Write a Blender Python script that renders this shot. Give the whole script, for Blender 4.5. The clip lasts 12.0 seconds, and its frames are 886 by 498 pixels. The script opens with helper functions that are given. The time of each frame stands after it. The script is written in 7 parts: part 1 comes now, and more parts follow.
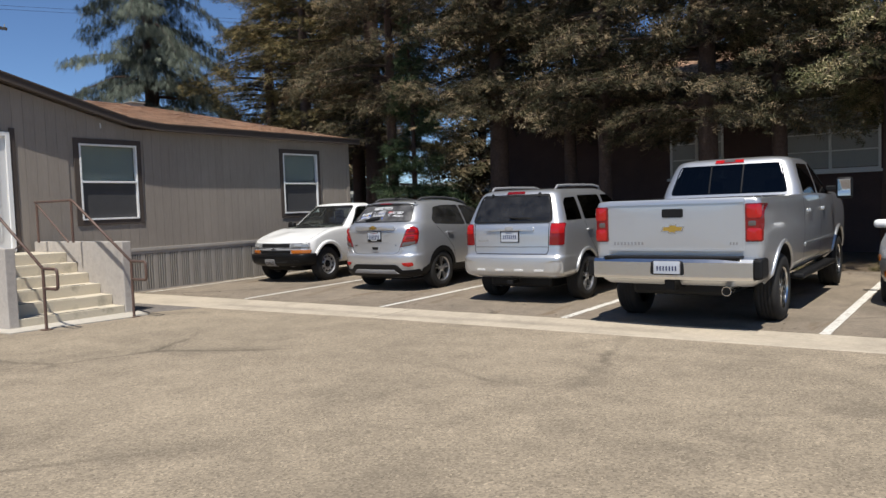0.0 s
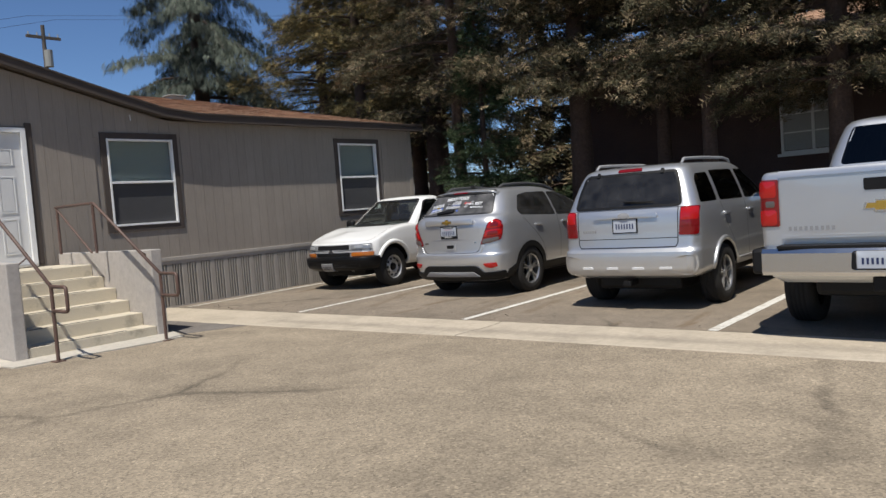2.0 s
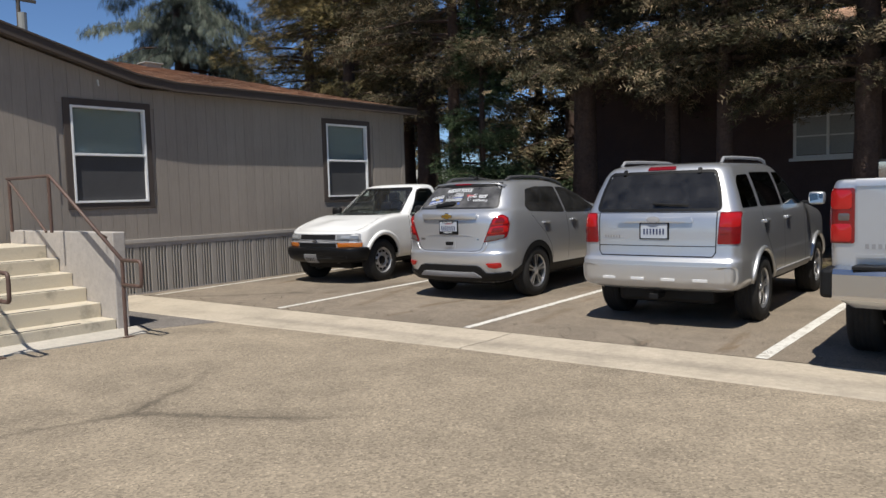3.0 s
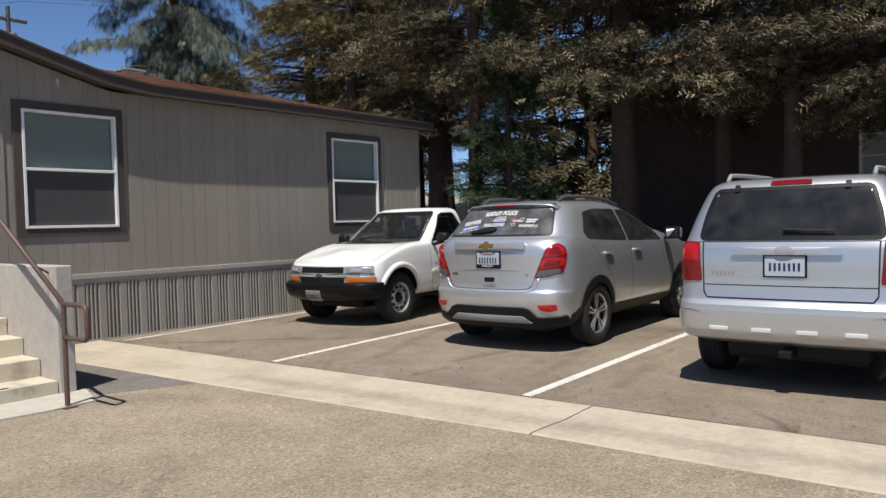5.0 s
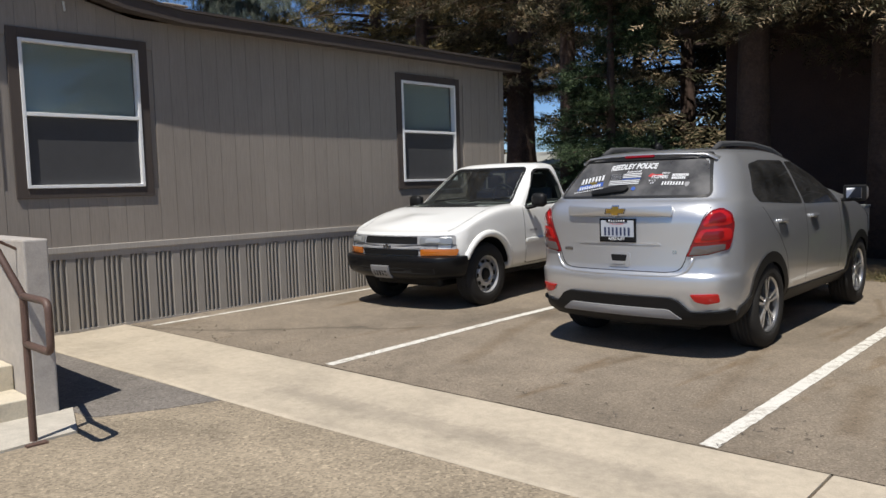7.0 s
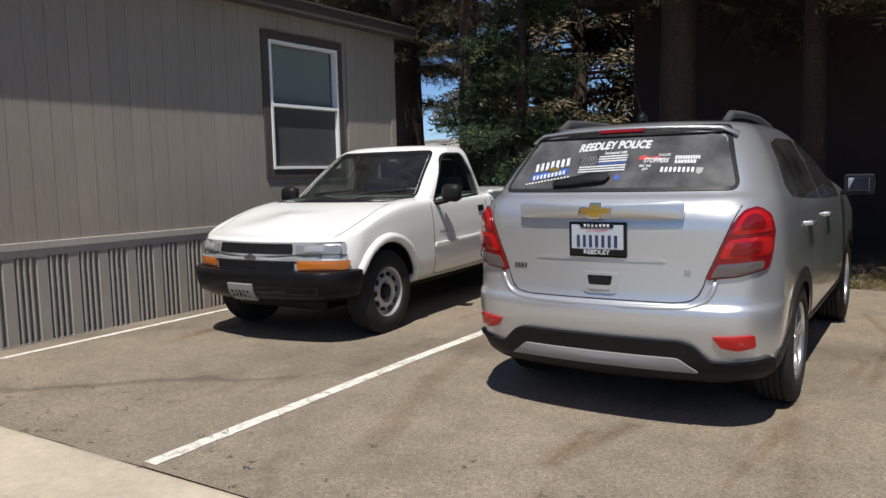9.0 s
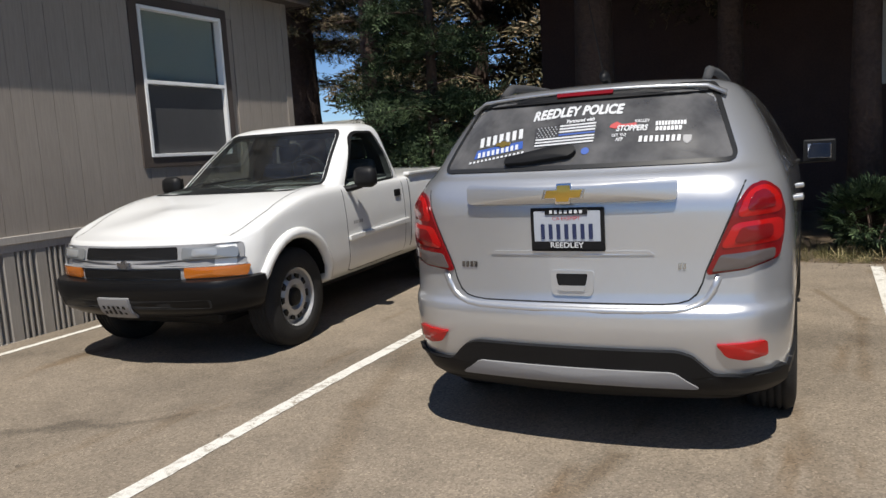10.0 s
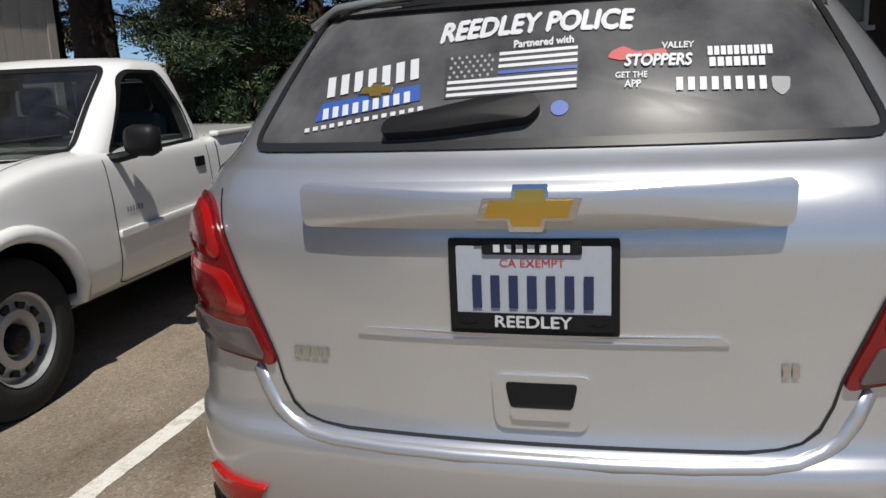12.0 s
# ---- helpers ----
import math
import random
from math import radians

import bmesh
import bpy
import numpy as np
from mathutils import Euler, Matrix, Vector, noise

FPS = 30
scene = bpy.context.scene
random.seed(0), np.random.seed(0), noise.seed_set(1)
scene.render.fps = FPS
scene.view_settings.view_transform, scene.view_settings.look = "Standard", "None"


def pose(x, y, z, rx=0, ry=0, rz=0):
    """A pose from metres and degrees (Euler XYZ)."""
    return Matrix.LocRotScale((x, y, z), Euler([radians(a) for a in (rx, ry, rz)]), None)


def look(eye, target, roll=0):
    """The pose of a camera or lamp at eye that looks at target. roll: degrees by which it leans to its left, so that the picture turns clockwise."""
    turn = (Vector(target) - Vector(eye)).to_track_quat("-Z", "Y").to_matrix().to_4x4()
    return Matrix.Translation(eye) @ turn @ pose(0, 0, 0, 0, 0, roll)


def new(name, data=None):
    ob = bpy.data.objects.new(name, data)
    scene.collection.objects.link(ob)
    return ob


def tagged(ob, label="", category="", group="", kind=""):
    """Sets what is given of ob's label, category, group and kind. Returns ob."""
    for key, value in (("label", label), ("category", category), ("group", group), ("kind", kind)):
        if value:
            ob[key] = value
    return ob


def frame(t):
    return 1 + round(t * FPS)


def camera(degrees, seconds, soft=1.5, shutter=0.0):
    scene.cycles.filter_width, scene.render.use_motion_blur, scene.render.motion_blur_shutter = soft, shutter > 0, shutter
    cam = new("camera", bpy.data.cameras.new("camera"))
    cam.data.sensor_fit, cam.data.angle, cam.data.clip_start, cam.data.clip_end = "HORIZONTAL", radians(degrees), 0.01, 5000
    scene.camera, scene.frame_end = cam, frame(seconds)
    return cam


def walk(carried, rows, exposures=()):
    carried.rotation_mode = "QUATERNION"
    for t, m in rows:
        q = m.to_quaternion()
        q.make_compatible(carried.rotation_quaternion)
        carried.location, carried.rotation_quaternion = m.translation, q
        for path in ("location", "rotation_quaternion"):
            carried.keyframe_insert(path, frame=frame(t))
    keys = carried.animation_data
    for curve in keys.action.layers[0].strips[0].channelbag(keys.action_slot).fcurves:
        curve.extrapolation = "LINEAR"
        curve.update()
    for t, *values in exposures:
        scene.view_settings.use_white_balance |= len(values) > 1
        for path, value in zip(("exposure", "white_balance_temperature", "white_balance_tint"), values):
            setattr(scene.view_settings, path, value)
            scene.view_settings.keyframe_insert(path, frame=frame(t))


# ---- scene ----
cam = camera(60.7, 12.0)
PATH = [
    (0, (0.401, 0.08, 1.563), (-0.781, 1.69, 1.453), -2.0),
    (0.5, (-0.045, 0.477, 1.541), (-1.257, 2.065, 1.442), -3.4),
    (1, (-0.466, 0.925, 1.516), (-1.743, 2.457, 1.368), -3.2),
    (1.5, (-1.008, 1.318, 1.534), (-2.364, 2.785, 1.438), -3.1),
    (2, (-1.397, 1.719, 1.466), (-2.699, 3.233, 1.356), -4.3),
    (2.5, (-1.865, 2.081, 1.519), (-3.025, 3.702, 1.352), -0.5),
    (3, (-2.366, 2.391, 1.526), (-3.621, 3.941, 1.383), -1.6),
    (3.2, (-2.513, 2.531, 1.518), (-3.773, 4.079, 1.399), -1.6),
    (4.8, (-3.876, 3.655, 1.473), (-4.958, 5.335, 1.388), -1.2),
    (5, (-4.096, 3.807, 1.484), (-5.348, 5.365, 1.416), -1.5),
    (5.5, (-4.602, 4.155, 1.483), (-6.012, 5.571, 1.419), -2.1),
    (6, (-4.958, 4.514, 1.434), (-6.446, 5.847, 1.352), -2.6),
    (6.5, (-5.37, 4.935, 1.469), (-6.874, 6.246, 1.331), -0.8),
    (7, (-5.789, 5.304, 1.458), (-7.17, 6.742, 1.293), -1.6),
    (7.5, (-6.173, 5.72, 1.438), (-7.44, 7.261, 1.292), -1.9),
    (7.7, (-6.367, 5.902, 1.428), (-7.64, 7.438, 1.29), -2.0),
    (9.3, (-7.641, 7.044, 1.449), (-8.674, 8.744, 1.238), -2.0),
    (9.5, (-7.787, 7.16, 1.461), (-8.752, 8.899, 1.245), -2.7),
    (10, (-8.061, 7.582, 1.432), (-8.956, 9.352, 1.176), -3.4),
    (10.5, (-8.303, 7.986, 1.447), (-9.088, 9.797, 1.124), -1.3),
    (11, (-8.547, 8.423, 1.463), (-9.252, 10.262, 1.115), -2.2),
    (11.5, (-8.682, 8.919, 1.407), (-9.271, 10.801, 1.075), -2.0),
    (12, (-8.875, 9.374, 1.432), (-9.37, 11.27, 1.033), -2.4),
]
walk(cam, [(t, look(eye, target, roll)) for t, eye, target, roll in PATH], [(0.0, 0.10), (1.2, -0.04), (2.5, -0.02), (5.0, 0.12), (6.5, 0.06), (7.5, 0.02), (9.5, 0.06), (11.0, 0.0), (11.5, -0.1), (12.0, -0.2)])

# ---- world, sun, exposure ----
SUN_TO = Vector((0.20, -0.45, 1.0)).normalized()
world = bpy.data.worlds.new("sky")
scene.world = world
world.use_nodes = True
wn = world.node_tree.nodes
sky = wn.new("ShaderNodeTexSky")
sky.sky_type = "NISHITA"
sky.sun_disc = False
sky.sun_elevation = math.asin(SUN_TO.z)
sky.sun_rotation = math.atan2(SUN_TO.x, SUN_TO.y)
sky.altitude, sky.air_density, sky.dust_density, sky.ozone_density = 300, 0.75, 0.0, 8.0
world.node_tree.links.new(sky.outputs[0], wn["Background"].inputs[0])
wn["Background"].inputs[1].default_value = 0.105
sun_data = bpy.data.lights.new("sun", "SUN")
sun_data.energy, sun_data.angle, sun_data.color = 5.2, radians(0.53), (1.0, 0.95, 0.87)
sun = new("sun", sun_data)
sun.matrix_world = look((0, 0, 40), Vector((0, 0, 40)) - SUN_TO)


# ---- materials ----
def lin(c):
    return tuple(x / 12.92 if x <= 0.04045 else ((x + 0.055) / 1.055) ** 2.4 for x in c)


class Mat:
    """A small node-graph helper round one Principled material."""

    def __init__(self, name, color=(0.5, 0.5, 0.5), rough=0.6, metal=0.0, coat=0.0):
        self.m = bpy.data.materials.new(name)
        self.m.use_nodes = True
        self.t = self.m.node_tree
        self.p = self.t.nodes["Principled BSDF"]
        self.set("Base Color", (*color, 1)), self.set("Roughness", rough), self.set("Metallic", metal)
        self.set("Coat Weight", coat), self.set("Coat Roughness", 0.04)

    def set(self, k, v):
        self.p.inputs[k].default_value = v

    def node(self, kind, **kw):
        n = self.t.nodes.new(kind)
        for k, v in kw.items():
            n.inputs[k.replace("_", " ")].default_value = v
        return n

    def link(self, a, b):
        self.t.links.new(a, b)

    def coords(self, scale=(1, 1, 1), rot=(0, 0, 0)):
        tc = self.t.nodes.new("ShaderNodeTexCoord")
        mp = self.t.nodes.new("ShaderNodeMapping")
        mp.inputs["Scale"].default_value, mp.inputs["Rotation"].default_value = scale, rot
        self.link(tc.outputs["Object"], mp.inputs["Vector"])
        return mp.outputs[0]

    def noise(self, scale, detail=4, rough=0.6, co=None):
        n = self.node("ShaderNodeTexNoise", Scale=scale, Detail=detail, Roughness=rough)
        self.link(co or self.coords(), n.inputs["Vector"])
        return n.outputs[0]

    def ramp(self, fac, stops):
        r = self.t.nodes.new("ShaderNodeValToRGB")
        e = r.color_ramp.elements
        while len(e) < len(stops):
            e.new(0.5)
        for el, (p, c) in zip(e, stops):
            el.position = p
            el.color = (*c, 1) if isinstance(c, tuple) else (c, c, c, 1)
        self.link(fac, r.inputs[0])
        return r.outputs[0]

    def mix(self, fac, a, b, mode="MIX"):
        n = self.t.nodes.new("ShaderNodeMix")
        n.data_type, n.blend_type = "RGBA", mode
        for i, s, v in ((0, n.inputs[0], fac), (6, n.inputs[6], a), (7, n.inputs[7], b)):
            if isinstance(v, bpy.types.NodeSocket):
                self.link(v, s)
            elif isinstance(v, (int, float)):
                s.default_value = v if i == 0 else (v, v, v, 1)
            else:
                s.default_value = (*v, 1)
        return n.outputs[2]

    def bump(self, h, strength=0.3, dist=0.01):
        b = self.node("ShaderNodeBump", Strength=strength, Distance=dist)
        self.link(h, b.inputs["Height"])
        self.link(b.outputs[0], self.p.inputs["Normal"])
        return self

    def math(self, op, a, b=0.0):
        n = self.t.nodes.new("ShaderNodeMath")
        n.operation = op
        for s, v in zip(n.inputs, (a, b)):
            if isinstance(v, bpy.types.NodeSocket):
                self.link(v, s)
            else:
                s.default_value = v
        return n.outputs[0]

    def streak(self, co, rag, p, q, w, amount):
        """How much of a ragged soft stain from p to q lies at a place."""
        d = Vector((q[0] - p[0], q[1] - p[1], 0))
        half, d = d.length / 2, d.normalized()
        mid = self.t.nodes.new("ShaderNodeVectorMath")
        mid.operation = "SUBTRACT"
        mid.inputs[1].default_value = ((p[0] + q[0]) / 2, (p[1] + q[1]) / 2, 0)
        self.link(co, mid.inputs[0])
        dots = []
        for v in (d, Vector((-d.y, d.x, 0))):
            n = self.t.nodes.new("ShaderNodeVectorMath")
            n.operation = "DOT_PRODUCT"
            n.inputs[1].default_value = v
            self.link(mid.outputs[0], n.inputs[0])
            dots.append(self.math("ABSOLUTE", n.outputs["Value"]))
        over = self.math("MAXIMUM", self.math("SUBTRACT", dots[0], half), 0.0)
        far = self.math("ADD", self.math("MAXIMUM", over, dots[1]), self.math("MULTIPLY", self.math("SUBTRACT", rag, 0.5), w * 1.6))
        return self.ramp(far, [(0.0, amount), (w * 0.35, amount * 0.8), (w, 0.0)])

    def base(self, sock):
        self.link(sock, self.p.inputs["Base Color"])
        return self

    def rough(self, sock):
        self.link(sock, self.p.inputs["Roughness"])
        return self


def speckled(name, c, var=0.25, scale=3.0, fine=60, rough=0.7, bump=0.15, dist=0.004, coat=0.0, metal=0.0, spec=0.5):
    """A plain surface with broad stains and fine grain."""
    m = Mat(name, c, rough, metal, coat)
    a = m.ramp(m.noise(scale, 5), [(0.3, tuple(x * (1 - var) for x in c)), (0.7, tuple(min(1, x * (1 + var * 0.6)) for x in c))])
    m.set("Specular IOR Level", spec)
    f = m.noise(fine, 3)
    m.base(m.mix(0.5, a, m.ramp(f, [(0.3, tuple(x * (1 - var) for x in c)), (0.7, tuple(min(1, x * (1 + var)) for x in c))])))
    if bump:
        m.bump(f, bump, dist)
    return m.m


def asphalt(name, c, worn=0.5, stone=70, coarse=0.72):
    m = Mat(name, c, 0.9)
    co = m.coords()
    stones = m.node("ShaderNodeTexVoronoi", Scale=stone)
    m.link(co, stones.inputs["Vector"])
    grain = m.ramp(stones.outputs["Color"], [(0.0, 0.30), (0.22, 0.66), (0.5, 0.98), (0.8, 1.25), (1.0, 1.95)])
    fine = m.noise(260, 2, co=co)
    broad = m.ramp(m.noise(0.45, 6, 0.65, co), [(0.32, 0.74), (0.5, 1.0), (0.72, 1.14)])
    mid = m.ramp(m.noise(2.3, 5, 0.7, co), [(0.3, 0.82), (0.65, 1.08)])
    col = m.mix(1.0, c, m.mix(coarse, 1.0, grain), "MULTIPLY")
    col = m.mix(1.0, col, broad, "MULTIPLY")
    col = m.mix(1.0, col, mid, "MULTIPLY")
    # dark sealed wandering cracks and oily smears
    warp = m.node("ShaderNodeTexNoise", Scale=0.8, Detail=6, Roughness=0.7)
    m.link(co, warp.inputs["Vector"])
    vec = m.t.nodes.new("ShaderNodeMix")
    vec.data_type = "VECTOR"
    vec.inputs[0].default_value = 0.35
    m.link(co, vec.inputs[4]), m.link(warp.outputs["Color"], vec.inputs[5])
    cr = m.node("ShaderNodeTexVoronoi", Scale=0.42)
    cr.feature = "DISTANCE_TO_EDGE"
    m.link(vec.outputs[1], cr.inputs["Vector"])
    line = m.ramp(cr.outputs["Distance"], [(0.0, 0.62), (0.006, 0.72), (0.016, 1.0)])
    soft = m.ramp(cr.outputs["Distance"], [(0.0, 0.72), (0.09, 1.0)])
    patch = m.ramp(m.noise(0.35, 2, co=co), [(0.48, 0.0), (0.6, 1.0)])
    col = m.mix(patch, col, m.mix(1.0, col, line, "MULTIPLY"))
    col = m.mix(m.ramp(m.noise(0.6, 3, co=co), [(0.5, 0.0), (0.62, 0.9)]), col, m.mix(1.0, col, soft, "MULTIPLY"))
    if worn:
        st = m.noise(1.0, 4, 0.6, m.coords((2.2, 0.5, 1), (0, 0, radians(-38))))
        col = m.mix(m.ramp(st, [(0.60, 0.0), (0.70, worn)]), col, m.mix(1.0, col, (0.62, 0.50, 0.36), "MULTIPLY"))
        # old oil runs and one tyre arc across the bays
        rag = m.noise(5, 5, 0.7, co)
        for p, q, w, a in (((-10.73, 12.30), (-10.40, 11.08), 0.1, 0.35), ((-10.40, 11.08), (-9.93, 9.86), 0.13, 0.4), ((-8.89, 10.82), (-9.02, 10.12), 0.075, 0.55), ((-8.10, 14.71), (-7.80, 13.72), 0.05, 0.5), ((-7.80, 13.72), (-7.84, 12.26), 0.06, 0.45), ((-7.19, 10.88), (-7.04, 9.88), 0.12, 0.4), ((-8.21, 11.73), (-7.88, 9.88), 0.1, 0.3)):
            col = m.mix(m.streak(co, rag, p, q, w, a), col, m.mix(1.0, col, (0.52, 0.42, 0.29), "MULTIPLY"))
    m.base(col)
    h = m.mix(0.4, stones.outputs["Distance"], fine)
    m.bump(h, 0.5, 0.006)
    return m.m


def concrete(name, c, stain=0.35, streak=False, runs=()):
    m = Mat(name, c, 0.85)
    co = m.coords((1, 1, 4) if streak else (1, 1, 1))
    a = m.ramp(m.noise(1.3, 6, 0.7, co), [(0.3, tuple(x * (1 - stain) for x in c)), (0.55, c), (0.8, tuple(min(1, x * 1.12) for x in c))])
    b = m.ramp(m.noise(14, 4, 0.7, co), [(0.3, 0.85), (0.7, 1.05)])
    f = m.noise(140, 3, co=m.coords())
    col = m.mix(1.0, m.mix(1.0, a, b, "MULTIPLY"), m.ramp(f, [(0.3, 0.88), (0.7, 1.08)]), "MULTIPLY")
    for p, q, w, k in runs:
        col = m.mix(m.streak(co, m.noise(3.5, 6, 0.7, co), p, q, w, k), col, m.mix(1.0, col, (0.62, 0.62, 0.635), "MULTIPLY"))
    m.base(col)
    m.bump(f, 0.25, 0.003)
    return m.m


def stepped_concrete(name, c):
    """Cast concrete with dirt blotches."""
    m = Mat(name, c, 0.85)
    co = m.coords()
    spots = m.ramp(m.noise(3.2, 5, 0.6, co), [(0.56, 0.0), (0.68, 0.8)])
    a = m.mix(spots, c, tuple(x * 0.6 for x in c))
    f = m.noise(120, 3, co=co)
    m.base(m.mix(1.0, a, m.ramp(f, [(0.3, 0.86), (0.7, 1.08)]), "MULTIPLY")).bump(f, 0.3, 0.003)
    return m.m


def siding(name, c):
    m = Mat(name, c, 0.8)
    co = m.coords((1, 1, 0.06))
    g = m.noise(70, 5, 0.7, co)
    b = m.ramp(m.noise(0.9, 5, 0.6, m.coords()), [(0.3, 0.93), (0.7, 1.05)])
    r = m.t.nodes.new("ShaderNodeObjectInfo")
    v = m.ramp(r.outputs["Random"], [(0.0, 0.96), (1.0, 1.04)])
    col = m.mix(1.0, c, m.ramp(g, [(0.3, 0.86), (0.7, 1.08)]), "MULTIPLY")
    m.base(m.mix(1.0, m.mix(1.0, col, b, "MULTIPLY"), v, "MULTIPLY")).bump(g, 0.35, 0.002)
    return m.m


def shingle(name, c):
    m = Mat(name, c, 0.9)
    r = m.t.nodes.new("ShaderNodeObjectInfo")
    isl = m.t.nodes.new("ShaderNodeNewGeometry")
    v = m.ramp(isl.outputs["Random Per Island"], [(0.0, 0.72), (0.5, 1.0), (1.0, 1.25)])
    f = m.noise(90, 3)
    col = m.mix(1.0, m.mix(1.0, c, v, "MULTIPLY"), m.ramp(f, [(0.3, 0.7), (0.7, 1.2)]), "MULTIPLY")
    m.base(m.mix(1.0, col, m.ramp(m.noise(0.8, 5), [(0.3, 0.8), (0.7, 1.1)]), "MULTIPLY")).bump(f, 0.4, 0.004)
    return m.m


def leaf(name, c, c2):
    m = Mat(name, c, 0.7)
    isl = m.t.nodes.new("ShaderNodeNewGeometry")
    v = m.ramp(isl.outputs["Random Per Island"], [(0.0, tuple(x * 0.38 for x in c)), (0.5, tuple(x * 0.9 for x in c)), (0.86, c2), (1.0, tuple(x * 1.65 for x in c2))])
    m.base(m.mix(1.0, v, m.ramp(m.noise(0.5, 3), [(0.3, 0.7), (0.7, 1.25)]), "MULTIPLY"))
    m.set("Specular IOR Level", 0.3)
    m.set("Subsurface Weight", 0.0)
    return m.m


def paint(name, c, metal, rough, coat=1.0, dust=0.15):
    m = Mat(name, c, rough, metal, coat)
    fl = m.noise(900, 1, 0.5)
    d = m.noise(1.7, 5, 0.65)
    col = m.mix(1.0, c, m.ramp(fl, [(0.3, 0.93), (0.7, 1.05)]), "MULTIPLY") if metal else c
    dusty = m.ramp(d, [(0.4, 0.0), (0.85, dust)])
    m.base(m.mix(dusty, col, (0.36, 0.33, 0.29)))
    m.rough(m.ramp(d, [(0.3, rough), (0.8, min(1, rough + 0.12))]))
    return m.m


def glass(name, tint, ior=1.5, gloss_rough=0.0):
    """Thin pane: tinted see-through with a mirror-like sheen."""
    mt = bpy.data.materials.new(name)
    mt.use_nodes = True
    t = mt.node_tree
    t.nodes.clear()
    out, mixn, tr, gl, fr, pw, ad = (t.nodes.new("ShaderNode" + k) for k in ("OutputMaterial", "MixShader", "BsdfTransparent", "BsdfGlossy", "LayerWeight", "Math", "Math"))
    tr.inputs[0].default_value = (*tint, 1)
    gl.inputs["Roughness"].default_value = gloss_rough
    fr.inputs[0].default_value = 0.5
    pw.operation, ad.operation = "POWER", "MULTIPLY_ADD"
    pw.inputs[1].default_value = 4.5
    ad.inputs[1].default_value, ad.inputs[2].default_value = 0.8, ((ior - 1) / (ior + 1)) ** 2
    t.links.new(fr.outputs["Facing"], pw.inputs[0]), t.links.new(pw.outputs[0], ad.inputs[0]), t.links.new(ad.outputs[0], mixn.inputs[0]), t.links.new(tr.outputs[0], mixn.inputs[1]), t.links.new(gl.outputs[0], mixn.inputs[2])
    t.links.new(mixn.outputs[0], out.inputs[0])
    return mt


M_ASPHALT = asphalt("weathered_asphalt", (0.288, 0.237, 0.170), 0.0)
M_BAY = asphalt("bay_asphalt", (0.228, 0.187, 0.140), 0.75, 105, 0.65)
M_PATCH = asphalt("dark_asphalt_patch", (0.185, 0.165, 0.145), 0.0)
M_GUTTER = concrete("gutter_concrete", (0.49, 0.423, 0.327), 0.25, False, [((-10.4, 8.42), (-2.8, 8.80), 0.20, 0.55)])
M_APRON = concrete("apron_concrete", (0.52, 0.48, 0.41), 0.2)
M_STEP = stepped_concrete("step_concrete", (0.56, 0.50, 0.39))
M_STUCCO = concrete("painted_stucco", (0.445, 0.41, 0.375), 0.1)
def worn_paint(name, c, under):
    """Traffic paint rubbed through to the asphalt in patches."""
    m = Mat(name, c, 0.8)
    co = m.coords()
    gone = m.ramp(m.noise(16, 6, 0.75, co), [(0.50, 0.0), (0.60, 0.85)])
    zone = m.ramp(m.noise(0.9, 2, 0.5, co), [(0.35, 0.25), (0.6, 1.0)])
    f = m.noise(130, 3, co=co)
    col = m.mix(1.0, c, m.ramp(f, [(0.3, 0.78), (0.7, 1.05)]), "MULTIPLY")
    m.base(m.mix(m.mix(1.0, gone, zone, "MULTIPLY"), col, under)).bump(f, 0.3, 0.002)
    return m.m


M_LINE = worn_paint("worn_line_paint", (0.72, 0.70, 0.64), (0.27, 0.225, 0.17))
M_SIDING = siding("taupe_siding", (0.275, 0.24, 0.205))
M_TRIM = siding("dark_brown_trim", (0.066, 0.051, 0.043))
M_BAND = siding("grey_band", (0.37, 0.34, 0.305))
M_SKIRT = siding("skirting_vinyl", (0.30, 0.275, 0.245))
M_SHINGLE = shingle("russet_shingle", (0.41, 0.255, 0.165))
M_VINYL = speckled("white_vinyl", (0.78, 0.78, 0.77), 0.05, 4, 60, 0.45, 0.05)
M_DOOR = speckled("white_door_paint", (0.64, 0.64, 0.63), 0.06, 3, 60, 0.45, 0.05)
M_RAIL = speckled("rusty_brown_rail", (0.115, 0.068, 0.052), 0.35, 9, 90, 0.55, 0.2, 0.002)
M_BLIND = speckled("green_grey_blind", (0.50, 0.545, 0.52), 0.06, 3, 40, 0.7, 0.05)
M_DARK = speckled("dark_room", (0.035, 0.035, 0.035), 0.3, 2, 30, 0.9, 0)
M_SCREEN = speckled("insect_screen", (0.055, 0.055, 0.057), 0.15, 6, 300, 0.75, 0.1, 0.001)
M_PANE = glass("window_pane", (0.83, 0.85, 0.84))
M_BARK = speckled("redwood_bark", (0.075, 0.048, 0.036), 0.5, 2, 18, 0.95, 0.8, 0.03)
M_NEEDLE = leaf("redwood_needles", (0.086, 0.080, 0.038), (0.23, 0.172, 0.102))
M_OLIVE = leaf("yellowish_needles", (0.13, 0.112, 0.042), (0.27, 0.205, 0.085))
M_CEDAR = leaf("blue_cedar_needles", (0.060, 0.078, 0.058), (0.125, 0.142, 0.108))
M_GREEN = leaf("fresh_green_needles", (0.036, 0.066, 0.026), (0.082, 0.118, 0.052))
# greener than the redwood needles; the extra brightness puts sunlight into the colour
M_SUNNEEDLE = leaf("sunlit_green_needles", (0.15, 0.15, 0.062), (0.36, 0.30, 0.175))
M_GRASS = leaf("dry_grass", (0.14, 0.13, 0.05), (0.26, 0.21, 0.11))
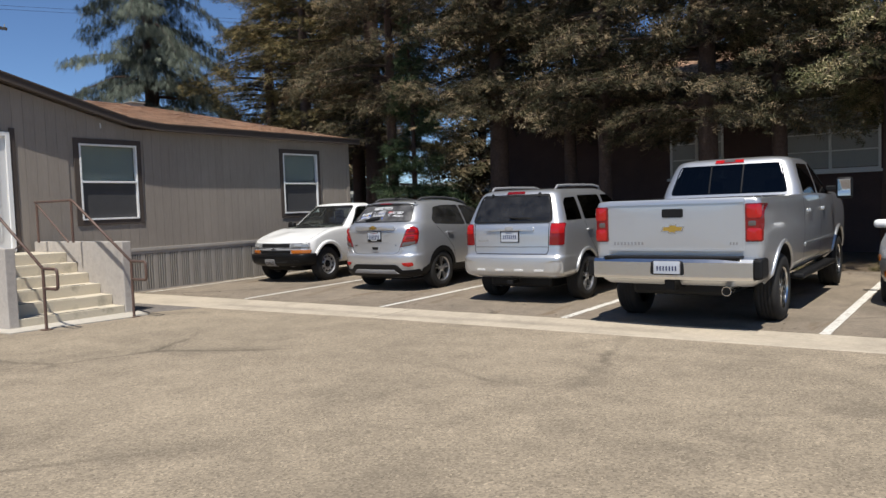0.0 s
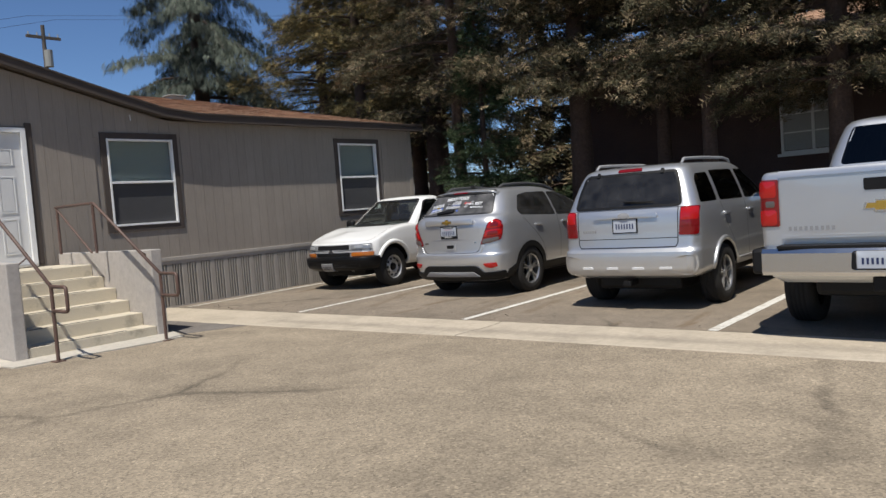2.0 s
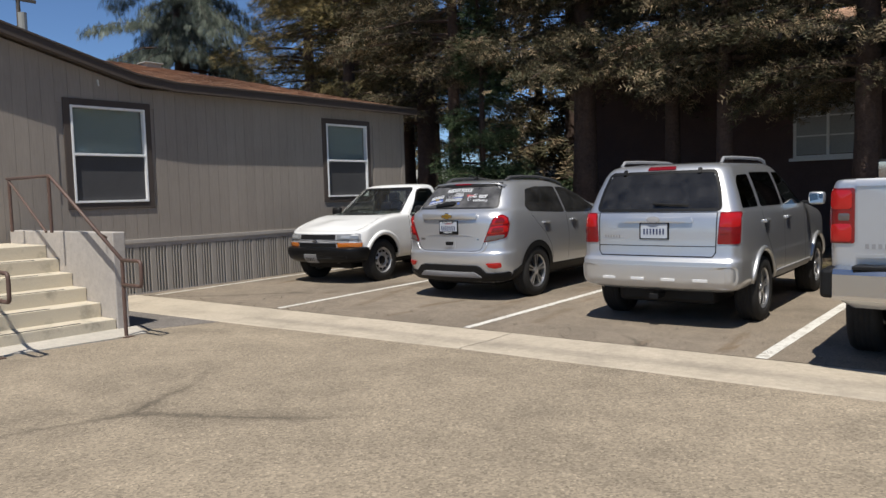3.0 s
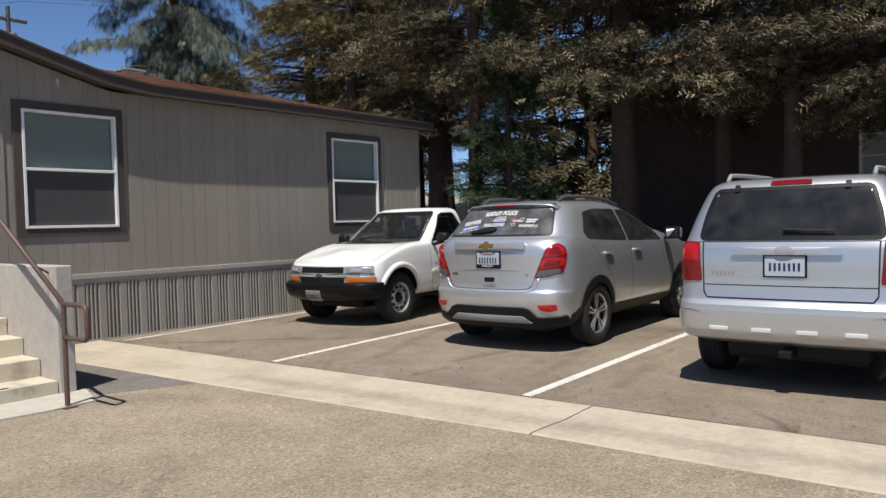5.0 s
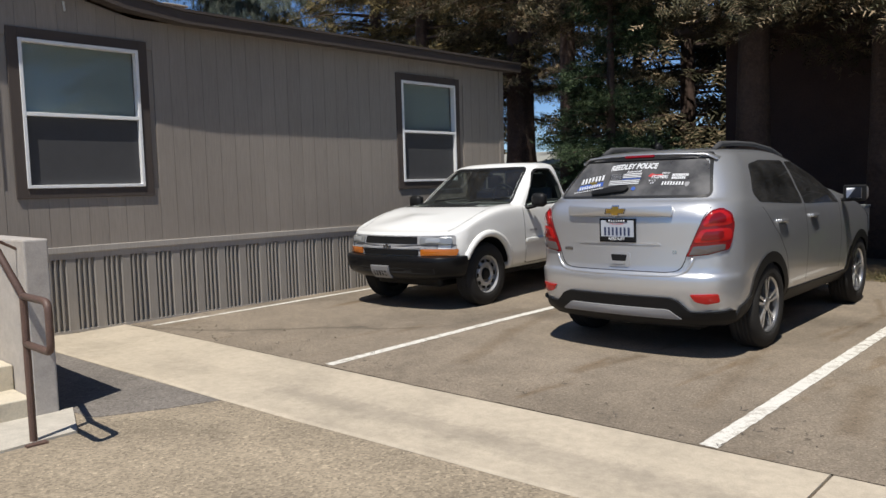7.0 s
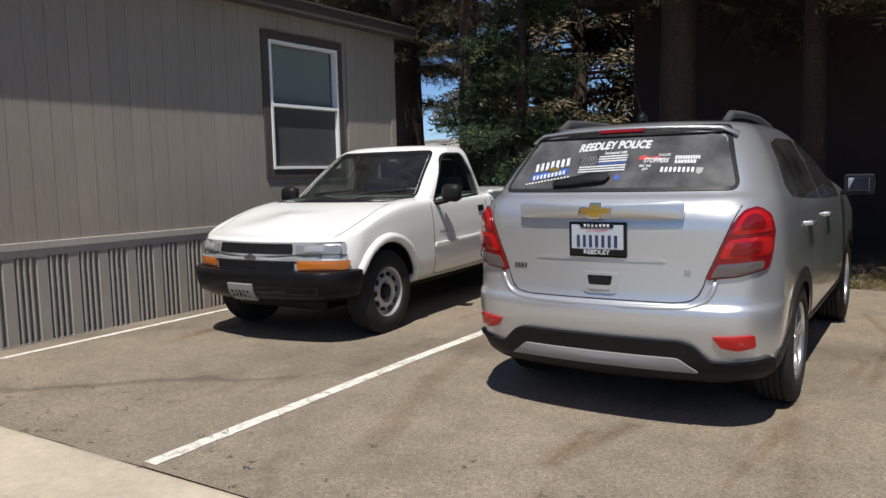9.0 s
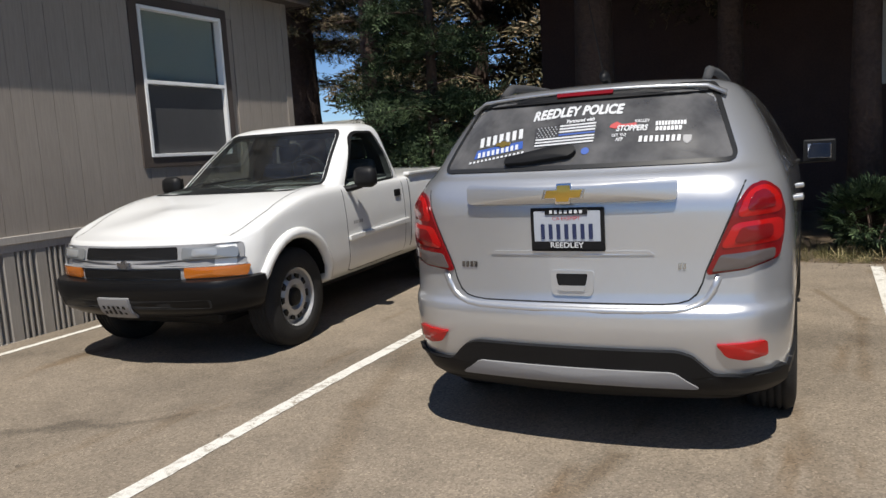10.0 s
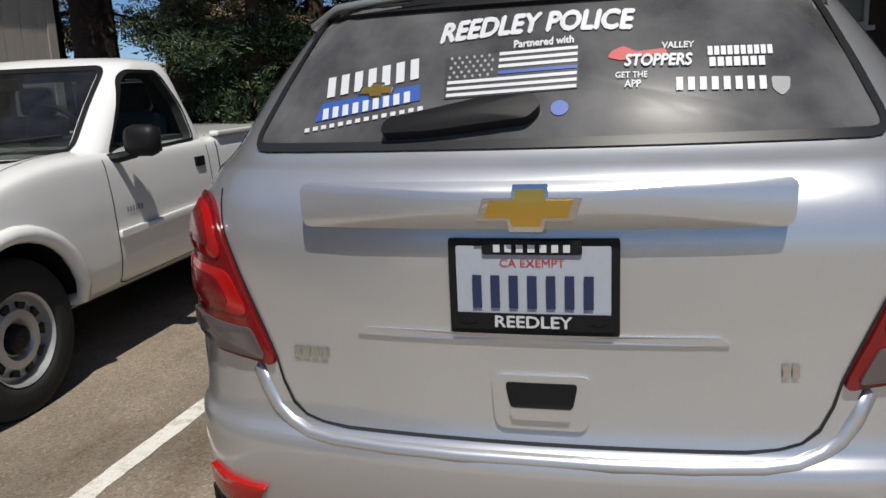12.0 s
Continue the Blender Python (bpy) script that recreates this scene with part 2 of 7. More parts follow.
M_SOIL = speckled("leaf_litter_soil", (0.13, 0.095, 0.06), 0.45, 2.5, 50, 0.95, 0.6, 0.02)
M_BRICK = speckled("dark_red_wall", (0.075, 0.045, 0.038), 0.3, 2, 30, 0.9, 0.2)
M_GREY = speckled("grey_panel", (0.30, 0.305, 0.285), 0.15, 2, 40, 0.8)
M_OFFWHITE = speckled("off_white_wall", (0.66, 0.66, 0.63), 0.12, 1.5, 30, 0.8)
M_POLE = speckled("weathered_pole", (0.10, 0.085, 0.07), 0.4, 2, 30, 0.9)
M_SILVER = paint("silver_paint", (0.58, 0.59, 0.605), 0.70, 0.29, 1.0, 0.14)
M_SILVER2 = paint("cool_silver_paint", (0.57, 0.58, 0.59), 0.74, 0.32, 1.0, 0.15)
M_WHITE = paint("white_paint", (0.78, 0.78, 0.76), 0.0, 0.35, 0.8, 0.10)
M_BLACK = speckled("black_plastic", (0.010, 0.010, 0.0105), 0.3, 6, 200, 0.5, 0.15, 0.001, spec=0.22)
M_GREYPL = speckled("grey_plastic", (0.26, 0.26, 0.265), 0.1, 6, 200, 0.5, 0.1, 0.001)
M_INNER = speckled("dark_interior", (0.05, 0.05, 0.051), 0.25, 5, 90, 0.85, 0.1)
M_SEAT = speckled("grey_seat_cloth", (0.085, 0.085, 0.09), 0.25, 6, 150, 0.9, 0.2)
M_TYRE = speckled("tyre_rubber", (0.026, 0.025, 0.024), 0.35, 7, 120, 0.8, 0.2, 0.002, spec=0.25)
M_ALLOY = Mat("alloy_rim", (0.62, 0.62, 0.63), 0.28, 0.9).m
M_STEEL = speckled("steel_rim", (0.50, 0.50, 0.50), 0.12, 6, 60, 0.38, 0.05, 0.001, 0, 0.6)
M_MIRROR = Mat("door_mirror_glass", (0.6, 0.6, 0.62), 0.04, 1.0).m
M_GLOSSBLACK = Mat("glossy_black_plastic", (0.007, 0.007, 0.0075), 0.3, 0.0, 0.0)
M_GLOSSBLACK.set("Specular IOR Level", 0.2)
M_GLOSSBLACK = M_GLOSSBLACK.m
M_CHROME = Mat("chrome", (0.60, 0.60, 0.60), 0.2, 1.0).m
M_GOLD = Mat("gold_emblem", (0.62, 0.40, 0.09), 0.28, 0.85).m
M_GLASS = glass("tinted_car_glass", (0.05, 0.056, 0.06))
M_CLEARGLASS = glass("clear_car_glass", (0.74, 0.80, 0.77))


# Pane under a pale film: dust on rear windows, painted reflection on others.
def dust_reflection_glass(name, tint, dust):
    mt = glass(name, tint)
    t = mt.node_tree
    out = next(n for n in t.nodes if n.type == "OUTPUT_MATERIAL")
    pane = out.inputs[0].links[0].from_socket
    df, mx, nz, rp, tc = (t.nodes.new("ShaderNode" + k) for k in ("BsdfDiffuse", "MixShader", "TexNoise", "ValToRGB", "TexCoord"))
    df.inputs[0].default_value = (0.42, 0.41, 0.40, 1)
    nz.inputs["Scale"].default_value, nz.inputs["Detail"].default_value = 7, 6
    rp.color_ramp.elements[0].position, rp.color_ramp.elements[0].color = 0.3, (dust * 0.45,) * 3 + (1,)
    rp.color_ramp.elements[1].position, rp.color_ramp.elements[1].color = 0.75, (dust * 1.6,) * 3 + (1,)
    t.links.new(tc.outputs["Object"], nz.inputs["Vector"]), t.links.new(nz.outputs[0], rp.inputs[0]), t.links.new(rp.outputs[0], mx.inputs[0])
    # the film, real dust on the rear windows, also scatters a soft sheen
    sheen, mx2 = (t.nodes.new("ShaderNode" + k) for k in ("BsdfGlossy", "MixShader"))
    sheen.inputs["Roughness"].default_value = 0.2
    mx2.inputs[0].default_value = 0.18 * dust + 0.004
    t.links.new(pane, mx2.inputs[1]), t.links.new(sheen.outputs[0], mx2.inputs[2])
    t.links.new(mx2.outputs[0], mx.inputs[1]), t.links.new(df.outputs[0], mx.inputs[2]), t.links.new(mx.outputs[0], out.inputs[0])
    return mt


M_DUSTGLASS = dust_reflection_glass("dusty_tinted_glass", (0.10, 0.103, 0.107), 0.19)
M_GLASSEDGE = speckled("dusty_glass_border", (0.022, 0.022, 0.022), 0.3, 6, 200, 0.35, 0.0, spec=0.4)
M_GREYGLASS = dust_reflection_glass("grey_dusty_glass", (0.06, 0.065, 0.07), 0.05)
# grey film in the side panes stands in for reflected trees
M_SIDEGLASS = dust_reflection_glass("grey_reflection_side_glass", (0.10, 0.105, 0.11), 0.05)
# no dust here: the faint film paints a grey sky reflection
M_REFLECTGLASS = dust_reflection_glass("clear_glass_grey_reflection", (0.52, 0.58, 0.55), 0.03)
M_REDLENS = Mat("red_lens", (0.40, 0.008, 0.007), 0.12, 0.0, 0.35).m
M_REDDEEP = Mat("deep_red_lens", (0.17, 0.004, 0.005), 0.18, 0.0, 0.35).m
M_CLEARLENS = Mat("smoky_lens", (0.11, 0.092, 0.088), 0.12, 0.15, 0.4).m
M_LAMPGLASS = Mat("clear_lamp_lens", (0.26, 0.27, 0.27), 0.2, 0.3, 1.0).m
M_HEADLENS = Mat("headlamp_lens", (0.38, 0.39, 0.39), 0.25, 0.3, 1.0).m
M_AMBER = Mat("amber_lens", (0.44, 0.125, 0.012), 0.18, 0.0, 1.0).m
M_SEAM = Mat("panel_gap", (0.012, 0.012, 0.012), 0.8).m
M_PLATE = speckled("plate_white", (0.40, 0.43, 0.48), 0.05, 9, 90, 0.5, 0.03)
M_PLATEINK = Mat("plate_blue", (0.018, 0.028, 0.085), 0.5).m
M_WHITEINK = Mat("white_vinyl_print", (0.60, 0.61, 0.62), 0.5).m
M_REDINK = Mat("red_vinyl_print", (0.45, 0.03, 0.03), 0.5).m
M_BLUEINK = Mat("blue_vinyl_print", (0.03, 0.09, 0.36), 0.45).m
M_FLAGBLACK = Mat("flag_dark_print", (0.02, 0.02, 0.023), 0.5).m


# ---- mesh helpers ----
def mesh_of(name, bm, mats, smooth=False):
    me = bpy.data.meshes.new(name)
    if smooth:
        for f in bm.faces:
            f.smooth = True
    bm.to_mesh(me)
    bm.free()
    for m in (mats if isinstance(mats, (list, tuple)) else [mats]):
        me.materials.append(m)
    return me


def part(name, bm, material, parent=None, label="", smooth=False, m=None):
    ob = new(name, mesh_of(name, bm, material, smooth))
    if parent is not None:
        ob.parent = parent
    if m is not None:
        ob.matrix_basis = m
    if label:
        tagged(ob, label)
    return ob


def thing(name, label, category, m=None, group="", kind=""):
    ob = new(name)
    ob.empty_display_size = 0.1
    if m is not None:
        ob.matrix_basis = m
    return tagged(ob, label, category, group, kind)


def box(bm, x0, y0, z0, x1, y1, z1, bevel=0.0):
    r = bmesh.ops.create_cube(bm, size=1, matrix=Matrix.LocRotScale(((x0 + x1) / 2, (y0 + y1) / 2, (z0 + z1) / 2), None, (abs(x1 - x0), abs(y1 - y0), abs(z1 - z0))))
    if bevel:
        es = list({e for v in r["verts"] for e in v.link_edges})
        bmesh.ops.bevel(bm, geom=es, offset=bevel, segments=2, profile=0.5, affect="EDGES")
    return bm


def boxed(*a):
    return box(bmesh.new(), *a)


def prism(bm, pts, depth):
    """A closed solid from a polygon of 3D points, pushed out by the vector depth."""
    d = Vector(depth)
    lo = [bm.verts.new(p) for p in pts]
    hi = [bm.verts.new(Vector(p) + d) for p in pts]
    bm.faces.new(lo[::-1])
    bm.faces.new(hi)
    n = len(pts)
    for i in range(n):
        bm.faces.new((lo[i], lo[(i + 1) % n], hi[(i + 1) % n], hi[i]))
    bmesh.ops.recalc_face_normals(bm, faces=bm.faces[:])
    return bm


def tube(bm, pts, r, seg=10, closed=False):
    """A round bar along a line of points; r may be one radius or one a point."""
    pts = [Vector(p) for p in pts]
    n = len(pts)
    rings = []
    for i, p in enumerate(pts):
        a, b = pts[max(i - 1, 0)], pts[min(i + 1, n - 1)]
        d = (b - a).normalized() if (b - a).length > 1e-9 else Vector((0, 0, 1))
        q = d.to_track_quat("Z", "Y").to_matrix()
        rr = r[i] if isinstance(r, (list, tuple)) else r
        rings.append([bm.verts.new(p + q @ Vector((rr * math.cos(2 * math.pi * k / seg), rr * math.sin(2 * math.pi * k / seg), 0))) for k in range(seg)])
    for a, b in zip(rings, rings[1:]):
        off = min(range(seg), key=lambda s: sum((a[k].co - b[(k + s) % seg].co).length for k in range(0, seg, 2)))
        for k in range(seg):
            bm.faces.new((a[k], a[(k + 1) % seg], b[(k + 1 + off) % seg], b[(k + off) % seg]))
    bm.faces.new(rings[0][::-1])
    bm.faces.new(rings[-1])
    return bm


def bend(pts, r=0.06, seg=5):
    """Round off the corners of a 3D line."""
    pts = [Vector(p) for p in pts]
    out = [pts[0]]
    for a, b, c in zip(pts, pts[1:], pts[2:]):
        k = min(r, (a - b).length * 0.45, (c - b).length * 0.45)
        p, q = b + (a - b).normalized() * k, b + (c - b).normalized() * k
        out += [p.lerp(b, t).lerp(b.lerp(q, t), t) for t in [i / seg for i in range(seg + 1)]]
    return out + [pts[-1]]


# ---- ground ----
SLOPE = 0.010


def gz(y):
    """Height of the ground: level, then rising behind the gutter."""
    return 0.0 if y < 9.1 else min(SLOPE * (y - 9.1), 0.09)


NEAR = [(-14.3, 7.80), (-10.7, 7.97), (-6.9, 8.23), (-3.4, 8.33), (-0.5, 8.42), (5, 8.6), (14, 8.9)]
FAR = [(-14.3, 8.92), (-11.2, 9.04), (-7.7, 9.16), (-3.4, 9.28), (-0.6, 9.30), (5, 9.4), (14, 9.6)]
END = [(-14.3, 16.5), (-9.8, 16.3), (-7.6, 16.08), (-5.4, 16.15), (-1.8, 16.25), (5, 16.2), (14, 16.1)]


def along(line, x):
    for (a, b), (c, d) in zip(line, line[1:]):
        if x <= c:
            return b + (d - b) * (x - a) / (c - a)
    return line[-1][1]


def sheet(name, lo, hi, x0, x1, mat, lift, step=0.5, rows=6, label="", kind="structure", category="", wobble=0.0):
    """A strip of paving between two lines of the plan, laid on the ground."""
    bm = bmesh.new()
    n = max(2, round((x1 - x0) / step))
    grid = []
    for i in range(n + 1):
        x = x0 + (x1 - x0) * i / n
        a, b = lo(x), hi(x)
        if wobble:
            a += wobble * noise.noise(Vector((x * 2.1, 3, 0)))
            b += wobble * noise.noise(Vector((x * 2.3, 9, 0)))
        grid.append([bm.verts.new((x, a + (b - a) * j / rows, gz(a + (b - a) * j / rows) + lift)) for j in range(rows + 1)])
    for c, d in zip(grid, grid[1:]):
        for j in range(rows):
            bm.faces.new((c[j], d[j], d[j + 1], c[j + 1]))
    return tagged(part(name, bm, mat), label, category, kind=kind)


bm = bmesh.new()
xs = [-1500, -300, -80, -40, -20, -10, 0, 10, 20, 40, 80, 300, 1500]
ys = [-1500, -300, -60, -20, 0, 5, 9.1, 11, 13, 15, 17.55, 25, 40, 100, 300, 1500]
gv = [[bm.verts.new((x, y, gz(y) - 0.012)) for y in ys] for x in xs]
for a, b in zip(gv, gv[1:]):
    for j in range(len(ys) - 1):
        bm.faces.new((a[j], b[j], b[j + 1], a[j + 1]))
tagged(part("ground", bm, M_SOIL), "brown soil with dry needle litter under the trees", "ground", kind="structure")

sheet("road", lambda x: -30.0, lambda x: along(NEAR, x) - 0.004, -14.3, 14, M_ASPHALT, 0.0, 0.7, 24, "sun-bleached cracked asphalt of the yard", "structure", "asphalt")
sheet("parking_bay", lambda x: along(FAR, x) + 0.004, lambda x: along(END, x), -14.3, 14, M_BAY, 0.004, 0.4, 14, "tan asphalt of the parking bays with old stains", "structure", "asphalt", 0.02)
# dark repair patch beside the steps
bm = bmesh.new()
prism(bm, [(-14.2, 7.15, -0.01), (-11.2, 7.15, -0.01), (-10.86, 7.22, -0.01), (-10.68, 7.6, -0.01), (-10.56, 7.965, -0.01), (-12.4, 7.87, -0.01), (-14.2, 7.79, -0.01)], (0, 0, 0.014))
tagged(part("asphalt_patch", bm, M_PATCH), "dark newer asphalt patch beside the steps", "asphalt", kind="structure")

# gutter of cast slabs, dished in the middle, with open joints
gutter = thing("gutter", "pale concrete drainage gutter between yard and bays", "gutter", kind="structure")
joints = [-14.3, -6.92, 0.3, 4.8, 9.0, 14.0]
for a, b in zip(joints, joints[1:]):
    bm = bmesh.new()
    n = 8
    rows = []
    for i in range(n + 1):
        x = a + 0.008 + (b - a - 0.016) * i / n
        lo, hi = along(NEAR, x), along(FAR, x)
        prof = [(0, -0.05), (0.0, 0.0), (0.03, 0.007), (0.3, 0.003), (0.45, -0.002), (0.52, -0.005), (0.6, -0.001), (0.97, 0.009), (1.0, 0.002), (1.0, -0.05)]
        w1, w2 = 0.018 * noise.noise(Vector((x * 1.7, 1, 0))), 0.018 * noise.noise(Vector((x * 1.9, 5, 0)))
        rows.append([bm.verts.new((x, lo + w1 + (hi + w2 - lo - w1) * u, h)) for u, h in prof])
    for p, q in zip(rows, rows[1:]):
        for j in range(len(p) - 1):
            bm.faces.new((p[j], q[j], q[j + 1], p[j + 1]))
    bm.faces.new(rows[0]), bm.faces.new(rows[-1][::-1])
    part("slab", bm, M_GUTTER, gutter)


# ---- painted bay lines ----
def bay_line(pts, w, ragged=0.006):
    bm = bmesh.new()
    dens = []
    for (x0, y0), (x1, y1) in zip(pts, pts[1:]):
        n = max(2, round(math.hypot(x1 - x0, y1 - y0) / 0.045))
        dens += [(x0 + (x1 - x0) * i / n, y0 + (y1 - y0) * i / n) for i in range(n)]
    dens.append(pts[-1])
    rows = []
    for k, (x, y) in enumerate(dens):
        a = w / 2 + random.uniform(-ragged, ragged * 0.4)
        b = w / 2 + random.uniform(-ragged, ragged * 0.4)
        rows.append((bm.verts.new((x - a, y, gz(y) + 0.0075)), bm.verts.new((x + b, y, gz(y) + 0.0075))))
    for (a, b), (c, d) in zip(rows, rows[1:]):
        bm.faces.new((a, b, d, c))
    return tagged(part("bay_line", bm, M_LINE), "worn white painted parking bay line on asphalt", "line", "parking bay lines", "structure")


bay_line([(-13.90, 9.06), (-13.95, 12.4), (-13.96, 16.2)], 0.075)
bay_line([(-10.79, 9.10), (-10.85, 11.5), (-10.87, 16.1)], 0.10)
bay_line([(-7.55, 9.18), (-7.59, 13.0), (-7.58, 15.95)], 0.105, 0.005)
bay_line([(-4.35, 9.26), (-4.34, 12.5), (-4.33, 15.9)], 0.12)
bay_line([(-1.14, 9.28), (-1.14, 13.0), (-1.13, 15.8)], 0.115)

# ---- the house ----
WX = -14.25          # facade plane
HY0, HY1 = -2.0, 15.70
BAND, EAVE = 0.915, 3.425
PEAK_Y, PEAK_Z, GABLE_Y1 = 6.12, 4.22, 9.20
BOARD = 0.2032


def top_of(y):
    """Underside of the roof edge above the facade."""
    g = PEAK_Z - abs(y - PEAK_Y) * (PEAK_Z - EAVE + 0.02) / (GABLE_Y1 - PEAK_Y)
    return max(EAVE, g)


WINDOWS = [(7.985, 9.222, 1.552, 3.076), (13.28, 14.47, 1.545, 3.078)]
DOOR = (5.62, 6.69, 1.035, 3.218)
house = thing("house", "taupe manufactured house with grooved siding and russet roof", "house")
# inner wall sheet behind the boards, pierced by the openings
ops = sorted([(y0, y1, z0, z1) for y0, y1, z0, z1 in WINDOWS] + [DOOR])
bm = bmesh.new()
cuts = [HY0] + [v for o in ops for v in (o[0], o[1])] + [HY1]
for i, (a, b) in enumerate(zip(cuts, cuts[1:])):
    spans = [(0.1, 5)] if i % 2 == 0 else [(0.1, ops[i // 2][2]), (ops[i // 2][3], 5)]
    for z0, z1 in spans:
        n = max(1, round((b - a) / 1.0))
        for k in range(n):
            ya, yb = a + (b - a) * k / n, a + (b - a) * (k + 1) / n
            ta, tb = min(z1, top_of(ya)), min(z1, top_of(yb))
            if min(ta, tb) > z0:
                prism(bm, [(WX - 0.14, ya, z0), (WX - 0.14, yb, z0), (WX - 0.14, yb, tb), (WX - 0.14, ya, ta)], (0.122, 0, 0))
# other three walls
box(bm, -22.2, HY0, 0.1, -22.06, HY1, EAVE), box(bm, -22.06, HY1 - 0.14, 0.1, WX - 0.14, HY1 - 0.003, EAVE), box(bm, -22.06, HY0, 0.1, WX - 0.14, HY0 + 0.14, EAVE)
wall = part("wall", bm, M_SIDING, house)
part("floor", boxed(-22.06, HY0 + 0.14, 0.9, WX - 0.15, HY1 - 0.15, 1.18), M_DARK, house)
# boards, one by one
ncol = int((HY1 - 3.0) / BOARD)
for k in range(ncol):
    y0 = HY1 - (k + 1) * BOARD + 0.003
    y1 = HY1 - k * BOARD - 0.003
    segs = [(BAND, None)]
    for a, b, z0, z1 in ops:
        if y1 > a - 0.02 and y0 < b + 0.02:
            segs = [(BAND, z0 - 0.02), (z1 + 0.02, None)]
    for z0, z1 in segs:
        t0, t1 = (z1, z1) if z1 else (top_of(y0), top_of(y1))
        if min(t0, t1) - z0 < 0.02:
            continue
        bm = bmesh.new()
        prism(bm, [(WX - 0.016, y0 - 0.0028, z0), (WX - 0.016, y1 + 0.0028, z0), (WX - 0.016, y1 + 0.0028, t1), (WX - 0.016, y0 - 0.0028, t0)], (0.012, 0, 0))
        prism(bm, [(WX - 0.004, y0, z0), (WX - 0.004, y1, z0), (WX - 0.004, y1, t1), (WX - 0.004, y0, t0)], (0.004, 0, 0))
        part("board", bm, M_SIDING, wall)
# corner boards, band, skirting
part("corner_trim", boxed(WX - 0.02, HY1 - 0.09, BAND, WX + 0.014, HY1 + 0.02, EAVE, 0.004), M_SIDING, house)
bm = boxed(WX - 0.02, 2.0, BAND - 0.055, WX + 0.045, HY1 + 0.03, BAND + 0.012, 0.004)
box(bm, WX - 0.02, 2.0, BAND - 0.12, WX + 0.028, HY1 + 0.03, BAND - 0.055)
part("band", bm, M_BAND, house, "pale grey ledger band above the skirting")


def skirt_panel():
    """Ribbed vinyl: a flat pan, then narrow upright ribs."""
    bm = bmesh.new()
    prof = [(0.0, 0.0), (0.02, 0.036), (0.115, 0.036), (0.125, 0.0)]
    for k in range(3):
        a = 0.135 + k * 0.055
        prof += [(a, 0.0), (a + 0.008, 0.040), (a + 0.022, 0.040), (a + 0.030, 0.0)]
    prof += [(0.297, 0.0)]
    lo = [bm.verts.new((d, y, 0)) for y, d in prof]
    hi = [bm.verts.new((d, y, BAND - 0.11)) for y, d in prof]
    for i in range(len(prof) - 1):
        bm.faces.new((lo[i], lo[i + 1], hi[i + 1], hi[i]))
    return mesh_of("skirt_panel", bm, M_SKIRT)


sk = skirt_panel()
y = HY1 + 0.01 - 0.297
while y > 3.0:
    ob = new("skirt_panel", sk)
    ob.parent = house
    ob.location = (WX - 0.012, y, 0.0)
    y -= 0.297
part("skirt_foot", boxed(WX - 0.03, 3.0, 0.0, WX + 0.03, HY1, 0.03), M_BAND, house)


def window(y0, y1, z0, z1):
    w = thing("window", "", "")
    w.parent = house
    x = WX
    bm = bmesh.new()
    t = 0.105
    for a in ((y0 - t, z0 - t, y0, z1 + t), (y1, z0 - t, y1 + t, z1 + t), (y0, z1, y1, z1 + t), (y0, z0 - t, y1, z0)):
        box(bm, x - 0.004, a[0], a[1], x + 0.022, a[2], a[3], 0.003)
    part("window_trim", bm, M_TRIM, w, "dark brown casing boards")
    bm = bmesh.new()
    f, zm = 0.034, (z0 + z1) / 2
    for a in ((y0, z0, y0 + f, z1), (y1 - f, z0, y1, z1), (y0 + f, z1 - f, y1 - f, z1), (y0 + f, z0, y1 - f, z0 + f), (y0 + f, zm - 0.019, y1 - f, zm + 0.019)):
        box(bm, x - 0.06, a[0], a[1], x + 0.036, a[2], a[3], 0.004)
    part("window_frame", bm, M_VINYL, w, "white vinyl frame")
    bm = boxed(x - 0.045, y0 + f + 0.001, zm + 0.025, x - 0.040, y1 - f - 0.001, z1 - f - 0.001)
    p1 = part("pane", bm, M_PANE, w)
    p2 = part("pane", boxed(x - 0.030, y0 + f + 0.001, z0 + f + 0.001, x - 0.026, y1 - f - 0.001, zm - 0.025), M_PANE, w)
    p1.visible_shadow = p2.visible_shadow = False
    bm = bmesh.new()
    nb = 22
    for k in range(nb):
        z = z0 + 0.03 + (z1 - z0 - 0.06) * (k + 0.5) / nb
        prism(bm, [(x - 0.078, y0 + 0.03, z - 0.030), (x - 0.078, y1 - 0.03, z - 0.030), (x - 0.094, y1 - 0.03, z + 0.046), (x - 0.094, y0 + 0.03, z + 0.046)], (-0.003, 0, 0.001))
    part("blind", bm, M_BLIND, w, "closed green-grey slatted blind")
    part("insect_screen", boxed(x - 0.016, y0 + f + 0.002, z0 + f + 0.002, x - 0.013, y1 - f - 0.002, zm - 0.026), M_SCREEN, w, "dark mesh screen")
    return w


for wv in WINDOWS:
    window(*wv)

# door with six raised panels
d0, d1, dz0, dz1 = DOOR
door = thing("door", "", "")
door.parent = house
bm = bmesh.new()
for a in ((d0, dz0, d0 + 0.075, dz1), (d1 - 0.075, dz0, d1, dz1), (d0 + 0.075, dz1 - 0.075, d1 - 0.075, dz1)):
    box(bm, WX - 0.08, a[0], a[1], WX + 0.04, a[2], a[3], 0.004)
part("door_frame", bm, M_VINYL, door, "white door frame")
part("door_trim", boxed(WX - 0.004, d1 + 0.001, dz0, WX + 0.02, d1 + 0.10, dz1 + 0.08, 0.003), M_TRIM, door, "dark brown casing board")
